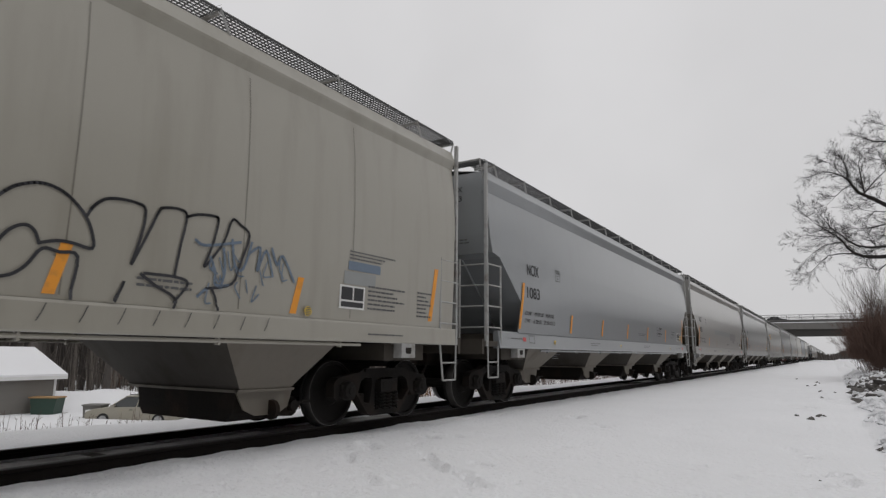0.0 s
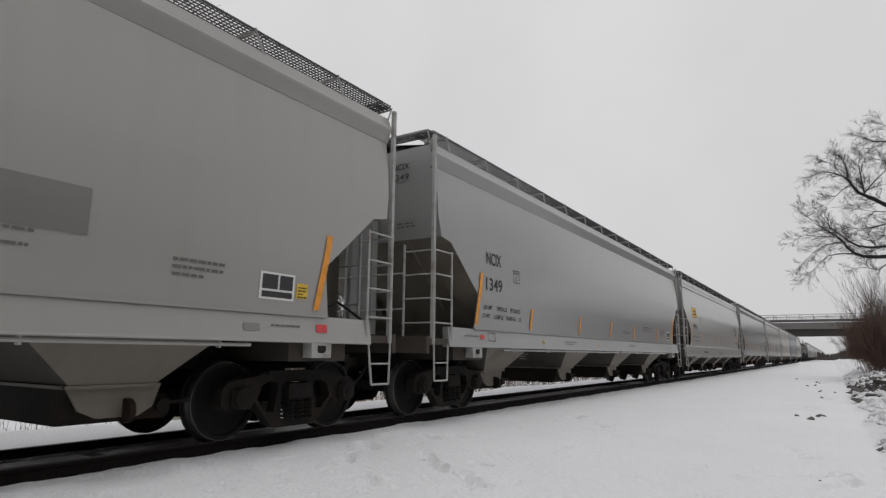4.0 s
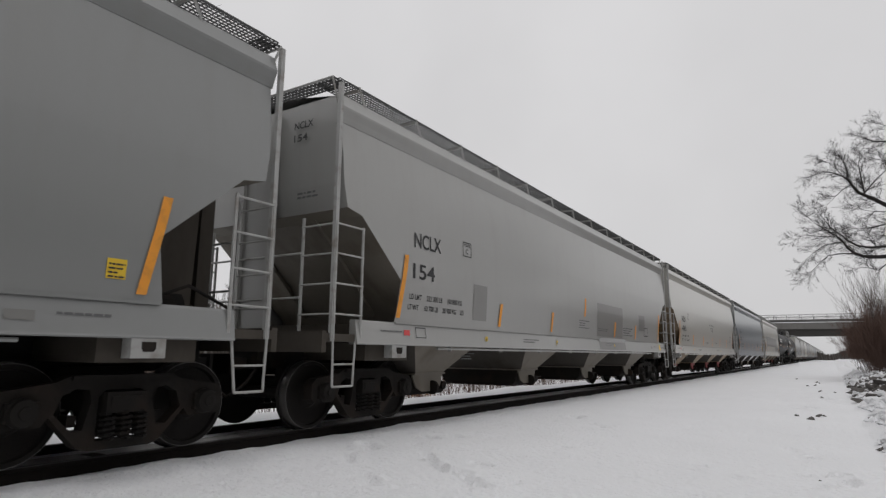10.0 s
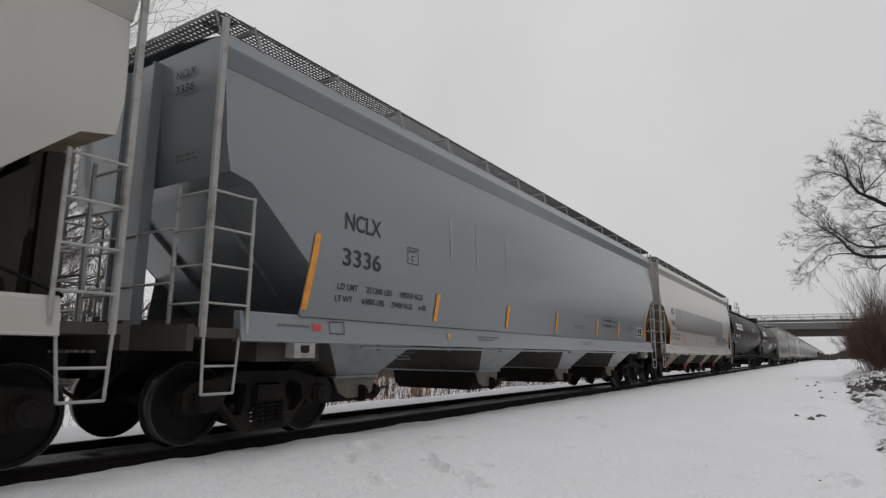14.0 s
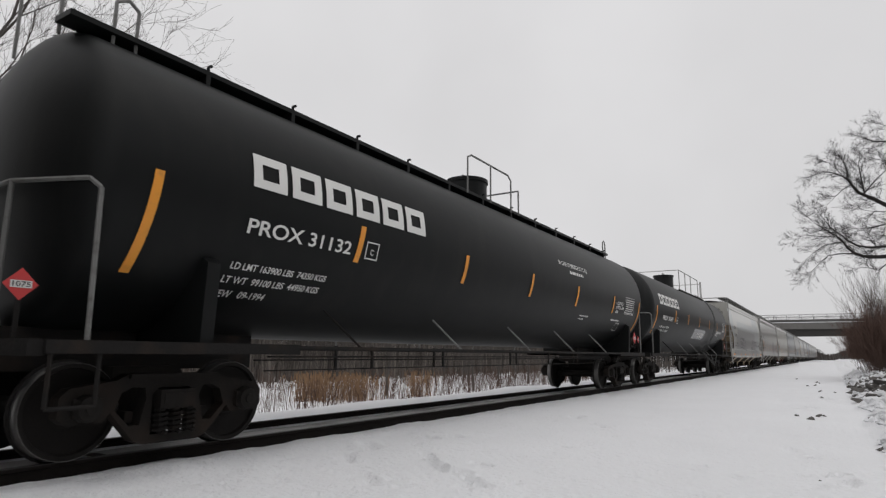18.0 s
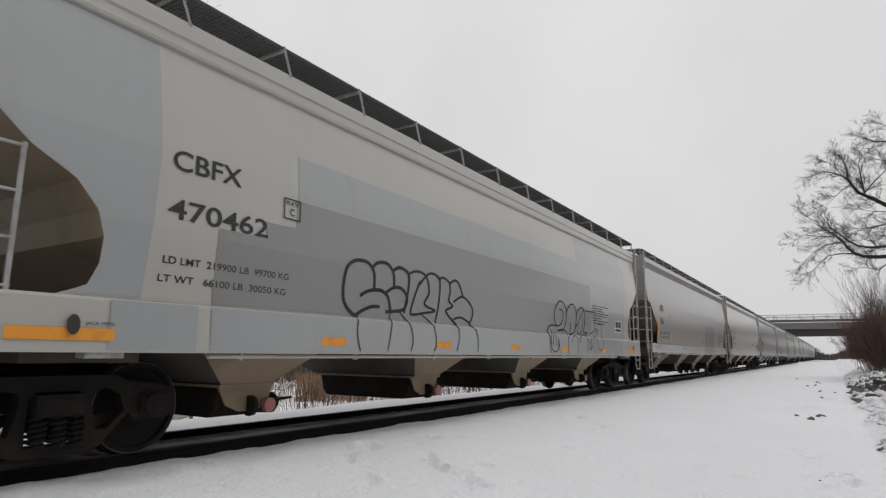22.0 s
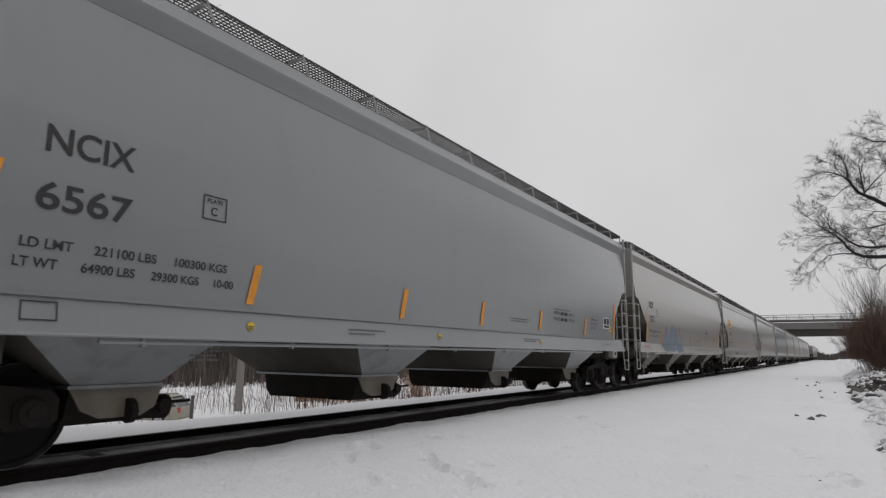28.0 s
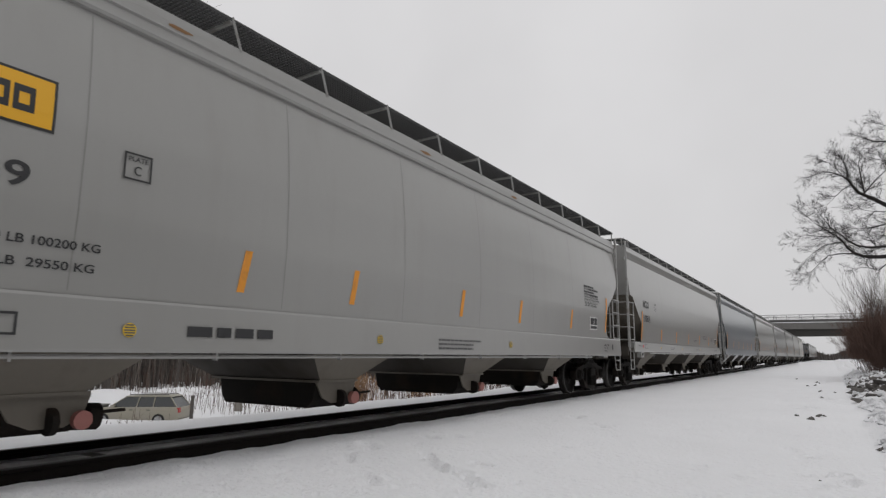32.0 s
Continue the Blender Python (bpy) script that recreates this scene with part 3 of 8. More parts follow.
def hopper(spec, paint, label):
    L, half = spec["length"], spec["length"] / 2
    root = thing("covered_hopper_car", label, "freight car", "cars of the train")
    surf = lambda z: lerp_rows(spec["side"], z)
    cut = lambda z: lerp_rows(spec["cut"], z)
    car = Car(root, surf, L)
    s0, s1 = spec["sill"]
    top = spec["top"]
    # shell: two curved sides, end walls, slope sheets, roof
    bm = bmesh.new()
    zs = sorted({z for z, _ in spec["cut"] if z < top} | {z for z, _ in spec["side"] if s1 <= z <= top} | {top, s1, 2.5, 3.35})
    for s in (-1, 1):
        rows = []
        for z in zs:
            a = cut(z) - half
            rows.append([bm.verts.new((s * surf(z), a + (-2 * a) * i / 14, z)) for i in range(15)])
        for r, q in zip(rows, rows[1:]):
            for i in range(14):
                bm.faces.new((r[i], r[i + 1], q[i + 1], q[i]))
    side_faces = list(bm.faces)
    ze = [z for z in zs if z >= 2.94] + [spec["flange"][1]]
    for s in (-1, 1):
        rows = []
        for z in ze:
            y = s * (half - cut(z) - 0.004)
            rows.append([bm.verts.new((surf(z) * u, y, z)) for u in (-1, -0.5, 0, 0.5, 1)])
        for r, q in zip(rows, rows[1:]):
            for i in range(4):
                bm.faces.new((r[i], r[i + 1], q[i + 1], q[i]))
    zt = spec["flange"][1]
    for x0, x1, za, zb in ((-1.45, -0.55, zt - 0.01, zt + 0.14), (-0.55, 0.55, zt + 0.14, zt + 0.14), (0.55, 1.45, zt + 0.14, zt - 0.01)):
        v = [bm.verts.new((x, y, z)) for x, z in ((x0, za), (x1, zb)) for y in (-half + 0.61, half - 0.61)]
        bm.faces.new((v[0], v[2], v[3], v[1]))
    part("body", bm, paint, root, "smooth curved steel hopper body", True)
    # slope sheets under both ends, following the cut of the sides
    rows = [(cut(z) + 0.012, z) for z in sorted({z for z, _ in spec["cut"] if 2.0 <= z <= min(ze)} | {min(ze)}, reverse=True)] + [(2.4, 1.62), (2.6, 1.36)]
    for s in (-1, 1):
        bm = bmesh.new()
        last = None
        for d, z in rows:
            w = surf(z) - 0.008 if z > 1.9 else 1.44
            here = [bm.verts.new((u * w, s * (half - d), z)) for u in (-1, -0.5, 0, 0.5, 1)]
            if last:
                for i in range(4):
                    bm.faces.new((last[i], last[i + 1], here[i + 1], here[i]))
            last = here
        part("slope_sheet", bm, END_DIRT, root, "grimy sloping end sheet")
    # top chord
    for s in (-1, 1):
        bm = bmesh.new()
        f0, f1 = spec["flange"]
        if spec["plain"]:
            prism(bm, [(s * 1.42, f1 + 0.012), (s * 1.485, f1), (s * 1.50, f1 - 0.02), (s * 1.562, f0 + 0.18), (s * 1.556, f0 + 0.15), (s * 1.520, f0 + 0.06), (s * 1.490, f0 - 0.03), (s * 1.42, f0 - 0.04)], 1, -half + 0.59, half - 0.59)
        else:
            prism(bm, [(s * 1.42, f1), (s * 1.49, f1), (s * 1.50, f1 - 0.1), (s * 1.53, f1 - 0.115), (s * 1.53, f1 - 0.20), (s * 1.505, f1 - 0.215), (s * 1.515, f0 + 0.03), (s * 1.50, f0), (s * 1.42, f0 - 0.02)], 1, -half + 0.59, half - 0.59)
        part("top_chord", bm, paint, root)
        bm = bmesh.new()
        a = half - spec["sill_from"]
        if spec["plain"] and spec.get("flare"):
            # the sill flares outwards below the overlapping edge of the side sheet
            prism(bm, [(s * 1.46, s1 - 0.004), (s * 1.552, s1 - 0.004), (s * 1.562, s1 - 0.035), (s * 1.606, s0 + 0.03), (s * 1.612, s0 + 0.012), (s * 1.605, s0), (s * 1.46, s0)], 1, -a, a)
            prism(bm, [(s * 1.53, s1 - 0.016), (s * 1.590, s1 - 0.016), (s * 1.590, s1 + 0.012), (s * 1.53, s1 + 0.012)], 1, -half + 1.84, half - 1.84)
        else:
            prism(bm, [(s * 1.50, s1 + 0.005), (s * (surf(s1) + 0.022), s1 - 0.004), (s * (surf(s1) + 0.03), s1 - 0.03), (s * (surf(s0) + 0.035), s0 + 0.02), (s * (surf(s0) + 0.03), s0), (s * 1.46, s0)], 1, -a, a)
        part("side_sill", bm, paint, root)
        bm = bmesh.new()
        rod(bm, (s * 1.56, -half + 3.0, s0 - 0.035), (s * 1.56, half - 3.0, s0 - 0.035), 0.022, 6)
        for k in range(8):
            yb = -half + 3.4 + k * (L - 6.8) / 7
            box(bm, s * 1.55 - 0.03, s * 1.55 + 0.03, yb - 0.012, yb + 0.012, s0 - 0.075, s0 + 0.002)
        part("train_line", bm, paint, root, "thin pipe under the sill")
    # discharge bays
    gz = spec["gate"]
    for ta, tb, ga, gb in spec["bays"]:
        bm = bmesh.new()
        z1 = s0 + 0.02
        t = [bm.verts.new((x, y - half, z1)) for x, y in ((-1.53, ta), (1.53, ta), (1.53, tb), (-1.53, tb))]
        m = [bm.verts.new((x, y - half, gz)) for x, y in ((-1.10, ga), (1.10, ga), (1.10, gb), (-1.10, gb))]
        side_faces = [bm.faces.new((t[i], t[j], m[j], m[i])) for i, j in ((1, 2), (3, 0))]
        up = [bm.verts.new((x, y - half, z1 + 0.30)) for x, y in ((-1.44, ta - 0.36), (1.44, ta - 0.36), (1.44, tb + 0.36), (-1.44, tb + 0.36))]
        for i, j in ((0, 1), (2, 3)):
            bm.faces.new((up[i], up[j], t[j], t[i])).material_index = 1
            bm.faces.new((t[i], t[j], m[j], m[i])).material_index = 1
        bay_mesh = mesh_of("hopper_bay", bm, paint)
        # second slot: slope sheets with their shade put into the colour
        bay_mesh.materials.append(SLOPE_SHADE)
        bay = part("hopper_bay", bay_mesh, paint, root, "discharge bay with sloping sheets coloured dark for shade")
        bm = bmesh.new()
        prism(bm, [(-1.0, gz - 0.006), (1.0, gz - 0.006), (0.95, gz - 0.26), (0.85, gz - 0.36), (-0.85, gz - 0.36), (-0.95, gz - 0.26)], 1, ga - half + 0.02, gb - half + 0.04)
        part("outlet_gate", bm, GATE_STEEL, bay, "dark rusty outlet gate")
        bm = bmesh.new()
        for e in (ga - half - 0.03, gb - half + 0.03):
            box(bm, -1.12, 1.12, e - 0.03, e + 0.03, gz - 0.014, gz + 0.016)
        for s in (-1, 1):
            box(bm, s * 1.1 - 0.03, s * 1.1 + 0.03, ga - half - 0.06, gb - half + 0.06, gz - 0.012, gz + 0.018)
        part("gate_frame", bm, paint, bay)
        cy = gb - half + 0.16
        for s in (-1, 1):
            bm = bmesh.new()
            rod(bm, (s * 0.7, cy, gz - 0.22), (s * 1.05, cy, gz - 0.22), 0.07, 12)
            rod(bm, (s * 0.85, cy - 0.2, gz - 0.22), (s * 0.85, cy + 0.12, gz - 0.24), 0.13, 10)
            rod(bm, (s * 1.0, cy - 0.2, gz - 0.2), (s * 1.02, cy + 0.3, gz - 0.18), 0.018, 6)
            rod(bm, (s * 1.06, cy - 0.42, gz - 0.24), (s * 1.06, cy - 0.36, gz - 0.24), 0.12, 12)
            part("gate_drive", bm, GATE_STEEL, bay, "rusty gate drive")
            bm = bmesh.new()
            prism(bm, [(ga - half + 0.0, gz - 0.015), (gb - half + 0.12, gz - 0.015), (gb - half + 0.05, gz - 0.22), (gb - half - 0.1, gz - 0.3), (ga - half + 0.3, gz - 0.3), (ga - half + 0.12, gz - 0.22)], 0, s * 1.005, s * 1.03)
            part("gate_end_plate", bm, paint, bay, "stained end plate of the gate")
            if not spec["plain"]:
                bm = bmesh.new()
                rod(bm, (s * 1.06, gb - half + 0.02, gz - 0.24), (s * 1.13, gb - half + 0.02, gz - 0.24), 0.085, 14)
                part("drive_cap", bm, CAP_RED, bay, "faded red round drive cap")
    # centre sill, bolsters, end platforms
    for s in (-1, 1):
        bm = bmesh.new()
        ya, yb = sorted((s * (half - 0.45), s * (half - 2.7)))
        box(bm, -0.28, 0.28, ya, yb, 0.80, 1.16)
        part("draft_sill", bm, DARK_STEEL, root)
    for s in (-1, 1):
        e = s * half
        y = lambda d: s * (half - d)
        bm = bmesh.new()
        ya, yb = sorted((y(0.36), y(1.08)))
        prism(bm, [(-1.56, 1.17), (-1.56, 1.27), (1.56, 1.27), (1.56, 1.17)], 1, ya, yb)
        ya, yb = sorted((y(0.36), y(0.44)))
        box(bm, -1.56, 1.56, ya, yb, 1.03, 1.30)
        ya, yb = sorted((y(1.33), y(2.33)))
        box(bm, -1.45, 1.45, ya, yb, 0.92, 1.16)
        part("end_platform", bm, END_DIRT, root, "grimy steel end platform")
        for u in (-0.62, 0.62):
            bm = bmesh.new()
            ya, yb = sorted((y(0.66), y(0.84)))
            if s < 0:
                bm.free()
                continue
            box(bm, u - 0.045, u + 0.045, ya, yb, 1.17, 2.96)
            part("end_post", bm, END_DIRT, root)
        for q in (-1, 1):
            bm = bmesh.new()
            prism(bm, [(q * 1.53, y(0.50)), (q * 1.585, y(0.50)), (q * 1.585, y(0.56)), (q * 1.53, y(0.56))], 2, 1.17, spec["flange"][1] + 0.12)
            part("corner_post", bm, LADDER, root)
        l0, l1, lz = spec["ladder"]
        for q in (-1, 1):
            bm = bmesh.new()
            for d in (l0, l1):
                rod(bm, (q * 1.585, y(d), 1.22), (q * 1.585, y(d), lz), 0.021, 6)
            for k in range(4):
                z = 1.52 + (lz - 1.55) * k / 3
                rod(bm, (q * 1.59, y(l0 - 0.02), z), (q * 1.59, y(l1 + 0.02), z), 0.014, 6)
            part("side_ladder", bm, LADDER, root, "light painted steel ladder")
            bm = bmesh.new()
            rod(bm, (q * 0.97, y(l0), 1.22), (q * 0.97, y(l0), lz + 0.1), 0.024, 6)
            for k in range(4):
                z = 1.52 + (lz - 1.55) * k / 3
                rod(bm, (q * 0.95, y(l0 - 0.01), z), (q * 1.57, y(l0 - 0.01), z), 0.014, 6)
            part("end_ladder", bm, LADDER, root)
            bm = bmesh.new()
            pts = [(q * 1.585, y(l0), 1.22), (q * 1.585, y(l0 + 0.02), 0.60), (q * 1.585, y(l0 + 0.40), 0.60), (q * 1.56, y(l0 + 0.46), 1.18)]
            path_rod(bm, pts, 0.016, 6)
            rod(bm, (q * 1.585, y(l0 + 0.01), 0.88), (q * 1.575, y(l0 + 0.43), 0.88), 0.014, 6)
            part("step", bm, LADDER, root, "stirrup step")
            bm = bmesh.new()
            ya, yb = sorted((y(1.76), y(2.10)))
            box(bm, q * 1.5 - 0.1, q * 1.5 + 0.1, ya, yb, 0.96, 1.18)
            pad = part("jacking_pad", bm, LADDER, root)
            # Flat dark piece drawn for the unlit inside of the opening.
            bm = bmesh.new()
            yc = (ya + yb) / 2
            prism(bm, [(yc - 0.07, 1.05), (yc - 0.05, 1.02), (yc + 0.05, 1.02), (yc + 0.07, 1.05), (yc + 0.07, 1.11), (yc - 0.07, 1.11)], 0, q * 1.602 - 0.003, q * 1.602 + 0.003)
            part("jacking_hole", bm, DARK_STEEL, pad)
        bm = bmesh.new()
        rod(bm, (0.97, y(0.50), 2.35), (-1.55, y(0.50), 2.35), 0.016, 6)
        rod(bm, (0.97, y(0.50), 1.75), (-1.55, y(0.50), 1.75), 0.016, 6)
        part("hand_rail", bm, LADDER, root)
        # centre column of the end, a wide channel
        bm = bmesh.new()
        prism(bm, [(-0.31, y(0.48)), (-0.27, y(0.48)), (-0.27, y(0.53)), (0.27, y(0.53)), (0.27, y(0.48)), (0.31, y(0.48)), (0.31, y(0.62)), (-0.31, y(0.62))], 2, 1.28, spec["flange"][1] - 0.08)
        part("end_column", bm, paint, root, "painted steel end column")
        # stiffening ribs on the slope sheet
        if spec["plain"]:
            for u in (-0.75, 0.75):
                bm = bmesh.new()
                prism(bm, [(y(0.92), 2.93), (y(0.98), 2.93), (y(1.94), 2.08), (y(2.36), 1.64), (y(2.32), 1.60), (y(1.88), 2.05)], 0, u - 0.015, u + 0.015)
                part("rib", bm, END_DIRT, root)
            bm = bmesh.new()
            ya, yb = sorted((y(1.14), y(1.20)))
            box(bm, -1.44, 1.44, ya, yb, 1.27, 1.42)
            part("end_kerb", bm, END_DIRT, root, "grimy low steel kerb")
        coupler(root, y(0.02), s)
    # brake gear at the rear end
    bm = bmesh.new()
    rod(bm, (-0.85, half - 1.5, 1.62), (0.35, half - 1.5, 1.62), 0.24, 16)
    rod(bm, (-0.95, half - 1.5, 1.62), (0.45, half - 1.5, 1.62), 0.12, 12)
    part("air_reservoir", bm, DARK_STEEL, root, "dark round air reservoir")
    bm = bmesh.new()
    rod(bm, (0.75, half - 1.75, 1.5), (0.75, half - 1.15, 1.5), 0.19, 14)
    rod(bm, (0.75, half - 1.15, 1.5), (0.75, half - 0.95, 1.5), 0.06, 10)
    part("brake_cylinder", bm, DARK_STEEL, root, "dark brake cylinder")
    bm = bmesh.new()
    box(bm, -0.35, 0.1, half - 1.05, half - 0.8, 1.95, 2.4)
    rod(bm, (-0.12, half - 0.82, 2.2), (-0.12, half - 0.7, 2.2), 0.13, 12)
    rod(bm, (0.1, half - 0.92, 2.28), (0.26, half - 0.92, 2.28), 0.09, 10)
    part("control_valve", bm, END_DIRT, root, "grimy brake control valve")
    bm = bmesh.new()
    path_rod(bm, [(-0.2, half - 1.0, 1.95), (-0.3, half - 0.95, 1.6), (-0.6, half - 0.8, 1.3)], 0.022, 6)
    part("brake_pipe", bm, DARK_STEEL, root)
    bm = bmesh.new()
    path_rod(bm, [(0.0, half - 1.0, 1.95), (0.1, half - 0.9, 1.5), (0.7, half - 0.8, 1.3)], 0.022, 6)
    part("brake_pipe", bm, DARK_STEEL, root)
    bm = bmesh.new()
    path_rod(bm, [(-0.2, half - 1.0, 2.4), (-0.25, half - 0.95, 2.7), (-0.25, half - 0.8, 2.95)], 0.022, 6)
    part("brake_pipe", bm, DARK_STEEL, root)
    bm = bmesh.new()
    path_rod(bm, [(0.9, half - 0.9, 1.28), (1.3, half - 0.85, 1.5), (1.35, half - 1.4, 1.7), (1.3, half - 2.0, 1.45)], 0.018, 6)
    part("brake_pipe", bm, DARK_STEEL, root)
    # Solid plates added in place of crowded brake gear, to hide the sky behind.
    bm = bmesh.new()
    prism(bm, [(half - 1.0, 2.75), (half - 1.85, 2.02), (half - 2.1, 1.25), (half - 1.05, 1.25)], 0, 0.83, 0.86)
    part("web_plate", bm, END_DIRT, root, "dark filler plate standing in for brake gear")
    bm = bmesh.new()
    prism(bm, [(half - 1.0, 2.85), (half - 1.95, 2.02), (half - 2.1, 1.25), (half - 1.35, 1.25), (half - 1.2, 2.0)], 0, -0.86, -0.83)
    part("web_plate", bm, END_DIRT, root, "dark filler plate standing in for brake gear")
    # cross plate widened to close the sky gap where brake gear crowds
    bm = bmesh.new()
    box(bm, -1.35, 0.28, half - 1.16, half - 1.10, 1.27, 2.45)
    part("cross_plate", bm, END_DIRT, root, "grimy steel cross plate")
    bm = bmesh.new()
    box(bm, 0.3, 0.8, half - 1.04, half - 0.98, 2.05, 2.9)
    part("cross_plate", bm, END_DIRT, root, "grimy steel cross plate")
    bm = bmesh.new()
    ring = [(-0.75 + 0.22 * math.cos(a * math.pi / 10), half - 0.5, 2.05 + 0.22 * math.sin(a * math.pi / 10)) for a in range(21)]
    path_rod(bm, ring, 0.014, 5)
    for a in range(5):
        rod(bm, (-0.75, half - 0.54, 2.05), ring[a * 4], 0.011, 5)
    part("brake_wheel", bm, DARK_STEEL, root)
    # roof walkway on both sides, its brackets and end boards
    w0, w1, wz = spec["walk"]
    for s in (-1, 1):
        bm = bmesh.new()
        xa, xb = sorted((s * w0, s * w1))
        grating(bm, xa, xb, -half + 0.55, half - 0.55, wz, *((0.057, 0.06, 0.010, 0.016) if spec["plain"] else (0.045, 0.05, 0.013, 0.03)))
        part("running_board", bm, GRATE, root, "open steel grating walkway")
        k = 0
        yb = -half + 0.95
        while yb < half - 1.0:
            bm = bmesh.new()
            rod(bm, (s * 1.495, yb + 0.16, spec["flange"][1] - 0.03), (s * 1.51, yb, wz + 0.01), 0.02, 4)
            box(bm, min(s * w0, s * w1), max(s * w0, s * w1), yb - 0.02, yb + 0.02, wz - 0.06, wz - 0.018)
            rod(bm, (s * w0, yb, wz - 0.03), (s * 1.15, yb, spec["flange"][1] + 0.02), 0.015, 4)
            part("bracket", bm, LADDER, root)
            yb += spec["bracket"]
        bm = bmesh.new()
        rod(bm, (s * w1, -half + 0.75, wz - 0.012), (s * w1, half - 0.75, wz - 0.012), 0.02, 4)
        part("walkway_edge", bm, GRATE, root)
    for s in (-1, 1):
        bm = bmesh.new()
        ya, yb = sorted((s * (half - 0.46), s * (half - 0.75)))
        grating(bm, -1.45, 1.45, ya, yb, wz + 0.002, 0.075, 0.075, 0.012, 0.028)
        part("end_running_board", bm, GRATE, root)
        bm = bmesh.new()
        for u in (-1.45, 1.45):
            rod(bm, (u, s * (half - 0.46), wz), (u, s * (half - 0.64), spec["flange"][1] - 0.25), 0.018, 4)
        rod(bm, (-1.45, s * (half - 0.46), wz - 0.015), (1.45, s * (half - 0.46), wz - 0.015), 0.022, 4)
        part("end_brace", bm, LADDER, root)
    # trough hatches
    for k in range(10):
        bm = bmesh.new()
        y0 = -half + 1.5 + k * (L - 3.0) / 10
        prism(bm, [(-0.36, zt + 0.11), (-0.36, zt + 0.15), (-0.25, zt + 0.19), (0.25, zt + 0.19), (0.36, zt + 0.15), (0.36, zt + 0.11)], 1, y0 + 0.02, y0 + (L - 3.0) / 10 - 0.02)
        part("roof_hatch", bm, paint, root)
    for c in (spec["truck"], L - spec["truck"]):
        add_truck(root, c - half)
    return car


# ---- tank cars ----
TANK_Z, TANK_R = 2.82, 1.615
DARK_PIPE = material("dark_pipe", (0.075, 0.075, 0.073), 0.6, 0, 0.2, 8)
PIPE_GREY = material("worn_grey_pipe", (0.16, 0.16, 0.155), 0.6, 0.0, 0.2, 8, dirt=(0.04, 0.03, 0.025), dirt_amount=0.6, dirt_scale=8)


def tank_surf(z):
    d = z - TANK_Z
    return math.sqrt(max(0.01, TANK_R * TANK_R - d * d))


def tank_car(label, railed, skin):
    L = 19.75
    half = L / 2
    root = thing("tank_car", label, "tank car", "cars of the train")
    car = Car(root, tank_surf, L)
    bm = bmesh.new()
    prof = []
    for k in range(11):
        a = k / 10 * math.pi / 2
        prof.append((-half + 0.47 + 0.50 * (1 - math.sin(a)), max(0.02, TANK_R * math.cos(a)) if k < 10 else 0.02))
    prof = list(reversed(prof))
    full = prof + [(-u, r) for u, r in reversed(prof)]
    lathe(bm, full, 48)
    bmesh.ops.rotate(bm, verts=bm.verts, cent=(0, 0, 0), matrix=Matrix.Rotation(radians(90), 3, "Z"))
    bmesh.ops.translate(bm, verts=bm.verts, vec=(0, 0, TANK_Z))
    part("tank", bm, skin, root, "matt black welded pressure tank", True)
    # stub sills, saddles, platforms
    for s in (-1, 1):
        y = lambda d: s * (half - d)
        bm = bmesh.new()
        ya, yb = sorted((y(0.45), y(3.6)))
        box(bm, -0.3, 0.3, ya, yb, 0.82, 1.25)
        ya, yb = sorted((y(0.38), y(0.5)))
        box(bm, -1.5, 1.5, ya, yb, 0.98, 1.12)
        part("stub_sill", bm, DARK_STEEL, root)
        bm = bmesh.new()
        ya, yb = sorted((y(1.98), y(2.14)))
        poly = [(-1.46, 1.08), (1.46, 1.08), (1.50, 1.95)]
        for k in range(9):
            a = -math.pi / 6 - k / 8 * (math.pi * 2 / 3)
            poly.append((1.50 * math.cos(a), TANK_Z + 1.50 * math.sin(a)))
        poly.append((-1.50, 1.95))
        prism(bm, poly, 1, ya, yb)
        part("saddle", bm, skin, root)
        bm = bmesh.new()
        ya, yb = sorted((y(0.50), y(3.3)))
        bm.free()
        for q in (-1, 1):
            bm = bmesh.new()
            prism(bm, [(q * 1.05, 1.05), (q * 1.51, 1.05), (q * 1.51, 1.0), (q * 1.55, 1.0), (q * 1.55, 1.115), (q * 1.51, 1.115), (q * 1.51, 1.10), (q * 1.05, 1.10)], 1, ya, yb)
            part("end_platform", bm, DARK_STEEL, root)
        for q in (-1, 1):
            bm = bmesh.new()
            path_rod(bm, [(q * 1.5, y(0.84), 1.1), (q * 1.5, y(0.82), 2.48), (q * 1.44, y(0.74), 2.56), (q * 0.7, y(0.42), 2.56)], 0.024, 6)
            rod(bm, (q * 0.7, y(0.42), 2.56), (-q * 0.1, y(0.42), 2.56), 0.024, 6)
            rod(bm, (q * 0.7, y(0.42), 1.1), (q * 0.7, y(0.42), 2.56), 0.024, 6)
            part("hand_rail", bm, PIPE_GREY, root, "worn grey bent pipe hand rail")
            bm = bmesh.new()
            path_rod(bm, [(q * 1.52, y(0.55), 1.05), (q * 1.52, y(0.55), 0.55), (q * 1.52, y(0.95), 0.55), (q * 1.52, y(0.95), 1.05)], 0.02, 6)
            part("step", bm, DARK_STEEL, root)
            bm = bmesh.new()
            rod(bm, (q * 1.53, y(3.3), 1.08), (q * 1.53, 0, 1.08), 0.028, 6)
            part("side_rail", bm, DARK_STEEL, root)
        coupler(root, y(0.02), s)
    bm = bmesh.new()
    for z, x, r in ((0.97, 1.10, 0.013), (0.925, 0.85, 0.012), (0.80, 1.05, 0.010)):
        rod(bm, (x, -half + 3.2, z), (x, half - 3.2, z), r, 6)
    part("brake_rigging", bm, DARK_STEEL, root, "thin dark rods under the tank")
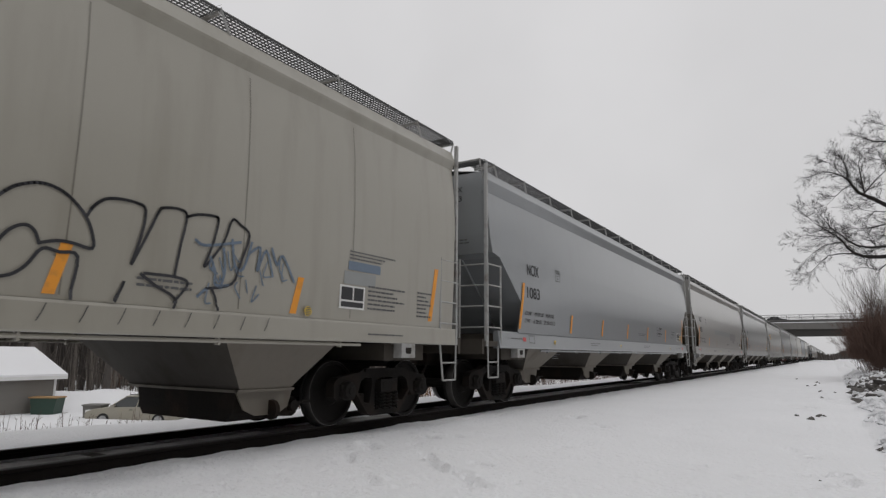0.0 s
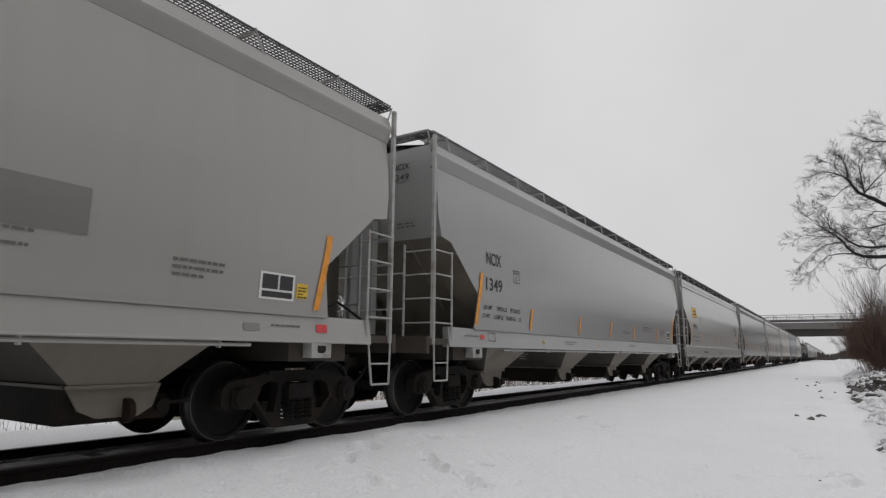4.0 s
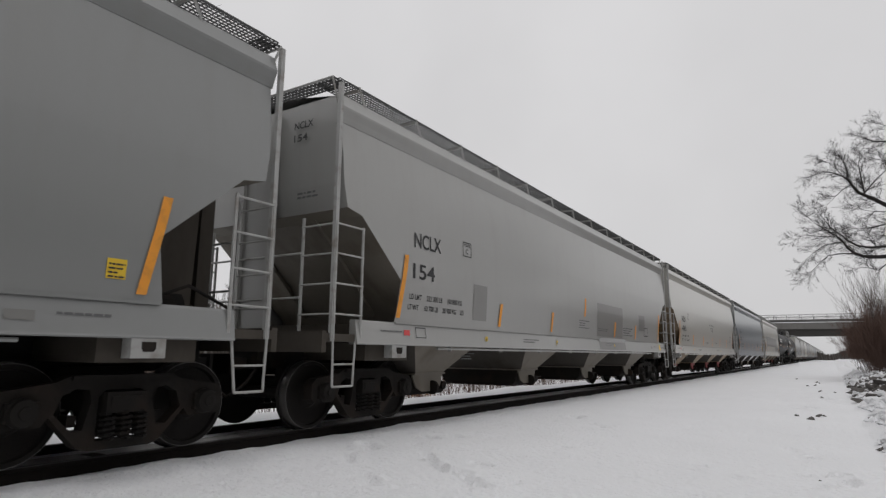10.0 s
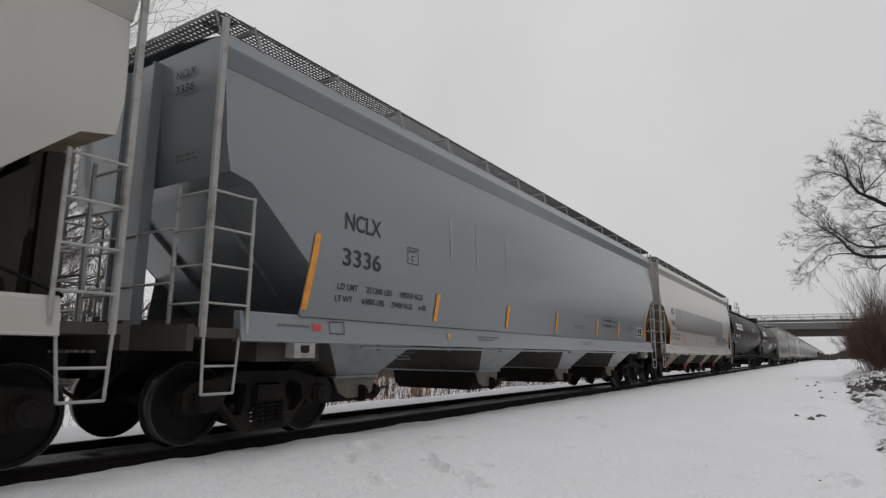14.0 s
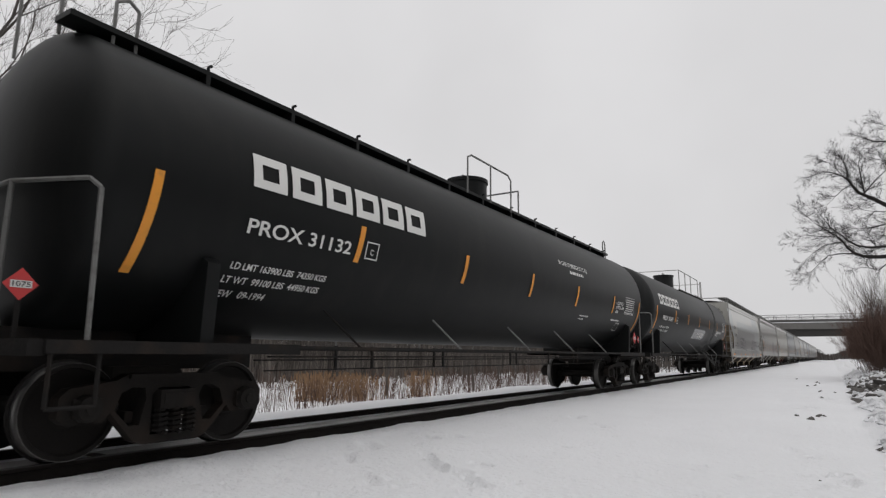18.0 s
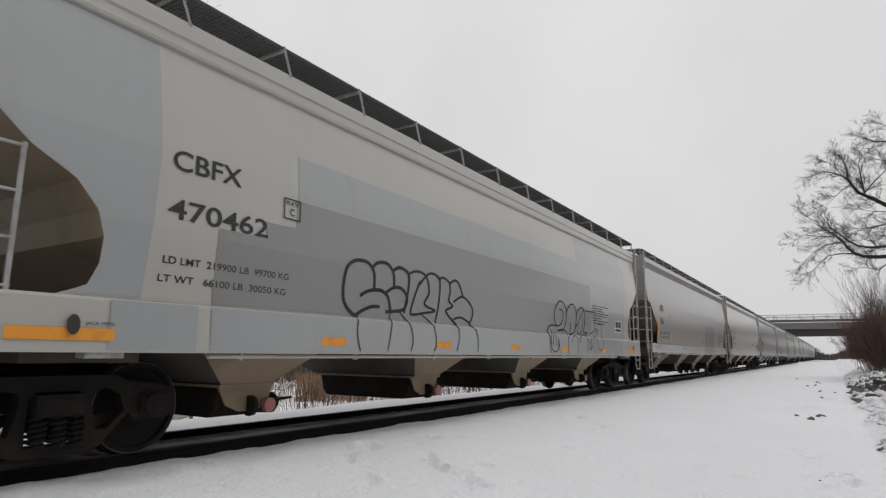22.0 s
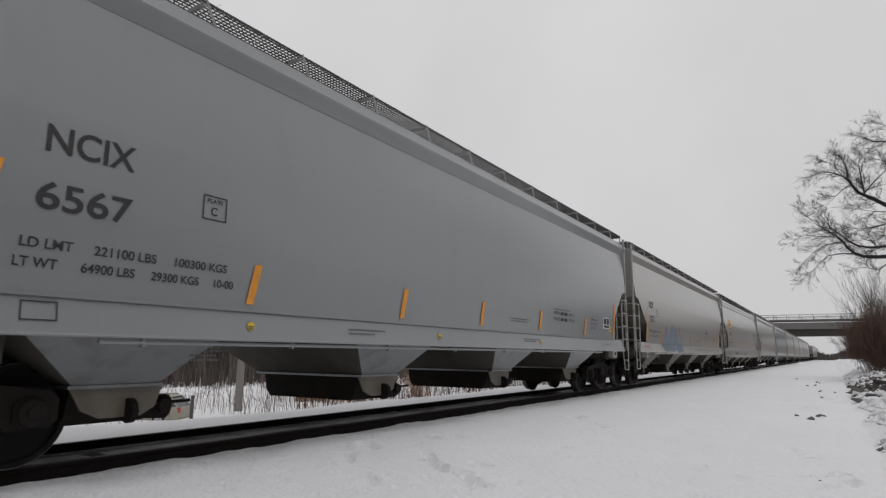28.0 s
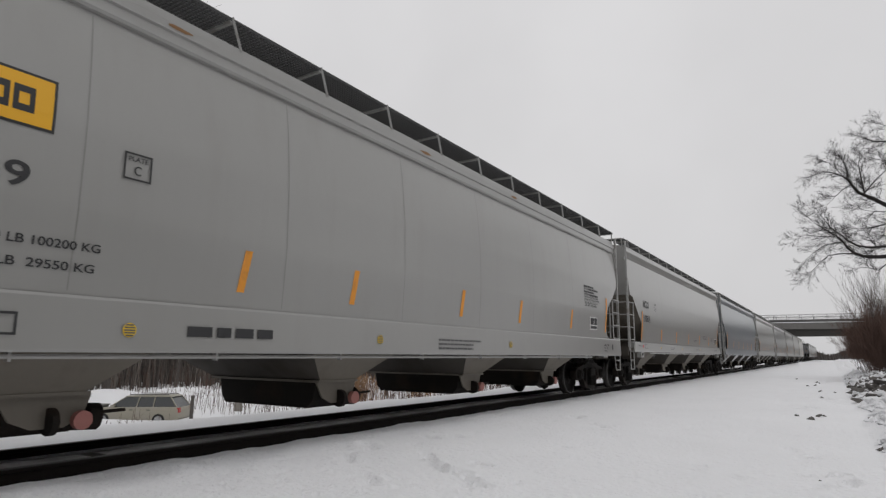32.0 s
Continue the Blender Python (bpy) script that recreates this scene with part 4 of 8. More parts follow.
    for u in (-5.4, -4.6, -2.9, -2.6, 0.1, 0.4, 2.2, 3.9, 4.2):
        bm = bmesh.new()
        box(bm, 1.03, 1.06, u - 0.018, u + 0.018, 0.79, 1.12)
        part("hanger", bm, DARK_STEEL, root)
    for k, u in enumerate((4.5, 7.2, 10.1, 12.7, 15.3)):
        for q in (-1, 1):
            bm = bmesh.new()
            rod(bm, (q * 1.48, u - half, 1.09), (q * 1.10, u - half - 0.36, 1.60), 0.018, 6)
            part("strut", bm, PIPE_GREY if k > 0 else DARK_STEEL, root)
    bm = bmesh.new()
    rod(bm, (0.25, half - 0.75, 1.45), (1.2, half - 0.75, 1.45), 0.18, 14)
    rod(bm, (1.2, half - 0.75, 1.45), (1.26, half - 0.75, 1.45), 0.1, 12)
    part("air_reservoir", bm, DARK_STEEL, root)
    # top fittings
    bm = bmesh.new()
    rod(bm, (0, 0, TANK_Z + TANK_R - 0.03), (0, 0, TANK_Z + TANK_R + 0.54), 0.47, 24)
    rod(bm, (0, 0, TANK_Z + TANK_R + 0.52), (0, 0, TANK_Z + TANK_R + 0.60), 0.5, 24)
    path_rod(bm, [(0, -0.2, TANK_Z + TANK_R + 0.60), (0, -0.2, TANK_Z + TANK_R + 0.70), (0, 0.2, TANK_Z + TANK_R + 0.70), (0, 0.2, TANK_Z + TANK_R + 0.60)], 0.02, 6)
    part("dome", bm, skin, root, "low black valve housing with a lid", True)
    zt = TANK_Z + TANK_R
    if railed:
        bm = bmesh.new()
        zw = zt - 0.24
        grating(bm, 0.5, 0.95, -1.05, 5.1, zw, 0.06, 0.06, 0.014, 0.03)
        part("running_board", bm, DARK_STEEL, root, "dark grating walkway")
        for x in (0.5, 0.96):
            bm = bmesh.new()
            box(bm, x - 0.02, x + 0.02, -1.05, 5.1, zw - 0.12, zw + 0.01)
            part("walkway_edge", bm, DARK_STEEL, root)
        bm = bmesh.new()
        top = zt + 0.715
        path_rod(bm, [(-0.95, -1.0, top), (0.95, -1.0, top), (0.95, 3.6, top), (0.95, 3.78, top - 0.03), (0.95, 3.87, top - 0.14), (0.95, 3.9, zw)], 0.02, 6)
        for u in (-1.0, 0.45, 1.87):
            rod(bm, (0.95, u, zw), (0.95, u, top), 0.022, 6)
        rod(bm, (-0.95, -1.0, zw), (-0.95, -1.0, top), 0.022, 6)
        path_rod(bm, [(0.95, 4.9, zw), (0.95, 4.9, top), (0.95, 4.6, top - 0.02), (0.95, 4.55, zw)], 0.022, 6)
        path_rod(bm, [(-0.6, 4.9, top - 0.1), (0.95, 4.9, top - 0.1)], 0.016, 6)
        part("railing", bm, LADDER, root, "bare steel pipe railing")
        bm = bmesh.new()
        arcs = []
        for u in (3.70, 4.04):
            pts = []
            for k in range(12):
                a = radians(-58 + k * 11)
                pts.append(((TANK_R + 0.1) * math.cos(a), u, TANK_Z + (TANK_R + 0.1) * math.sin(a)))
            pts.insert(0, (1.56, u, 0.55))
            arcs.append(pts)
            path_rod(bm, pts, 0.017, 6)
        for k in range(0, 12, 2):
            rod(bm, arcs[0][k], arcs[1][k], 0.013, 6)
        rod(bm, (1.56, 3.0, 1.08), (1.56, 3.70, 0.6), 0.016, 6)
        rod(bm, (1.56, 4.7, 1.08), (1.56, 4.04, 0.6), 0.016, 6)
        part("ladder", bm, DARK_PIPE, root, "thin dark curved steel ladder")
    else:
        bm = bmesh.new()
        zp = TANK_Z + math.sqrt(TANK_R ** 2 - 0.7 ** 2)
        box(bm, 0.50, 0.82, -9.2, 8.0, zp + 0.06, zp + 0.12)
        for k in range(12):
            u = -7.6 + k * 15.2 / 11
            box(bm, 0.66, 0.82, u - 0.03, u + 0.03, zp - 0.12, zp + 0.08)
            rod(bm, (0.8, u, zp + 0.02), (0.8, u, zp + 0.17), 0.02, 5)
            rod(bm, (0.8, u, zp + 0.17), (0.86, u, zp + 0.17), 0.02, 5)
        part("running_board", bm, skin, root, "black walkway along the top")
        hoop = lambda c: [(0.75, c + 0.12, zt - 0.2), (0.75, c + 0.12, zt + 0.3), (0.75, c, zt + 0.38), (0.75, c - 0.13, zt + 0.3), (0.75, c - 0.13, zt - 0.2)]
        rails = [hoop(7.83), hoop(-8.6), [(0.5, -9.15, zt - 0.2), (0.5, -9.15, zt + 0.6), (-0.5, -9.15, zt + 0.6), (-0.5, -9.15, zt - 0.2)],
                 [(0.9, -1.5, zt - 0.15), (0.9, -1.5, zt + 0.62), (0.9, -1.35, zt + 0.7), (0.9, 0.35, zt + 0.7), (0.9, 0.5, zt + 0.6), (0.9, 0.5, zt - 0.15)],
                 [(0.9, -0.5, zt - 0.15), (0.9, -0.5, zt + 0.7)], [(-0.9, 0.9, zt - 0.15), (-0.9, 0.9, zt + 0.45), (0.9, 0.9, zt + 0.45), (0.9, 0.9, zt - 0.15)]]
        for pts in rails:
            bm = bmesh.new()
            path_rod(bm, pts, 0.02, 6)
            part("railing", bm, PIPE_GREY, root, "bare steel pipe railing")
    for c in (1.99, L - 1.99):
        add_truck(root, c - half)
    return car


# ---- the train ----
LIGHT = car_paint("light_grey_paint", (0.305, 0.303, 0.290))
TAUPE = car_paint("taupe_paint", (0.325, 0.308, 0.262), (0.15, 0.13, 0.09), 0.2)
BLUE_GREY = car_paint("blue_grey_paint", (0.240, 0.252, 0.260))
SLATE = car_paint("slate_blue_paint", (0.180, 0.200, 0.218))
MID_GREY = car_paint("mid_grey_paint", (0.222, 0.226, 0.222))
CREAM = car_paint("cream_paint", (0.44, 0.428, 0.392), (0.25, 0.19, 0.11), 0.06)
WARM_GREY = car_paint("warm_grey_paint", (0.306, 0.296, 0.279))
# Slate darkened for the weaker light on the bays, with dark streaks.
BAY_SLATE = car_paint("shaded_slate_paint", (0.150, 0.163, 0.172), (0.06, 0.05, 0.04), 0.5)
PAINTS = dict(light=LIGHT, taupe=TAUPE, blue=BLUE_GREY, slate=SLATE, mid=MID_GREY, cream=CREAM, warm=WARM_GREY, grey=GREY)

# front coupling of each car along the track at 0 s, body type, paint, mark, number, load limit and empty weight
TRAIN = [
    (-10.46, "A", "taupe", "", "", ""),
    (9.34, "N", "blue", "NCIX", "1083", "LD LMT  199 800 LBS  90 600 KGS\nLT WT   63 200 LBS  28 700 KGS LO"),
    (29.20, "N", "warm", "NCIX", "1825", "LD LMT  204 500 LBS  92 800 KGS\nLT WT   81 500 LBS  37 000 KGS LO"),
    (49.03, "N", "grey", "NCIX", "1349", "LD LMT  199900 LB  90 700 KG\nLT WT   63100 LB  28 600 KG  LO"),
    (68.84, "U", "light", "UTCX", "54061", "LD LMT  221100 LB 100300 KG\nLT WT   64900 LB  29450 KG"),
    (88.86, "N", "mid", "NCIX", "6238", "LD LMT  221 100 LBS  100 250 KGS\nLT WT   64 900 LBS  29 450 KGS  LO"),
    (108.62, "N", "light", "NCLX", "154", "LD LMT  222 300 LB  100 800 KG\nLT WT   63 700 LB  28 900 KG  LD"),
    (128.19, "N", "cream", "NCLX", "4242", "LD LMT  220800   100150 KG\nLT WT   65200   29550 KG"),
    (147.80, "N", "slate", "NCLX", "3336", "LD LMT  221200 LBS  100350 KGS\nLT WT   64800 LBS  29400 KGS  4-00"),
    (167.57, "N", "cream", "NCIX", "1895", "LD LMT  200 000 LB  90 700 KG\nLT WT   63 000 LB  28 600 KG"),
    (187.30, "T", "", "PROX", "31132", ""), (207.08, "R", "", "PROX", "34249", ""),
    (227.05, "U", "cream", "CBFX", "470462", "LD LMT  219900 LB  99700 KG\nLT WT   66100 LB  30050 KG"),
    (247.14, "N", "warm", "NCIX", "586", "LD LMT  198800 LB  90 200 KG\nLT WT   64200 LB  29 100 KG  LO"),
    (266.91, "N", "cream", "NCLX", "4023", "LD LMT  220800   100150 KG\nLT WT   65200   29550 KG"),
    (286.71, "N", "blue", "NCIX", "6567", "LD LMT  221100 LBS  100300 KGS\nLT WT   64900 LBS  29300 KGS  10-00"),
    (306.34, "N", "warm", "NCIX", "1272", "LD LMT  200 000 LB  90 700 KG\nLT WT   63 000 LB  28 600 KG  LO"),
    (325.94, "U", "light", "UTCX", "54739", "LD LMT  220900 LB 100200 KG\nLT WT   65100 LB  29550 KG"),
    (345.95, "N", "light", "NCLX", "1081", ""), (365.7, "N", "slate", "", "", ""), (385.45, "N", "light", "", "", ""), (405.2, "N", "grey", "", "", ""),
    (424.95, "N", "light", "", "", ""), (444.7, "N", "warm", "", "", ""), (464.45, "N", "cream", "", "", ""), (484.2, "T", "", "", "", ""), (503.95, "T", "", "", "", ""),
    (523.7, "N", "light", "", "", ""), (543.45, "N", "grey", "", "", ""), (563.2, "N", "light", "", "", ""), (582.95, "N", "warm", "", "", ""), (602.7, "N", "light", "", "", "")]


RED_ENDS = ("4242", "4023", "1895", "6238")
def repaint(root, paint, number):
    """Give a car its paint; cream cars have tan bays, the others grey-brown ones; some have red gate ends."""
    for o in root.children_recursive:
        if o.type != "MESH" or not o.data.materials:
            continue
        kind, was, now = o.name.split(".")[0], o.data.materials[0], None
        if was == GREY:
            now = paint
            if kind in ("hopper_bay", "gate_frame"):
                now = BAY_TAN if paint == CREAM else (BAY_SLATE if paint == SLATE or number == "6567" else BAY_DIRT_SHADE)
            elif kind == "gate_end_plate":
                now = RED_PAINT if number in RED_ENDS else (BAY_TAN if paint == CREAM else BAY_DIRT_SHADE)
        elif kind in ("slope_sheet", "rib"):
            now = BAY_TAN if paint == CREAM else (paint if paint in (SLATE, BLUE_GREY) else BAY_DIRT_SHADE)
        if now:
            o.material_slots[0].link = "OBJECT"
            o.material_slots[0].material = now


LABELS = dict(light="light grey covered hopper car with ladders and roof walkway", taupe="taupe covered hopper car scrawled with graffiti", blue="pale blue-grey covered hopper car with orange reflector strips",
              slate="slate blue covered hopper car with orange reflector strips", mid="mid grey covered hopper car streaked with pale graffiti", cream="cream covered hopper car with dirty discharge bays",
              warm="warm grey covered hopper car with patched paint", grey="grey covered hopper car with weathered paint")
TEMPLATES = {}
CARS = []


def build_train():
    TEMPLATES["N"] = hopper(SPEC_N, GREY, LABELS["grey"])
    TEMPLATES["A"] = hopper(SPEC_A, GREY, LABELS["taupe"])
    TEMPLATES["U"] = hopper(SPEC_U, GREY, LABELS["light"])
    TEMPLATES["T"] = tank_car("black tank car for liquefied gas with white lettering", False, BLACK_TANK)
    TEMPLATES["R"] = tank_car("black tank car with a railed walkway and white lettering", True, WORN_TANK)
    used = set()
    for y, kind, paint, mark, number, load in TRAIN:
        base = TEMPLATES[kind]
        if kind in used:
            root = copy_thing(TEMPLATES[kind + "_clean"].root, Matrix.Identity(4))
        else:
            clean = copy_thing(base.root, Matrix.Identity(4))
            TEMPLATES[kind + "_clean"] = Car(clean, base.surf, base.half * 2)
            used.add(kind)
            root = base.root
        car = Car(root, base.surf, base.half * 2)
        car.front, car.kind, car.mark, car.number, car.weights = y, kind, mark, number, load
        root.matrix_basis = pose(TRACK_X, y + base.half, 0)
        if kind in "NUA":
            repaint(root, PAINTS[paint], number)
            tagged(root, LABELS[paint])
        CARS.append(car)
    for kind in used:
        root = TEMPLATES[kind + "_clean"].root
        for o in (*root.children_recursive, root):
            bpy.data.objects.remove(o)


build_train()


# ---- lettering, reflectors and paint patches ----
U_SEAM = car_paint("grey_seam_paint", (0.235, 0.232, 0.222), amount=0.3)
SEAM = car_paint("dirty_seam_paint", (0.17, 0.158, 0.13), amount=0.4)
YELLOW = material("yellow_sticker", (0.72, 0.48, 0.03), 0.5, 0, 0.1, 10)
RED = material("red_sticker", (0.55, 0.05, 0.05), 0.5, 0, 0.1, 10)
LOGO_YELLOW = material("logo_yellow", (0.80, 0.42, 0.02), 0.5, 0, 0.06, 6)
PATCH_GREY = car_paint("patch_grey_paint", (0.178, 0.174, 0.165), amount=0.1)
PATCH_PALE = car_paint("patch_pale_paint", (0.25, 0.262, 0.258), amount=0.1)
C_GREY = car_paint("primer_grey_paint", (0.245, 0.242, 0.235), amount=0.08)
C_PALE = car_paint("pale_blue_grey_paint", (0.345, 0.357, 0.357), amount=0.08)
PATCH_WHITE = car_paint("patch_white_paint", (0.42, 0.42, 0.41), amount=0.1)
SPRAY_BLACK = material("black_spray", (0.03, 0.03, 0.035), 0.6, 0, 0.3, 9)
SPRAY_BLUE = material("blue_spray", (0.15, 0.195, 0.255), 0.6, 0, 0.25, 5)
SPRAY_PALE = material("pale_spray", (0.26, 0.265, 0.265), 0.6, 0, 0.25, 9)
RUST = material("rust_stain", (0.24, 0.13, 0.06), 0.8, 0, 0.4, 6)
DULL_ORANGE = material("dull_orange", (0.34, 0.26, 0.18), 0.6, 0, 0.15, 8)

SHORT = {"1083": (4.8, 7.2, 9.67, 12.1, 14.75), "1825": (4.8, 7.2), "1349": (4.25, 7.2, 9.75, 12.2, 15.3), "54061": (4.63, 7.74, 10.1, 12.45, 15.45),
         "6238": (4.7, 7.5, 9.9, 12.37, 14.72), "154": (5.15, 7.72, 12.47, 14.68), "4242": (4.9, 7.5, 10.09, 12.7, 15.2), "3336": (4.8, 7.35, 9.88, 12.77, 14.71),
         "586": (4.13, 7.12, 9.7, 12.48, 15.23), "6567": (4.6, 7.4, 9.83, 12.45, 15.31), "1272": (4.24, 6.92, 9.7, 12.3, 15.15), "54739": (5.53, 7.34, 10.17, 12.5, 15.4)}
DOTS = {"1083": (3.74, 8.9, 15.5), "1349": (15.93, 8.6, 4.9), "54061": (8.12, 11.8, 15.9), "6238": (8.0, 13.6), "154": (8.0, 12.4, 4.6), "4242": (12.82, 5.0), "3336": (12.9, 5.2, 15.2), "586": (12.0, 4.0, 8.0), "6567": (12.48, 4.6, 8.4), "1272": (3.72, 7.8, 14.9), "54739": (4.3, 7.9, 12.0)}


def disc(car, y, z, r, mat, name="sticker"):
    bm = bmesh.new()
    bm.faces.new([bm.verts.new((car.surf(z) + 0.045, y - car.half + r * math.cos(a * math.pi / 8), z + r * math.sin(a * math.pi / 8))) for a in range(16)])
    label = part(name, bm, mat, car.root, "round yellow sticker")
    bm = bmesh.new()
    for k in range(-2, 3):
        w = 0.8 * math.sqrt(r * r - (k * r * 0.36) ** 2)
        u, v = y - car.half, z + k * r * 0.36
        bm.faces.new([bm.verts.new((car.surf(v) + 0.047, a, b)) for a, b in ((u - w, v - 0.1 * r), (u + w, v - 0.1 * r), (u + w, v + 0.1 * r), (u - w, v + 0.1 * r))])
    part("sticker_print", bm, PRINT_INK, label)
    return label


def boxed(car, y, z, w, h, mat, t=0.018, lift=0.008, name="stencil_frame"):
    """A thin rectangular outline."""
    bm = bmesh.new()
    y -= car.half
    for a0, a1, b0, b1 in ((y, y + w, z, z + t), (y, y + w, z + h - t, z + h), (y, y + t, z + t, z + h - t), (y + w - t, y + w, z + t, z + h - t)):
        bm.faces.new([bm.verts.new((car.surf(b) + lift, a, b)) for a, b in ((a0, b0), (a1, b0), (a1, b1), (a0, b1))])
    return part(name, bm, mat, car.root)


def placard(car, y, z, w=0.52, h=0.31, lift=0.007):
    """White bordered black data panel with its dividing lines."""
    car.strip("data_panel", WHITE_INK, y, y + w, z, z + h, lift=lift)
    for a0, a1, b0, b1 in ((0.06, 0.5, 0.38, 0.92), (0.55, 0.94, 0.38, 0.92), (0.06, 0.94, 0.08, 0.3)):
        car.strip("data_field", BLACK_INK, y + w * a0, y + w * a1, z + h * b0, z + h * b1, lift=lift + 0.004)


def paragraph(car, y, z, w, h, rows, mat=None, lift=0.007):
    """A block of small print in rows, ragged at the right."""
    rng = random.Random(int(y * 100) + rows)
    step = h / rows
    car.print([(y, z + step * (rows - 1 - i), w * (1 if i % 3 == 0 else rng.uniform(0.55, 1.0)), step * 0.42) for i in range(rows)], mat, lift)


def stroke(bm, car, pts, width, lift=0.011):
    """A painted line along points (y, z) on a car's side."""
    for (y0, z0), (y1, z1) in zip(pts, pts[1:]):
        d = math.hypot(y1 - y0, z1 - z0)
        if d < 1e-5:
            continue
        nx, nz = -(z1 - z0) / d * width / 2, (y1 - y0) / d * width / 2
        ex, ez = (y1 - y0) / d * width * 0.3, (z1 - z0) / d * width * 0.3
        quad = ((y0 + nx - ex, z0 + nz - ez), (y0 - nx - ex, z0 - nz - ez), (y1 - nx + ex, z1 - nz + ez), (y1 + nx + ex, z1 + nz + ez))
        bm.faces.new([bm.verts.new((max(car.surf(b), 1.5) + lift + (0.036 if b < (1.47 if car.kind == "N" else 1.49) else 0), a - car.half, b)) for a, b in quad])


def scrawl(car, lines, width, mat, label):
    """Sprayed lines through a few points (y, z), rounded between them; each line is a part."""
    for pts in lines:
        ends = [pts[0], *pts, pts[-1]]
        fine = []
        for a, b, c, d in zip(ends, ends[1:], ends[2:], ends[3:]):
            for i in range(4):
                t = i / 4
                fine.append(tuple(0.5 * (2 * b[k] + (c[k] - a[k]) * t + (2 * a[k] - 5 * b[k] + 4 * c[k] - d[k]) * t * t + (3 * b[k] - a[k] - 3 * c[k] + d[k]) * t ** 3) for k in (0, 1)))
        bm = bmesh.new()
        stroke(bm, car, fine + [pts[-1]], width, 0.014)
        part("graffiti", bm, mat, car.root, label)


def arc(cy, cz, ry, rz, a0, a1, n=16):
    return [(cy + ry * math.cos(radians(a0 + (a1 - a0) * i / n)), cz + rz * math.sin(radians(a0 + (a1 - a0) * i / n))) for i in range(n + 1)]


def graffiti(car, y, z, w, h, count, mat, width, seed, name="graffiti"):
    """Bubble letters in outline: humps, inner loops and drips."""
    rng = random.Random(seed)
    bm = bmesh.new()
    cw = w / count
    for k in range(count):
        cy, top = y + cw * (k + 0.5), z + h * rng.uniform(0.8, 1.0)
        ry = cw * rng.uniform(0.5, 0.6)
        stroke(bm, car, arc(cy, top - h * 0.3, ry, h * 0.3, 185, -5), width)
        stroke(bm, car, [(cy - ry, top - h * 0.3), (cy - ry * 1.02, z + h * 0.2), (cy - ry * 0.7, z + h * 0.06), (cy - ry * 0.2, z + h * rng.uniform(0.0, 0.12))], width)
        stroke(bm, car, [(cy + ry, top - h * 0.3), (cy + ry * 0.9, z + h * 0.3), (cy + ry * 0.5, z + h * rng.uniform(0, 0.15))], width)
        if k % 2 == 0:
            stroke(bm, car, arc(cy, top - h * 0.36, ry * 0.4, h * 0.15, 200, -110), width * 0.8)
        else:
            stroke(bm, car, [(cy - ry * 0.1, top - h * 0.2), (cy - ry * 0.2, z + h * 0.35), (cy + ry * 0.2, z + h * 0.3), (cy + ry * 0.1, top - h * 0.3)], width * 0.8)
    return part(name, bm, mat, car.root, "bubble letter graffiti outline")


def blob(car, name, mat, shapes, lift=0.009):
    """Rounded painted shapes that merge into one patch."""
    for i, (cy, cz, ry, rz) in enumerate(shapes):
        ring = arc(cy, cz, ry, rz, 0, 360, 40)[:-1]
        for on_sill in (False, True):
            pts = [(a, min(b, 1.462) if on_sill else max(b, 1.478)) for a, b in ring] if car.kind == "N" else (ring if not on_sill else [])
            if not pts or max(b for _, b in pts) - min(b for _, b in pts) < 0.01:
                continue
            bm = bmesh.new()
            bm.faces.new([bm.verts.new((car.surf(b) + lift + i * 0.0006 + (0.036 if on_sill or (car.kind != "N" and b < 1.49) else 0.0), a - car.half, b)) for a, b in pts])
            bmesh.ops.triangulate(bm, faces=bm.faces)
            part(name, bm, mat, car.root)


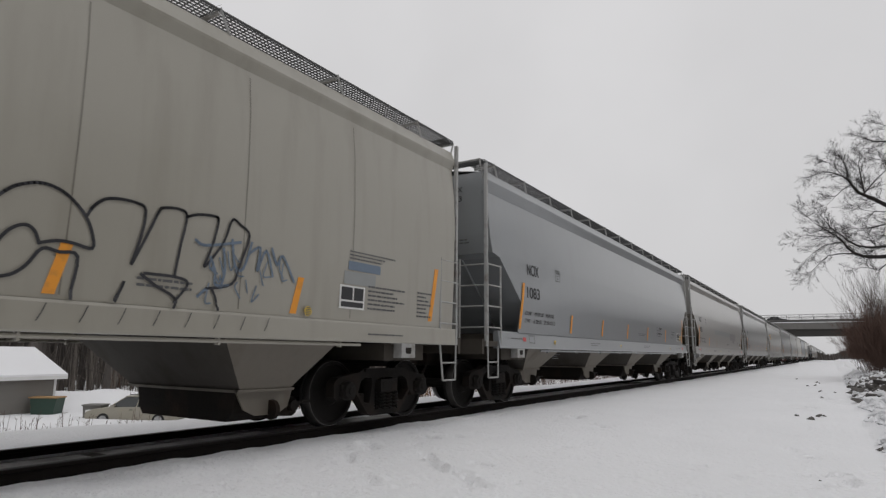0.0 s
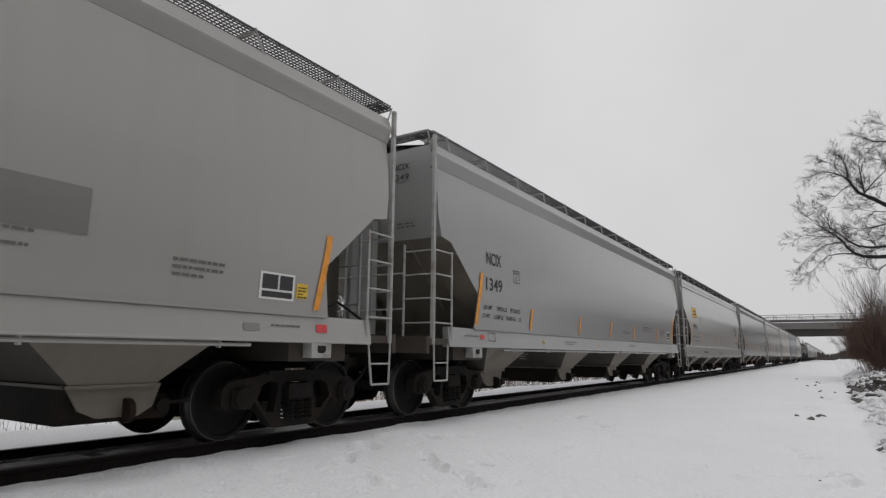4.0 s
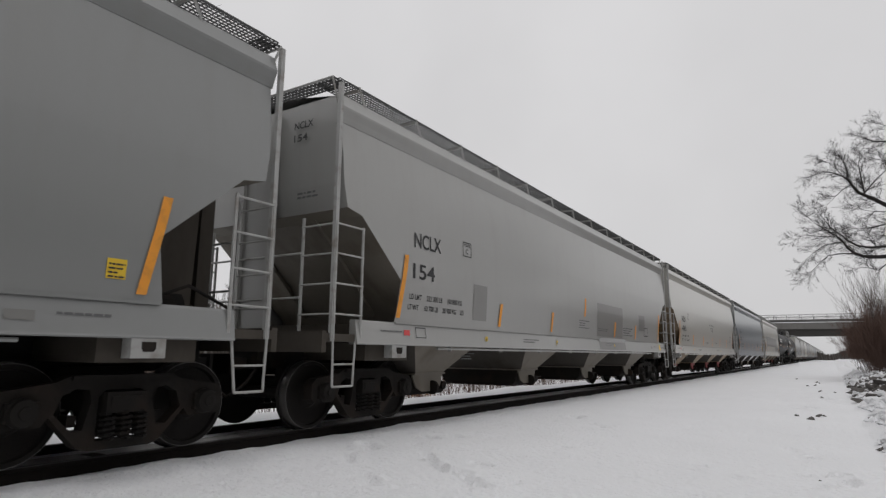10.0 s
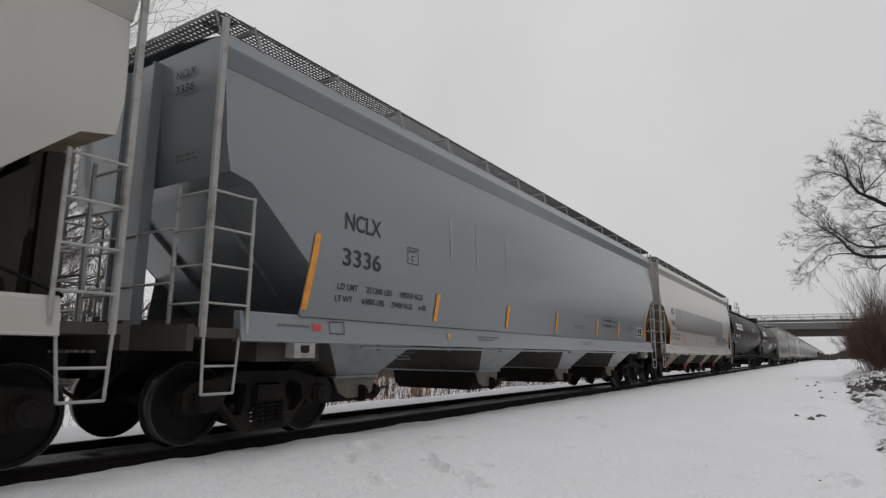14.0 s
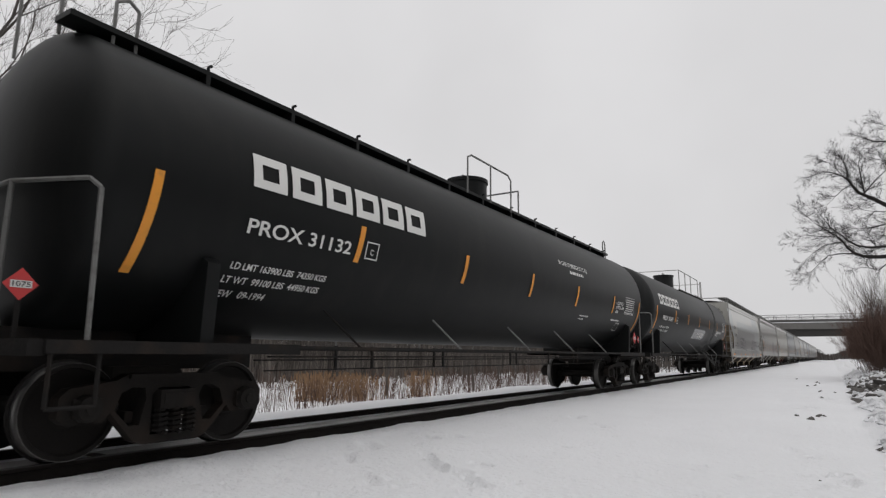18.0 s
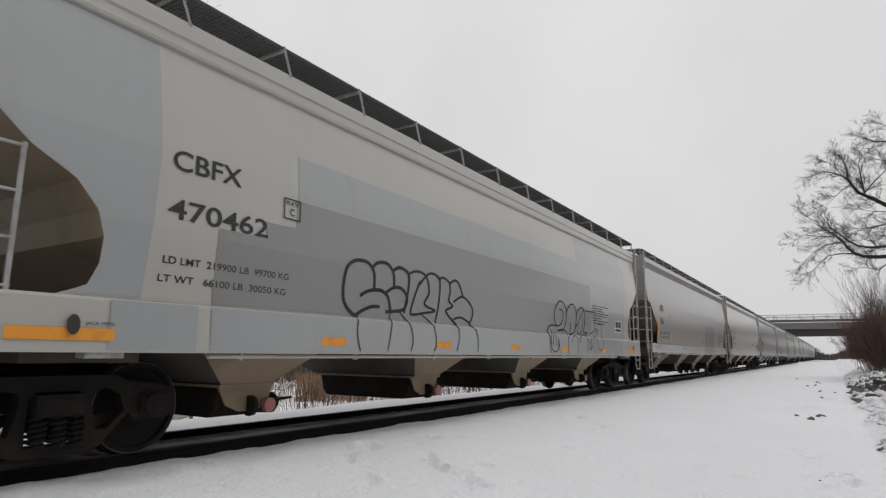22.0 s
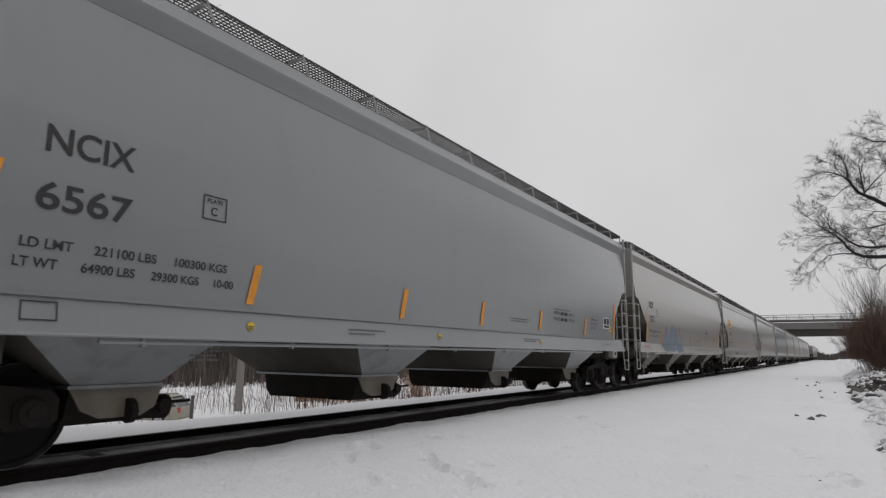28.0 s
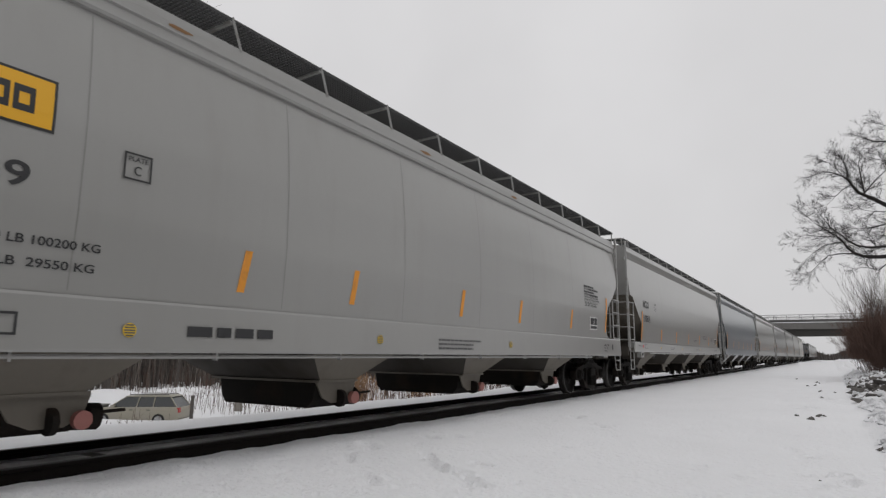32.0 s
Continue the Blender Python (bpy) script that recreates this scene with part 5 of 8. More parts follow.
def strips(car):
    """Reflector tape along a car's side."""
    L = car.half * 2
    if car.kind == "N":
        for y in (1.88, L - 2.05):
            car.strip("reflector_strip", ORANGE, y - 0.05, y + 0.05, 1.54, 2.50, 0.17, lift=0.016)
        for y in SHORT.get(car.number, (4.7, 7.3, 9.8, 12.4, 15.0)):
            car.strip("reflector_strip", DULL_ORANGE if car.number in ("1825", "4023", "1895") and y > 5 else ORANGE, y - 0.085, y + 0.015, 1.54, 1.98, 0.08, lift=0.016)
        if car.number == "154":
            car.strip("reflector_strip", ORANGE, 9.86, 9.96, 2.0, 2.48, 0.08)
    elif car.kind == "U" and car.mark != "CBFX":
        for y in (1.98, L - 1.9):
            car.strip("reflector_strip", ORANGE, y - 0.05, y + 0.05, 1.66, 2.62, 0.12)
        for y in SHORT.get(car.number, (4.7, 7.3, 9.8, 12.4, 15.0)):
            car.strip("reflector_strip", ORANGE, y - 0.08, y + 0.02, 1.66, 2.12, 0.07)
    elif car.kind == "U":
        for y in (1.13, 4.56, 7.15, 9.8, 12.5, 15.3, 18.0):
            w = 0.85 if y in (1.13, 18.0) else 0.45
            car.strip("reflector_strip", ORANGE, y, y + w, 1.11, 1.215, lift=0.045)
    elif car.kind == "A":
        for y, z0, z1, lean in ((4.3, 1.5, 1.93, 0.1), (7.2, 1.5, 1.93, 0.1), (10.0, 1.5, 1.93, 0.1), (12.82, 1.48, 1.92, 0.1), (15.49, 1.48, 1.92, 0.1), (18.4, 1.53, 2.38, 0.15)):
            car.strip("reflector_strip", ORANGE, y - 0.05, y + 0.05, z0, z1, lean)
    else:
        rows = ((1.24, 1.77), (4.27, 2.25), (7.12, 2.25), (9.95, 2.25), (12.75, 2.25), (15.77, 2.25), (18.5, 1.77)) if car.kind == "T" else ((1.47, 1.86), (4.68, 2.4), (7.33, 2.4), (10.05, 2.4), (12.82, 2.4), (15.35, 2.4), (18.5, 1.86))
        top = 2.75 if car.kind == "T" else 2.87
        for y, z in rows:
            car.strip("reflector_strip", ORANGE, y - 0.05, y + 0.05, z, top, 0.05, lift=0.01)


def block_logo(car, y, z, w, h, mat, n=6):
    """A logo shown as plain blocks, each with a slot."""
    cw = w / n
    for k in range(n):
        bm = bmesh.new()
        a, b = y + k * cw - car.half, y + (k + 0.86) * cw - car.half
        t, hz = cw * 0.22, h * 0.27
        for a0, a1, z0, z1 in ((a, b, z + h - hz, z + h), (a, b, z, z + hz), (a, a + t, z + hz, z + h - hz), (b - t, b, z + hz, z + h - hz)):
            for s in range(3):
                q0, q1 = z0 + (z1 - z0) * s / 3, z0 + (z1 - z0) * (s + 1) / 3
                bm.faces.new([bm.verts.new((car.surf(v) + 0.012, u, v)) for u, v in ((a0, q0), (a1, q0), (a1, q1), (a0, q1))])
        part("logo_block", bm, mat, car.root)


def end_text(car, body, rows, z, w, h, mat=None):
    """Lettering on the front end of a car."""
    me = letters(body, 0, 0, w, h)
    bm = bmesh.new()
    bm.from_mesh(me)
    y = -car.half + {"T": 0.75, "R": 0.97}.get(car.kind, 0.60)
    for v in bm.verts:
        v.co = (0.62 + v.co.x, y - 0.012 if car.kind in "NU" else y, z + v.co.y)
    ob = part("lettering", bm, mat or BLACK_INK, car.root, "stencilled lettering " + body.lower())
    return ob


PLATES = {"1272": (3.34, 2.43), "586": (3.81, 2.35), "1349": (3.38, 2.45), "6567": (3.88, 2.37), "3336": (3.96, 2.37), "6238": (3.98, 2.69), "154": (3.72, 2.72), "1083": (3.81, 2.72)}


def end_print(car, x, z, w, h, rows):
    """Rows of small print on the front end wall."""
    bm = bmesh.new()
    rng = random.Random(rows)
    y = -car.half + 0.60 - 0.014
    for i in range(rows):
        z0 = z + h * (rows - 1 - i) / rows
        u = x
        while u < x + w * rng.uniform(0.6, 1.0):
            d = rng.uniform(0.03, 0.11)
            bm.faces.new([bm.verts.new((a, y, b)) for a, b in ((u, z0), (u + d, z0), (u + d, z0 + h / rows * 0.5), (u, z0 + h / rows * 0.5))])
            u += d + 0.02
    part("small_print", bm, PRINT_INK, car.root, "small stencilled print")


def dress(car):
    """All that is painted or stuck on one car."""
    if car.kind == "R":
        car.half += 0.22
    strips(car)
    k, n = car.kind, car.number
    if k == "N" and car.mark:
        warm = n in ("1825", "1349", "586", "1272", "1083", "6238", "1895")
        y = 2.38 if n in ("586", "4023", "6567", "1272") else (2.55 if n in ("4242", "3336") else 2.25)
        w, z1, z2 = (0.6, 2.70, 2.22) if warm else (0.76, 2.66, 2.18)
        if n in ("4242", "4023"):
            z1, z2 = 2.49, 2.11
        car.text(car.mark, y, z1 - 0.01, w, 0.24)
        car.text(n, y - 0.03, z2 - 0.02, (0.165 if warm else 0.2) * len(n), 0.24)
        if car.weights:
            a, b = car.weights.split("\n")
            wide = 1.26 if n in ("6567", "3336") else (1.13 if n == "6238" else 1.0)
            car.text(a.replace("  ", "     "), y - 0.1, 1.84, 1.55 * wide, 0.085)
            car.text(b.replace("  ", "     "), y - 0.13, 1.68, 1.65 * wide, 0.085)
        py, pz = PLATES.get(n, (3.78, 2.62))
        boxed(car, py, pz, 0.29, 0.26, BLACK_INK, 0.014)
        car.text("PLATE", py + 0.05, pz + 0.18, 0.19, 0.045)
        car.text("C", py + 0.1, pz + 0.05, 0.075, 0.09)
        if n in ("4242", "4023"):
            for i, row in enumerate(("SPRG", "7  OC  D5", "7  IC  D5", "2  B-353, 2  B-354", "36 IN WHEEL", "NO. 24 BRAKE BEAM", "DRAFT GEAR GRP K")):
                end_text(car, row, 1, 3.80 - 0.105 * i, 0.033 * len(row), 0.055)
        elif n == "6567":
            end_print(car, 0.55, 3.1, 0.5, 0.75, 8)
        else:
            end_print(car, 0.75, 3.15, 0.4, 0.12, 2)
        end_text(car, car.mark, 1, 4.20, 0.37, 0.11)
        end_text(car, n, 1, 4.01, 0.09 * len(n), 0.11)
        paragraph(car, 1.5, 1.33, 0.5, 0.05, 1, lift=0.04)
        boxed(car, 2.35, 1.26, 0.28, 0.16, BLACK_INK, 0.012, 0.04)
        car.strip("sticker", RED, 2.05, 2.2, 1.29, 1.37, lift=0.04)
        if n in ("1083", "1825", "4023"):
            ry = 17.58 if n == "4023" else 17.72
            car.strip("sticker", RED, ry, ry + 0.19, 1.27, 1.37, lift=0.04)
        paragraph(car, 6.2, 1.27, 0.8, 0.1, 2, lift=0.04)
        paragraph(car, 11.6, 1.29, 0.8, 0.09, 2, lift=0.04)
        paragraph(car, 17.0, 1.32, 0.45, 0.05, 1, lift=0.04)
        car.strip("maker_plate", PATCH_GREY, 16.62, 16.84, 1.262, 1.342, lift=0.04, label="small grey metal plate")
        for y in DOTS.get(n, (4.6, 8.4, 12.4)):
            disc(car, y, 1.30, 0.05, YELLOW)
        paragraph(car, 11.0, 1.68, 0.85, 0.10, 2)
        if n not in ("4242", "154"):
            if n not in ("6238", "1272"):
                placard(car, 16.80, 1.62 if n != "6567" else 1.76)
            car.strip("sticker", YELLOW, 17.36, 17.54, 1.66, 1.84)
            paragraph(car, 17.375, 1.67, 0.15, 0.15, 4, BLACK_INK, 0.012)
            if n in ("1083", "6567"):
                for i, row in enumerate(("EAW 10-3 H 8-10", "EW  9-6 H 13-10", "CU FT 5347") if n == "1083" else ("EXW 10-8 H 9-11", "EW  6-8 H 14-11", "CU FT 5400")):
                    car.text(row, 15.79 - 0.02 * i, 1.93 - 0.11 * i, 0.037 * len(row), 0.05)
            else:
                paragraph(car, 15.72, 1.76, 0.6, 0.22, 3)
            if n in ("6567", "3336"):
                for word, z in (("INTERIOR", 1.95), ("EXTERIOR", 1.81)):
                    car.text(word, 13.2, z, 0.37, 0.07)
                    car.print([(13.62, z, 0.44, 0.07)], BLACK_INK)
                    car.text("GERS 7-18" if n == "6567" else "GERS 8-18", 14.14, z, 0.36, 0.07)
                paragraph(car, 13.22, 2.06, 1.0, 0.06, 1)
            elif n not in ("1083", "1272", "586"):
                paragraph(car, 13.3, 1.84, 1.2, 0.18, 3)
        paragraph(car, 4.0, 0.93, 0.5, 0.14, 3, lift=-0.19)
    elif k == "U":
        a, b = car.weights.split("\n")
        car.text(car.mark, 2.4, 2.80, 0.83, 0.21) if car.mark == "CBFX" else None
        car.text(n, 2.38, 2.30, 0.16 * len(n) + (0.28 if n == "470462" else 0.18), 0.21)
        car.text(a, 2.38, 1.86, 1.6, 0.075)
        car.text(b, 2.35, 1.68, 1.6, 0.075)
        py = 3.84 if car.mark == "CBFX" else 4.1
        boxed(car, py, 2.58, 0.27, 0.26, BLACK_INK, 0.018, 0.014)
        car.text("PLATE", py + 0.04, 2.76, 0.19, 0.045, lift=0.014)
        car.text("C", py + 0.1, 2.63, 0.07, 0.09, lift=0.014)
        end_text(car, car.mark, 1, 3.93, 0.46, 0.13)
        end_text(car, n, 1, 3.75, 0.10 * len(n), 0.13)
        placard(car, 16.75, 1.69, 0.58, 0.34)
        car.strip("sticker", WHITE_INK, 1.30, 1.48, 1.13, 1.34, lift=0.03)
        car.strip("sticker", WHITE_INK, 18.60, 18.79, 1.12, 1.33, lift=0.03)
        # flat black ovals painted for the dark inside of the lifting holes
        blob(car, "lift_hole", BLACK_INK, [(1.62, 1.24, 0.055, 0.085)], 0.03)
        blob(car, "lift_hole", BLACK_INK, [(18.49, 1.25, 0.055, 0.085)], 0.03)
        if car.mark == "UTCX":
            for y in (3.75, 6.1, 8.45, 10.8, 13.15, 15.5):
                car.strip("weld_seam", U_SEAM, y, y + 0.012, 1.52, 4.06, lift=0.003)
            car.strip("logo_border", BLACK_INK, 2.43, 3.50, 2.80, 3.27, 0.0, lift=0.006)
            car.strip("logo_panel", LOGO_YELLOW, 2.455, 3.475, 2.825, 3.245, lift=0.010)
            block_logo(car, 2.62, 2.92, 0.74, 0.22, BLACK_INK, 4)
            car.strip("sticker", RED, 18.42, 18.6, 1.06, 1.13, lift=0.03)
            car.print([(4.88, 1.17, 1.08, 0.1)], BLACK_INK, 0.045)
            boxed(car, 3.15, 1.14, 0.25, 0.18, BLACK_INK, 0.02, 0.045)
            for i, row in enumerate(("", "APPLIED", "", "APPLIED", "CAUTION: DO NOT USE STEAM,", "BOILING WATER OR SHARP OBJECTS", "TO CLEAN. ENTER CAR WITH", "CLEAN SOFT SOLED SHOES.")):
                z = 2.79 - 0.072 * i
                if row:
                    car.text(row, 16.34, z, 0.041 * len(row), 0.054)
                if i < 4:
                    car.print([(16.34 + 0.041 * (len(row) + 1 if row else 0), z, 0.75, 0.046)], BLACK_INK)
            paragraph(car, 9.4, 1.10, 1.4, 0.2, 3, lift=0.045)
            for i, row in enumerate(("EMPTY LOAD", "1/4 ADJ.", "BLOCK")):
                car.text(row, 17.83, 1.275 - 0.085 * i, 0.044 * len(row), 0.052, lift=0.045)
            for y in DOTS[n]:
                disc(car, y, 1.21, 0.065, YELLOW)
            for y in (3.2, 4.6, 9.1, 12.4):
                bm = bmesh.new()
                rng = random.Random(int(y * 10) + int(n))
                ring = [(y + 0.2 * math.cos(a * math.pi / 7) * rng.uniform(0.4, 1), 4.30 + 0.03 * math.sin(a * math.pi / 7) * rng.uniform(0.5, 1)) for a in range(14)]
                bm.faces.new([bm.verts.new((1.536, u - car.half, v)) for u, v in ring])
                part("rust_stain", bm, RUST, car.root)
        else:
            car.text("LIFT HERE", 1.42, 1.375, 0.27, 0.035, lift=0.03)
            car.text("JACK HERE", 1.72, 1.235, 0.25, 0.035, lift=0.05)
            bm = bmesh.new()
            edge = lambda z: lerp_rows(SPEC_U["cut"], z) + 0.012
            rows = [[bm.verts.new((car.surf(z) + 0.004, u - car.half, z)) for u in (edge(z), 2.28 - 0.05 * abs(z - 2.9))] for z in [1.51 + 0.0857 * i for i in range(31)]]
            for r, q in zip(rows, rows[1:]):
                bm.faces.new((r[0], r[1], q[1], q[0]))
            part("paint_patch", bm, C_PALE, car.root)
            car.strip("paint_patch", C_PALE, 4.08, 13.8, 2.60, 3.41, lift=0.005)
            car.strip("paint_patch", C_GREY, 2.97, 14.63, 1.51, 2.30, lift=0.007)
            car.strip("paint_patch", C_GREY, 3.6, 14.62, 2.28, 2.49, lift=0.0075)
            car.strip("paint_patch", C_GREY, 4.06, 14.61, 2.48, 2.84, lift=0.008)
            car.strip("paint_patch", C_PALE, 13.75, 17.7, 1.51, 4.06, lift=0.003)
            car.strip("paint_patch", PATCH_WHITE, 17.85, 18.12, 1.9, 3.9, lift=0.004)
            car.strip("paint_patch", C_PALE, 1.93, 2.80, 1.03, 1.47, lift=0.042)
            car.strip("paint_patch", C_PALE, 2.96, 17.4, 1.03, 1.47, lift=0.042)
            scrawl(car, [[(5.24, 1.52), (5.14, 1.54), (5.01, 1.63), (4.94, 1.75), (4.93, 1.96), (4.98, 2.15), (5.1, 2.24), (5.25, 2.27), (5.41, 2.25), (5.53, 2.14), (5.56, 1.92)], [(5.49, 2.19), (5.56, 2.26), (5.68, 2.3), (5.85, 2.29), (5.98, 2.17), (6.01, 1.99)], [(5.95, 2.2), (6.08, 2.27), (6.21, 2.27), (6.36, 2.19), (6.36, 1.94), (6.29, 1.63)], [(5.28, 1.8), (5.44, 1.87), (5.61, 1.9), (5.76, 1.89), (5.89, 1.81), (5.97, 1.6)], [(5.21, 1.53), (5.35, 1.6), (5.53, 1.66), (5.69, 1.67)], [(5.84, 1.89), (6.01, 1.97), (6.19, 1.97), (6.34, 1.87), (6.33, 1.73), (6.21, 1.65), (5.86, 1.61)]], 0.05, SPRAY_BLACK, "black bubble graffiti outline")
            scrawl(car, [[(6.36, 2.21), (6.48, 2.26), (6.66, 2.28), (6.82, 2.22), (6.91, 2.08), (6.92, 1.95), (6.81, 1.81), (6.9, 1.75), (7.12, 1.7), (6.75, 1.64), (6.48, 1.61), (6.47, 1.71), (6.56, 1.93), (6.65, 2.12)], [(6.65, 2.08), (6.77, 2.19), (6.92, 2.28), (7.09, 2.28), (7.22, 2.19), (7.23, 1.89), (7.15, 1.52)], [(7.19, 2.21), (7.32, 2.26), (7.51, 2.19), (7.55, 2.04), (7.52, 1.9), (7.65, 1.81), (7.45, 1.73), (7.6, 1.61), (7.79, 1.52)], [(7.51, 2.17), (7.66, 2.25), (7.82, 2.21), (7.97, 2.0)], [(7.68, 1.89), (7.9, 1.99), (8.1, 1.96), (8.32, 1.82), (8.32, 1.66), (8.22, 1.55)], [(7.7, 1.6), (7.91, 1.64), (8.12, 1.6), (8.26, 1.55)]], 0.04, SPRAY_BLACK, "black bubble graffiti outline")
            scrawl(car, [[(5.24, 1.49), (5.22, 1.28), (5.28, 1.06)], [(5.95, 1.57), (5.97, 1.41), (5.88, 1.07)], [(6.17, 1.63), (6.36, 1.51), (6.47, 1.36), (6.49, 1.19), (6.44, 1.07)], [(6.75, 1.62), (7.02, 1.5), (7.12, 1.32), (7.12, 1.13), (7.06, 1.07)], [(7.6, 1.61), (7.79, 1.5), (7.85, 1.3), (7.76, 1.08)], [(8.22, 1.55), (8.42, 1.45), (8.5, 1.24), (8.47, 1.09)]], 0.022, SPRAY_BLACK, "thin black graffiti line")
            scrawl(car, [[(11.69, 1.53), (11.74, 1.61), (11.84, 1.67), (11.98, 1.69), (12.27, 1.69), (12.43, 1.71), (12.59, 1.81), (12.63, 1.93), (12.6, 2.01), (12.51, 2.07), (12.38, 2.07)], [(12.27, 1.69), (12.15, 1.76), (12.1, 1.88), (12.11, 2.04), (12.22, 2.17), (12.37, 2.26), (12.52, 2.27), (12.67, 2.22), (12.8, 2.1), (12.84, 1.96), (12.82, 1.81), (12.74, 1.69), (12.67, 1.63), (12.3, 1.58)], [(12.84, 2.02), (12.9, 2.12), (13.03, 2.21), (13.16, 2.25), (13.31, 2.24), (13.45, 2.14), (13.51, 1.99), (13.5, 1.83), (13.43, 1.64), (13.29, 1.54), (13.16, 1.52), (13.09, 1.52), (13.13, 1.67), (13.1, 1.8)]], 0.036, SPRAY_BLACK, "black rounded graffiti outline")
            scrawl(car, [[(13.51, 1.99), (13.58, 2.1), (13.73, 2.19), (13.9, 2.22), (14.03, 2.16), (14.13, 2.0), (14.11, 1.77), (14.07, 1.6), (14.32, 1.6), (14.25, 1.53)]], 0.036, SPRAY_BLACK, "black rounded graffiti outline")
            scrawl(car, [[(13.98, 2.19), (13.72, 1.89), (13.5, 1.71), (13.4, 1.58)], [(13.96, 1.95), (13.96, 1.72), (13.82, 1.56), (13.62, 1.57), (13.65, 1.79), (13.66, 1.85)], [(14.12, 2.15), (14.49, 2.15), (14.95, 2.14), (14.91, 1.92), (14.84, 1.66), (14.55, 1.58)], [(14.98, 1.6), (14.97, 1.67), (15.08, 1.73), (15.16, 1.65), (15.09, 1.49), (15.11, 1.28), (15.26, 1.15), (15.43, 1.18), (15.54, 1.37), (15.48, 1.55), (15.47, 1.75), (15.35, 1.85), (15.18, 1.85)], [(11.72, 1.53), (11.78, 1.45), (11.79, 1.26), (11.83, 1.07)], [(11.86, 1.48), (11.85, 1.31), (11.89, 1.17), (11.97, 1.1), (12.07, 1.09), (12.19, 1.13), (12.27, 1.23), (12.29, 1.39), (12.34, 1.08)]], 0.026, SPRAY_BLACK, "black rounded graffiti outline")
            scrawl(car, [[(11.92, 1.58), (11.98, 1.47), (11.97, 1.25)], [(12.09, 1.6), (12.14, 1.43), (12.12, 1.23)], [(12.31, 1.57), (12.82, 1.59), (12.91, 1.46), (12.88, 1.2), (12.84, 1.05)]], 0.026, SPRAY_BLACK, "black rounded graffiti outline")
            scrawl(car, [[(13.22, 1.46), (13.48, 1.49), (13.58, 1.35), (13.55, 1.14), (13.51, 1.06)], [(13.17, 1.33), (13.22, 1.46)], [(13.74, 1.45), (13.99, 1.53), (14.21, 1.51), (14.26, 1.28), (14.2, 1.1)], [(13.69, 1.32), (13.74, 1.45)], [(14.34, 1.45), (14.4, 1.15), (14.48, 1.39), (14.55, 1.12), (14.57, 1.47)], [(14.74, 1.46), (14.72, 1.09)], [(14.63, 1.26), (14.73, 1.26)], [(14.83, 1.55), (14.96, 1.42), (14.94, 1.2), (14.86, 1.07)]], 0.018, SPRAY_BLACK, "thin black graffiti line")
            car.strip("label_panel", PATCH_WHITE, 14.74, 16.0, 1.84, 2.39, lift=0.010)
            paragraph(car, 14.76, 1.86, 1.3, 0.53, 8, BLACK_INK, 0.016)
            car.strip("paint_patch", PATCH_WHITE, 17.45, 19.3, 1.23, 1.44, lift=0.042)
    elif k == "A":
        for y in (1.9, 3.9, 5.7, 7.5, 9.3, 11.1, 12.9, 14.7, 16.5):
            car.strip("weld_seam", SEAM, y, y + 0.014, 1.48, 4.15, lift=0.003)
        placard(car, 16.28, 1.60, 0.5, 0.31)
        paragraph(car, 16.44, 2.27, 1.0, 0.14, 3)
        car.strip("paint_patch", SPRAY_BLUE, 16.42, 17.1, 2.12, 2.24)
        car.strip("paint_patch", PATCH_PALE, 16.35, 17.0, 1.93, 2.1)
        paragraph(car, 16.85, 1.62, 0.85, 0.36, 6)
        paragraph(car, 18.03, 1.58, 0.4, 0.42, 7)
        disc(car, 15.7, 1.52, 0.06, YELLOW)
        paragraph(car, 16.85, 1.27, 0.8, 0.05, 1, lift=0.04)
        paragraph(car, 13.55, 1.62, 0.58, 0.12, 2)
        scrawl(car, [[(12.29, 2.1), (12.39, 2.22), (12.49, 2.31), (12.65, 2.37), (12.8, 2.35), (12.92, 2.28), (13.03, 2.17), (13.1, 2.04), (13.12, 1.9), (12.96, 1.92), (12.83, 1.92), (12.7, 1.88)], [(12.37, 1.74), (12.43, 1.88), (12.5, 1.97), (12.59, 2.01), (12.66, 1.97), (12.7, 1.88)], [(12.36, 1.57), (12.52, 1.6), (12.63, 1.69), (12.73, 1.84), (12.86, 1.83), (13.01, 1.81), (12.98, 1.45)], [(13.04, 2.17), (13.09, 2.27), (13.18, 2.35), (13.3, 2.38), (13.46, 2.38), (13.56, 2.33), (13.54, 2.07), (13.48, 1.81), (13.61, 2.13), (13.69, 2.34), (13.74, 2.39), (13.91, 2.41), (13.99, 2.35), (13.95, 2.05), (13.92, 1.75)]], 0.028, SPRAY_BLACK, "thin black graffiti outline")
        scrawl(car, [[(13.99, 2.35), (14.12, 2.4), (14.3, 2.42), (14.36, 2.38), (14.31, 2.11), (14.24, 1.88), (14.44, 2.16), (14.53, 2.42), (14.64, 2.39), (14.77, 2.29), (14.68, 1.98), (14.59, 1.74), (14.28, 1.66)], [(13.61, 1.74), (13.93, 1.74), (14.07, 1.69), (13.96, 1.52), (13.92, 1.44)], [(13.58, 1.73), (13.73, 1.64), (13.89, 1.57), (13.96, 1.52)], [(13.43, 1.64), (13.4, 1.55), (13.35, 1.46)], [(14.35, 1.66), (14.41, 1.56), (14.42, 1.45)]], 0.028, SPRAY_BLACK, "thin black graffiti outline")
        for i in range(8):
            bm = bmesh.new()
            u = 12.8 + 0.33 * i
            stroke(bm, car, [(u, 1.40), (u - 0.03, 1.32), (u - 0.06, 1.26)], 0.009)
            part("drip", bm, SPRAY_BLACK, car.root)
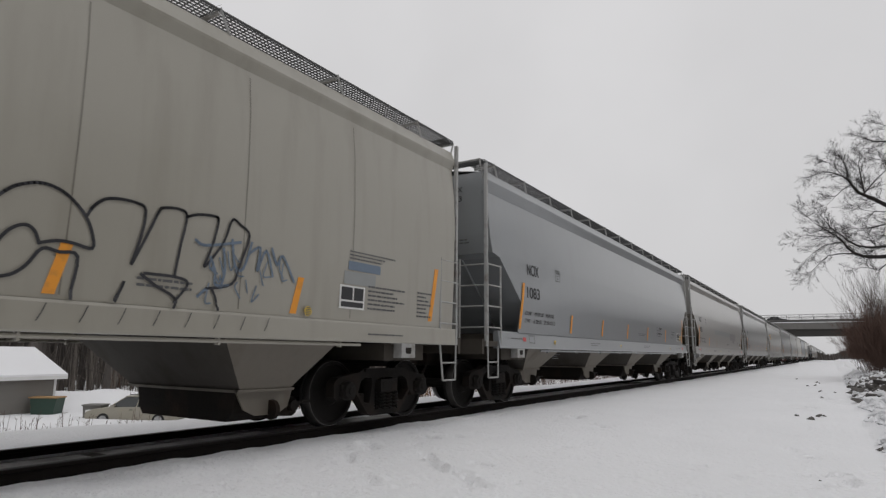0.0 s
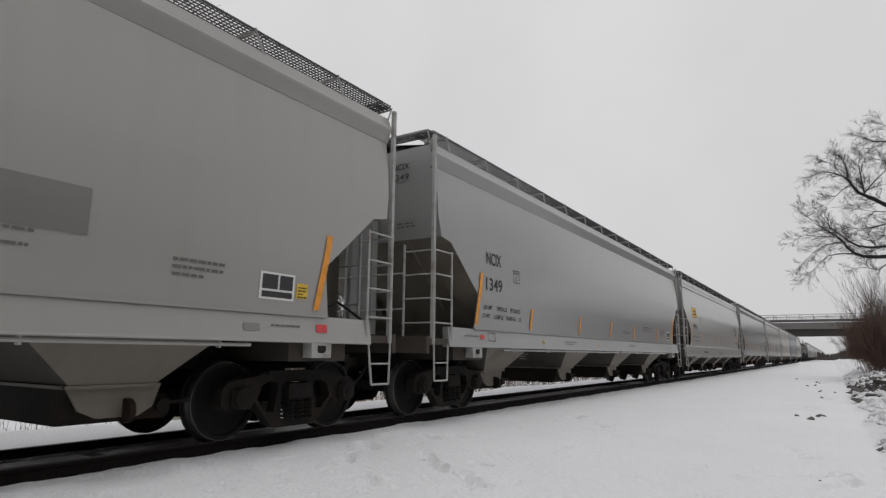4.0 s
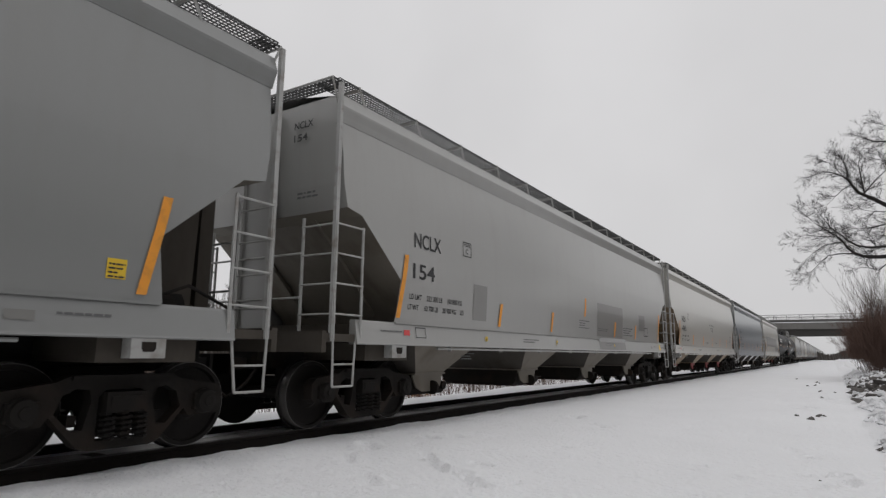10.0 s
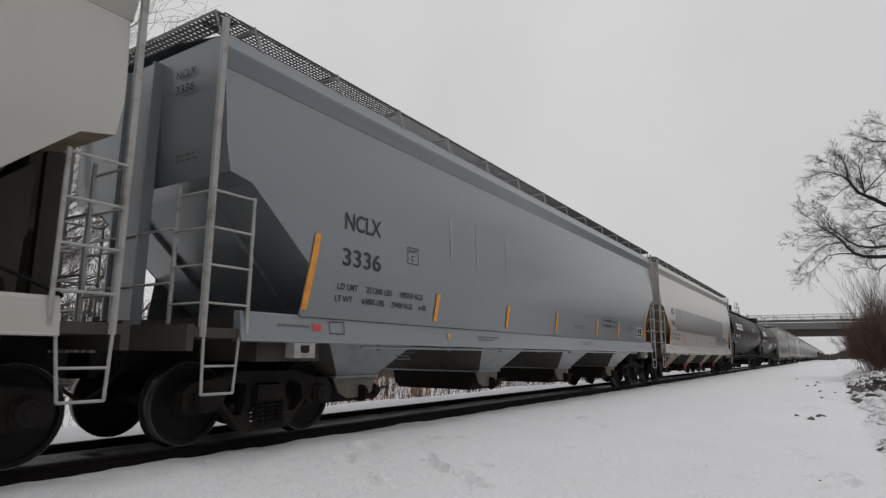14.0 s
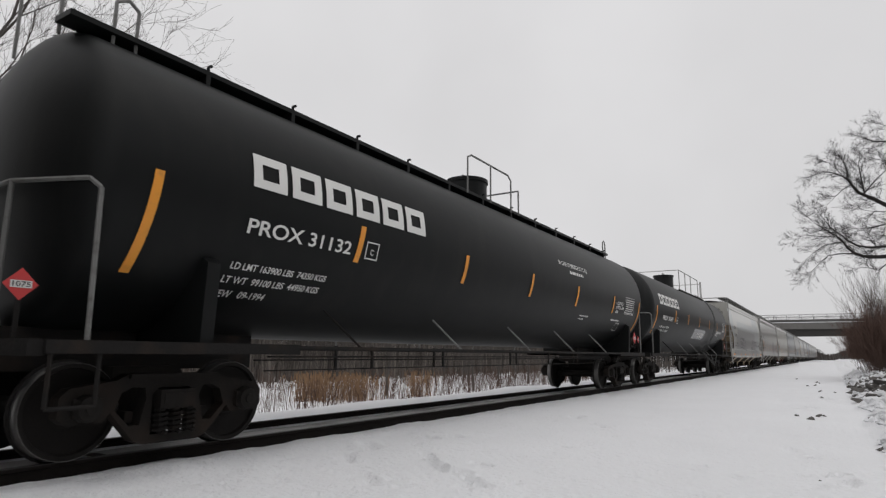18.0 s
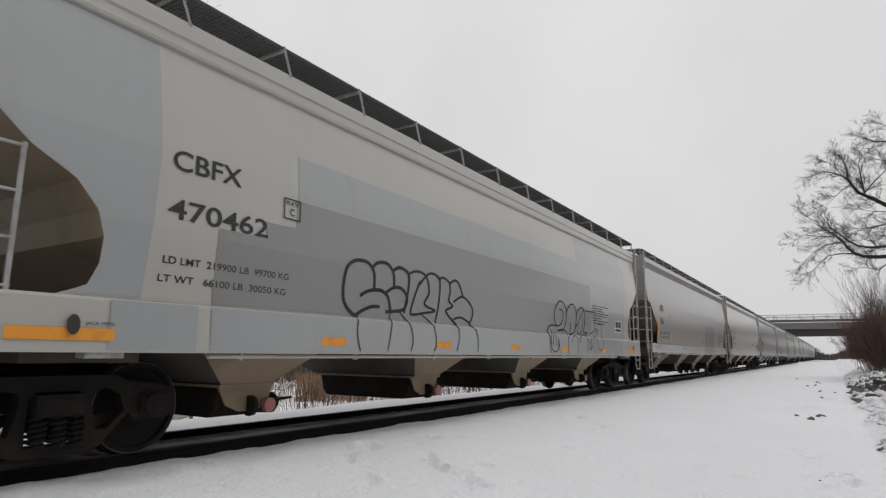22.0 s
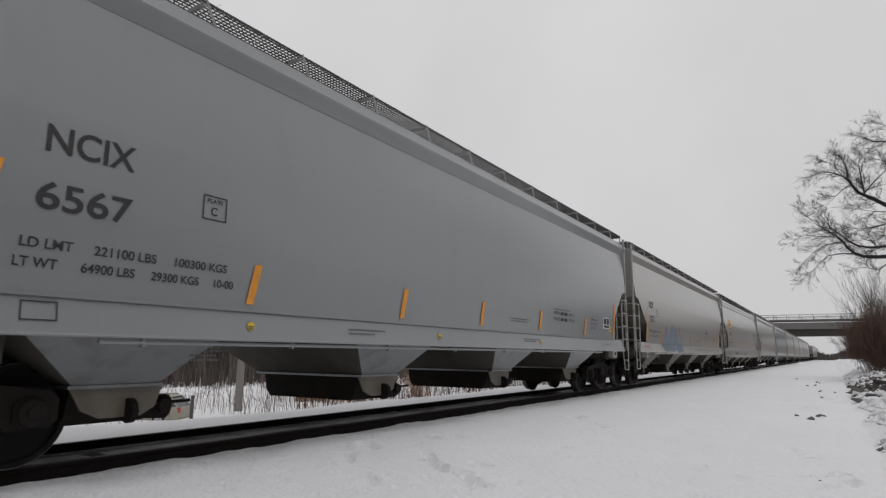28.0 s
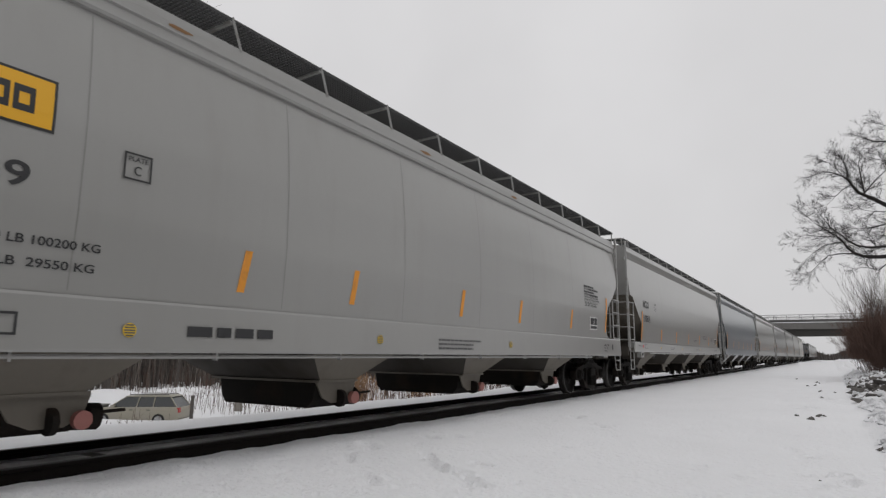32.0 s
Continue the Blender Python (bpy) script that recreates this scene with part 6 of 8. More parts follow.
        scrawl(car, [[(14.11, 2.14), (14.2, 2.1), (14.38, 2.13), (14.66, 2.2)], [(14.3, 1.99), (14.37, 1.85), (14.39, 1.71), (14.55, 1.72)], [(14.45, 2.1), (14.49, 1.87), (14.45, 1.68)], [(14.55, 2.21), (14.61, 1.94), (14.72, 1.92), (14.81, 2.22)], [(14.78, 2.09), (14.93, 2.18), (14.91, 1.92), (15.02, 2.16), (15.14, 1.88)], [(14.19, 1.57), (14.28, 1.66)], [(15.1, 2.2), (15.19, 2.02), (15.27, 2.13), (15.47, 1.85)]], 0.03, SPRAY_BLUE, "smudged blue scrawl")
        rng = random.Random(5)
        for i in range(14):
            u, v = 14.3 + rng.random() * 1.0, 1.7 + rng.random() * 0.4
            scrawl(car, [[(u, v), (u + rng.uniform(-0.05, 0.1), v - rng.uniform(0.05, 0.2)), (u + rng.uniform(0.02, 0.12), v - rng.uniform(0.05, 0.25))]], 0.016, SPRAY_BLUE, "smudged blue scrawl")
    else:
        if not n:
            return
        t = k == "T"
        block_logo(car, 2.40 if t else 2.0, 2.86 if t else 2.96, 3.5, 0.40, WHITE_INK)
        car.text("PROX " + n, 2.4 if t else 2.47, 2.33 if t else 2.39, 1.72, 0.17, WHITE_INK, 0.014)
        rows = ("LD LMT 163900 LBS  74350 KGS", "LT WT  99100 LBS  44950 KGS", "NEW   09-1994") if t else ("LD LMT  164000 LB   74 400 KG", "LT WT   99000 LB   44 900 KG")
        for i, r in enumerate(rows):
            car.text(r, 2.35 - 0.03 * i, (1.94 if t else 2.10) - 0.15 * i, 1.5 if i < 2 else 0.75, 0.075, WHITE_INK, 0.014)
        boxed(car, 4.42 if t else 4.9, 2.32 if t else 2.35, 0.27, 0.24, WHITE_INK, 0.018, 0.014)
        car.text("C", 4.52 if t else 5.0, 2.38 if t else 2.41, 0.07, 0.08, WHITE_INK, 0.014)
        end_text(car, "PROX " + n, 1, 3.05, 0.62, 0.1, WHITE_INK)
        if t:
            car.text("IN CASE OF EMERGENCY CALL", 11.55, 3.17, 2.0, 0.11, WHITE_INK, 0.014)
            car.print([(12.2, 3.01, 0.95, 0.07)], WHITE_INK, 0.014)
            car.text("LIQUEFIED\nPETROLEUM\nGAS", 16.05, 2.28, 0.75, 0.34, WHITE_INK, 0.016)
            paragraph(car, 13.3, 1.95, 0.62, 0.16, 2, WHITE_INK, 0.014)
            paragraph(car, 15.9, 2.05, 0.8, 0.09, 1, WHITE_INK, 0.014)
        else:
            car.strip("paint_patch", TANK_PATCH, 9.1, 11.95, 1.85, 2.3, lift=0.012)
            car.text("IN CASE OF  EMERGENCY", 10.02, 2.05, 1.75, 0.085, WHITE_INK, 0.018)
            car.text("CALL", 10.3, 1.93, 0.35, 0.075, WHITE_INK, 0.018)
            car.print([(10.7, 1.93, 0.85, 0.075)], WHITE_INK, 0.018)
            car.strip("label_panel", WHITE_INK, 15.27, 16.95, 2.28, 2.40, lift=0.012)
            car.text("LIQUEFIED PETROLEUM GAS", 15.3, 2.30, 1.6, 0.085, BLACK_INK, 0.018)
            car.strip("label_panel", WHITE_INK, 15.22, 16.0, 2.14, 2.25, lift=0.012)
            car.text("NOT ODORIZED", 15.26, 2.16, 0.7, 0.075, BLACK_INK, 0.018)
        boxed(car, 16.98 if t else 17.2, 2.30 if t else 2.40, 1.0, 0.52, WHITE_INK, 0.012, 0.014)
        paragraph(car, 17.02 if t else 17.24, 2.33 if t else 2.43, 0.9, 0.46, 7, WHITE_INK, 0.014)
        boxed(car, 16.5, 1.78, 0.38, 0.22, WHITE_INK, 0.014, 0.016)
        car.text("2 INCH HF COMP SHOES", 1.72, 1.055, 0.9, 0.05, WHITE_INK, 0.35)
        for y, px, k in ((0.42, 1.15, 0.7), (18.0, 1.56, 1.0)):
            bm = bmesh.new()
            for size, dx in ((0.20 * k, 0.0), (0.17 * k, 0.004)):
                bm.faces.new([bm.verts.new((px + dx, y - car.half + u * size, 1.58 + v * size)) for u, v in ((-1, 0), (0, -1), (1, 0), (0, 1))])
            part("hazard_placard", bm, RED, car.root, "red diamond hazard placard")
            bm = bmesh.new()
            u0 = y - car.half
            bm.faces.new([bm.verts.new((px + 0.01, u0 + a * k, 1.58 + b * k)) for a, b in ((-0.12, -0.045), (0.12, -0.045), (0.12, 0.045), (-0.12, 0.045))])
            part("placard_panel", bm, WHITE_INK, car.root)
            me = letters("1075", u0 - 0.1 * k, 1.58 - 0.032 * k, 0.2 * k, 0.065 * k)
            bm = bmesh.new()
            bm.from_mesh(me)
            for v in bm.verts:
                v.co = (px + 0.016, v.co.x, v.co.y)
            part("lettering", bm, BLACK_INK, car.root)
            bm = bmesh.new()
            box(bm, px - 0.025, px - 0.005, u0 - 0.02, u0 + 0.02, 1.1, 1.62)
            part("placard_post", bm, DARK_STEEL, car.root)
    if n == "154":
        car.strip("paint_patch", PATCH_GREY, 4.1, 4.6, 1.62, 2.26)
        car.strip("paint_patch", PATCH_GREY, 10.9, 13.28, 1.535, 2.44)
        car.strip("paint_patch", PATCH_GREY, 11.05, 13.55, 1.18, 1.50, lift=0.04)
        car.strip("paint_patch", PATCH_GREY, 15.1, 15.85, 1.83, 2.34)
        boxed(car, 15.76, 1.66, 0.5, 0.29, BLACK_INK, 0.025, 0.012)
        paragraph(car, 9.5, 1.70, 0.75, 0.24, 4)
        paragraph(car, 13.35, 1.62, 1.0, 0.28, 4)
        car.strip("sticker", YELLOW, 17.83, 18.03, 1.22, 1.41, lift=0.04)
        car.text("2\" HF COMP SHOES", 18.13, 1.27, 0.57, 0.06, lift=0.04)
    elif n == "4242":
        car.text("DO NOT CLEAN WITH STEAM OR BOILING WATER", 9.39, 2.57, 1.56, 0.075)
        paragraph(car, 9.76, 2.38, 0.82, 0.15, 2)
        car.text("01-16 NSC", 9.98, 2.27, 0.38, 0.07)
        paragraph(car, 8.2, 1.64, 0.9, 0.1, 2)
        paragraph(car, 16.5, 1.88, 0.72, 0.36, 4)
        paragraph(car, 15.93, 1.79, 0.2, 0.2, 5)
    elif n == "1825":
        car.strip("paint_patch", PATCH_PALE, 6.6, 12.4, 2.18, 2.45)
        car.strip("paint_patch", PATCH_GREY, 12.4, 14.9, 2.0, 2.42)
    elif n == "1895":
        car.strip("paint_patch", PATCH_GREY, 3.0, 15.6, 2.05, 2.98)
        car.strip("paint_patch", PATCH_GREY, 13.0, 17.0, 1.6, 2.05)
    elif n == "586":
        car.strip("paint_patch", PATCH_GREY, 11.72, 14.6, 1.49, 2.54, 0.06)
        car.strip("paint_patch", PATCH_GREY, 11.72, 14.6, 1.17, 1.46, lift=0.04)
        car.strip("paint_patch", PATCH_GREY, 16.03, 17.6, 1.56, 2.22)
        bm = bmesh.new()
        rng = random.Random(2)
        for i in range(9):
            u, v = 3.1 + rng.random() * 0.6, 1.95 + rng.random() * 0.4
            stroke(bm, car, [(u, v), (u + rng.uniform(-0.1, 0.15), v + rng.uniform(-0.15, 0.2))], 0.012)
        part("graffiti", bm, PATCH_PALE, car.root, "faint scratched scrawl")
    elif n == "4023":
        car.strip("paint_patch", PATCH_GREY, 16.3, 17.35, 1.56, 2.0)
        car.text("EMPTY LOAD-1/4 ADJ. BLOCK", 17.83, 1.26, 0.84, 0.05, lift=0.04)
    elif n == "6238":
        graffiti(car, 5.6, 1.6, 2.1, 0.55, 4, SPRAY_PALE, 0.018, 21)
        scrawl(car, [[(8.0, 2.08), (8.3, 2.1), (8.69, 2.19)], [(8.8, 2.21), (9.1, 2.27), (9.06, 2.05), (9.25, 1.8)], [(8.82, 2.2), (8.92, 2.0), (8.94, 1.72)], [(8.5, 1.6), (8.81, 1.66), (9.2, 1.78)]], 0.016, SPRAY_PALE, "pale scrawled graffiti")
        scrawl(car, [[(9.57, 2.2), (9.66, 2.0), (9.73, 1.79), (9.8, 1.63)], [(10.02, 2.06), (10.07, 2.1), (10.1, 2.14)], [(10.58, 1.56), (10.8, 1.68), (10.99, 1.81), (11.02, 1.95)], [(11.55, 2.05), (11.57, 1.9), (11.62, 1.7)]], 0.026, PATCH_GREY, "dark smudged scrawl")
        paragraph(car, 12.9, 1.72, 0.85, 0.3, 4)
        graffiti(car, 14.6, 1.6, 1.2, 0.5, 2, PATCH_GREY, 0.025, 9)
    elif n == "1272":
        blob(car, "paint_patch", SPRAY_BLUE, [(4.71, 1.58, 0.54, 0.31), (4.84, 1.99, 0.19, 0.17), (5.66, 1.62, 0.46, 0.32), (5.83, 2.06, 0.19, 0.19), (6.43, 1.65, 0.39, 0.31), (6.38, 2.03, 0.18, 0.16), (7.32, 1.65, 0.46, 0.34), (7.16, 2.06, 0.18, 0.17), (4.85, 1.46, 0.46, 0.29), (5.92, 1.46, 0.6, 0.27)])
        car.strip("paint_patch", SPRAY_BLUE, 6.88, 7.9, 1.17, 1.462, lift=0.047)
        car.strip("paint_patch", SPRAY_BLUE, 4.5, 7.6, 1.48, 1.62, lift=0.0085)
        bm = bmesh.new()
        rng = random.Random(4)
        pts = [(9.1 + i * 0.09, 1.33 + (0.03 if i % 2 else -0.02)) for i in range(16)] + [(10.6 + i * 0.38, 1.33 + 0.02 * math.sin(i)) for i in range(16)]
        stroke(bm, car, pts, 0.012, 0.01)
        part("graffiti", bm, SPRAY_BLACK, car.root, "thin wavering black line")
        car.text("DO NOT CLEAN WITH", 13.36, 2.30, 0.6, 0.05)
        car.text("STEAM OR BOILING WATER", 13.35, 2.24, 0.78, 0.05)
        car.print([(13.34, 2.14, 0.62, 0.05)], BLACK_INK)
        car.text("APPLIED", 13.33, 2.08, 0.26, 0.05)
        car.print([(13.64, 2.08, 0.3, 0.05)], BLACK_INK)
        paragraph(car, 13.3, 1.84, 0.55, 0.1, 2)
    elif n == "1083":
        car.text("EXT. PAINT", 13.46, 1.98, 0.33, 0.06)
        car.print([(13.83, 1.97, 0.4, 0.06)], BLACK_INK)
        car.text("PAINTED ARIC 04-14", 13.45, 1.90, 0.57, 0.06)
        car.text("INTER.", 13.43, 1.79, 0.2, 0.06)
        car.print([(13.66, 1.79, 0.38, 0.06)], BLACK_INK)
        car.text("EPOXY", 14.08, 1.78, 0.2, 0.06)
        car.text("APPLIED ARIC 04-14", 13.43, 1.71, 0.56, 0.06)
    elif n == "3336":
        for y in (5.2, 6.1, 7.3, 12.1):
            car.strip("paint_patch", PATCH_PALE, y, y + 0.06, 2.6, 3.3)


for c in CARS:
    base_half = c.half
    dress(c)
    c.half = base_half


# ---- trees and brush ----
def mixed_stems(name, dark, pale):
    """Stems that differ in shade from one to the next."""
    m = material(name, dark, 0.95, 0, 0.2, 5)
    n, l = m.node_tree.nodes, m.node_tree.links
    geo, mx = n.new("ShaderNodeNewGeometry"), n.new("ShaderNodeMix")
    mx.data_type = "RGBA"
    power = n.new("ShaderNodeMath")
    power.operation = "POWER"
    power.inputs[1].default_value = 1.6
    l.new(geo.outputs["Random Per Island"], power.inputs[0])
    l.new(power.outputs[0], mx.inputs["Factor"])
    mx.inputs["A"].default_value, mx.inputs["B"].default_value = (*dark, 1), (*pale, 1)
    l.new(mx.outputs["Result"], n["Principled BSDF"].inputs["Base Color"])
    return m


STEMS = mixed_stems("mixed_stems", (0.045, 0.038, 0.034), (0.20, 0.175, 0.152))


def tubes_mesh(name, segs, mat, sides=3):
    """Many thin tapered sticks in one mesh: segs of (p, q, r0, r1)."""
    verts, faces = [], []
    for p, q, r0, r1 in segs:
        d = q - p
        if d.length < 1e-5:
            continue
        m = d.to_track_quat("Z", "Y").to_matrix()
        n = sides if r0 > 0.02 else 3
        if r0 > 0.08:
            n = 8
        b = len(verts)
        for c, r in ((p, r0), (q, r1)):
            for i in range(n):
                a = 2 * math.pi * i / n
                verts.append(c + m @ Vector((r * math.cos(a), r * math.sin(a), 0)))
        for i in range(n):
            j = (i + 1) % n
            faces.append((b + i, b + j, b + n + j, b + n + i))
    me = bpy.data.meshes.new(name)
    me.from_pydata([tuple(v) for v in verts], [], faces)
    me.materials.append(mat)
    return me


def grow(rng, segs, p, d, length, r, depth, droop=0.0, spread=32, kids=3, lift=0.12, finest=0.004):
    """One limb that bends, tapers and forks into finer ones."""
    steps = 4 if depth > 1 else 3
    pos, dirn, rad = p.copy(), d.normalized(), r
    for i in range(steps):
        wob = Vector((rng.uniform(-1, 1), rng.uniform(-1, 1), rng.uniform(-1, 1))) * 0.22
        dirn = (dirn + wob + Vector((0, 0, lift - droop * (i / steps)))).normalized()
        nxt = pos + dirn * (length / steps)
        r1 = max(finest, rad * (0.84 if depth else 0.7))
        segs.append((pos, nxt, rad, r1))
        pos, rad = nxt, r1
        if depth > 0 and i >= (1 if depth > 2 else 0):
            for k in range(kids if i == steps - 1 else max(1, kids - 1)):
                ang = radians(rng.uniform(spread * 0.6, spread * 1.5))
                side = dirn.orthogonal().normalized()
                side.rotate(Matrix.Rotation(rng.uniform(0, 2 * math.pi), 3, dirn))
                nd = dirn * math.cos(ang) + side * math.sin(ang)
                grow(rng, segs, pos, nd, length * rng.uniform(0.5, 0.78), max(finest, rad * 0.6), depth - 1, droop, spread, kids, lift, finest)


def tree_meshes(name, seed, height, r, depth, fork=0.35, limbs=7, spread=34, droop=0.0, mat=None, lean=0.0, finest=0.006, kids=3):
    """Bare tree: tapered trunk and a crown of limbs and twigs. Base at the origin."""
    rng = random.Random(seed)
    trunk, crown = [], []
    pos, rad = Vector((0, 0, -0.3)), r
    n = 8
    for i in range(n):
        nxt = pos + Vector((rng.uniform(-0.04, 0.04) * height * 0.3 + lean * height / n, rng.uniform(-0.04, 0.04) * height * 0.3, height * 0.92 / n))
        r1 = r * (1 - 0.78 * (i + 1) / n)
        trunk.append((pos, nxt, rad, r1))
        if (i + 1) / n >= fork:
            for k in range(max(1, round(limbs / (n * (1 - fork))))):
                a = rng.uniform(0, 2 * math.pi)
                up = rng.uniform(0.35, 1.1)
                d = Vector((math.cos(a), math.sin(a), up))
                grow(rng, crown, nxt, d, height * rng.uniform(0.16, 0.27) * (1.25 - 0.6 * i / n), r1 * 0.62, depth, droop, spread, kids, 0.12, finest)
        pos, rad = nxt, r1
    grow(rng, crown, pos, Vector((0, 0, 1)), height * 0.18, rad * 0.9, depth, droop, spread, kids, 0.12, finest)
    return tubes_mesh(name + "_trunk", trunk, BARK, 8), tubes_mesh(name + "_crown", crown, mat or TWIG, 4)


def tree(meshes, x, y, z, turn, size, label, category="tree", group=""):
    root = thing("tree", label, category, group)
    part("trunk", meshes[0], BARK, root)
    part("crown", meshes[1], TWIG, root, "bare twigs")
    root.matrix_basis = pose(x, y, z, 0, 0, turn) @ Matrix.Scale(size, 4)
    return root


rng = random.Random(11)
KINDS = [tree_meshes("wood_tree", s, 10.5, 0.16, 2, 0.3, 9, 30, mat=TWIG, finest=0.012) for s in (1, 2, 3, 4, 5)]
POLES = [tree_meshes("sapling", s, 8.0, 0.07, 1, 0.25, 8, 28, mat=TWIG, finest=0.010) for s in (21, 22, 23)]


def build_woods():
    """Bare woods beyond the yard, behind the track; thin stems in front of thicker ones."""
    spots = []
    for i in range(190):
        y = rng.uniform(8, 230)
        x = -rng.uniform(46, 78) + min(12, y * 0.08)
        spots.append((x, y))
    for i in range(60):
        y = rng.uniform(36, 150)
        spots.append((-rng.uniform(27, 40) + (4 if y > 70 else 0), y))
    for i, (x, y) in enumerate(spots):
        thick = i % 3 == 0
        kind = KINDS[i % 5] if thick else POLES[i % 3]
        size = rng.uniform(0.72, 1.05) if thick else rng.uniform(0.65, 1.1)
        tree(kind, x, y, ground_z(x, y) - 0.1, rng.uniform(0, 360), size, "slender bare grey-brown tree in snowy woods", "tree", "trees of the woods")


build_woods()


def build_undergrowth():
    """Tangled brown stems that close the woods near the ground."""
    segs = []
    r2 = random.Random(5)
    for i in range(4200):
        y = r2.uniform(8, 210)
        x = -r2.uniform(40, 74) + min(12, y * 0.08)
        z = ground_z(x, y)
        h = r2.uniform(1.0, 4.2)
        p = Vector((x, y, z))
        q = p + Vector((r2.uniform(-0.5, 0.5), r2.uniform(-0.5, 0.5), h))
        segs.append((p, q, 0.022, 0.01))
        if i % 2:
            m = p.lerp(q, 0.5)
            segs.append((m, m + Vector((r2.uniform(-0.8, 0.8), r2.uniform(-0.8, 0.8), h * 0.4)), 0.02, 0.01))
    tagged(new("undergrowth", tubes_mesh("undergrowth", segs, STEMS)), "dense brown leafless undergrowth of the woods", "undergrowth", kind="stuff")
    segs = []
    for i in range(15000):
        y = r2.uniform(0, 330)
        x = -r2.uniform(54, 92) + min(14, y * 0.08)
        p = Vector((x, y, ground_z(x, y) - 0.1))
        h = r2.uniform(3.5, 9.5)
        r = r2.choice((0.05, 0.06, 0.1, 0.19))
        segs.append((p, p + Vector((r2.uniform(-1.1, 1.1), r2.uniform(-1.1, 1.1), h)), r, r * 0.3))
        for k in range(2):
            m = p + Vector((0, 0, h * r2.uniform(0.1, 0.7)))
            segs.append((m, m + Vector((r2.uniform(-1.6, 1.6), r2.uniform(-1.6, 1.6), r2.uniform(0.2, 1.6))), 0.022, 0.01))
    # Unseen woods added behind the camera; they keep sky light off the near cars.
    unseen_stems = []
    for i in range(4200):
        y = r2.uniform(-80, 20)
        x = r2.uniform(10.5, 42) + max(0, y) * 0.15
        p = Vector((x, y, ground_z(x, y) - 0.1))
        h = r2.uniform(5, 13)
        r = r2.choice((0.05, 0.06, 0.08, 0.14))
        unseen_stems.append((p, p + Vector((r2.uniform(-1.1, 1.1), r2.uniform(-1.1, 1.1), h)), r, r * 0.4))
        for k in range(3):
            m = p + Vector((0, 0, h * r2.uniform(0.15, 0.85)))
            unseen_stems.append((m, m + Vector((r2.uniform(-1.8, 1.8), r2.uniform(-1.8, 1.8), r2.uniform(0.3, 1.8))), 0.04, 0.015))
    tagged(new("bank_woods", tubes_mesh("bank_woods", unseen_stems, STEMS)), "unseen bare woods added behind the path to darken the near cars", "woods", kind="stuff")
    tagged(new("far_woods", tubes_mesh("far_woods", segs, STEMS)), "thick bare woods of countless grey-brown stems", "woods", kind="stuff")
    segs = []
    for i in range(2600):
        t = r2.random()
        x, y = -9.9 - r2.random() * 9 * (0.3 + t), 9 + 70 * t
        if r2.random() < 0.55:
            x, y = -r2.uniform(19, 32), r2.uniform(20, 90)
        z = ground_z(x, y)
        h = r2.uniform(0.25, 1.0) * (1.5 if x < -18 else 0.9)
        p = Vector((x, y, z - 0.02))
        segs.append((p, p + Vector((r2.uniform(-0.2, 0.2), r2.uniform(-0.2, 0.2), h)), 0.010, 0.004))
    for i in range(1900):
        x, y = -r2.uniform(24, 40), r2.uniform(21, 95)
        p = Vector((x, y, ground_z(x, y) - 0.02))
        h = r2.uniform(0.6, 2.1)
        q = p + Vector((r2.uniform(-0.3, 0.3), r2.uniform(-0.3, 0.3), h))
        segs.append((p, q, 0.014, 0.006))
        for k in range(2):
            m = p.lerp(q, r2.uniform(0.3, 0.9))
            segs.append((m, m + Vector((r2.uniform(-0.4, 0.4), r2.uniform(-0.4, 0.4), r2.uniform(0.1, 0.5))), 0.009, 0.005))
    for i in range(170):
        x, y = -r2.uniform(15, 25), r2.uniform(6.5, 13.5)
        p = Vector((x, y, ground_z(x, y) - 0.02))
        h = r2.uniform(0.5, 1.3)
        q = p + Vector((r2.uniform(-0.15, 0.15), r2.uniform(-0.15, 0.15), h))
        segs.append((p, q, 0.011, 0.005))
        for k in range(3):
            m = p.lerp(q, r2.uniform(0.4, 0.95))
            segs.append((m, m + Vector((r2.uniform(-0.15, 0.15), r2.uniform(-0.15, 0.15), r2.uniform(0.05, 0.2))), 0.007, 0.004))
    tagged(new("dead_weeds", tubes_mesh("dead_weeds", segs, BRUSH)), "dry dead weed stalks poking through snow", "weeds", kind="stuff")
    segs = []
    for cx, cy, n, rad in ((-30.2, 31.0, 300, 1.5), (-28.6, 33.0, 260, 1.6), (-27.5, 39.5, 120, 1.1)):
        for i in range(n):
            x, y = cx + r2.gauss(0, rad * 0.55), cy + r2.gauss(0, rad * 0.55)
            p = Vector((x, y, ground_z(x, y)))
            q = p + Vector((r2.uniform(-0.35, 0.35), r2.uniform(-0.35, 0.35), r2.uniform(0.8, 1.7)))
            segs.append((p, q, 0.014, 0.010))
            segs.append((q, q + Vector((r2.uniform(-0.15, 0.15), r2.uniform(-0.15, 0.15), 0.35)), 0.035, 0.008))
    tagged(new("reeds", tubes_mesh("reeds", segs, REED)), "clump of tall dry orange-brown reeds", "reeds", kind="stuff")


build_undergrowth()

BIG = tree_meshes("large_tree", 42, 17.0, 0.34, 4, 0.28, 10, 32, droop=0.10, finest=0.005, kids=2)
tree(BIG, -25.5, 8.2, -2.2, 20, 1.04, "large bare tree standing beyond the track")
for x, y, turn, size in ((-45, 19.5, 70, 0.95), (-49, 15.0, 190, 1.05), (-52, 23.0, 250, 1.1), (-47, 25.5, 140, 0.9), (-57, 19.0, 10, 1.15), (-60, 26.0, 310, 1.1)):
    tree(BIG, x, y, -2.5, turn, size, "large bare tree behind the garage", "tree", "trees of the woods")


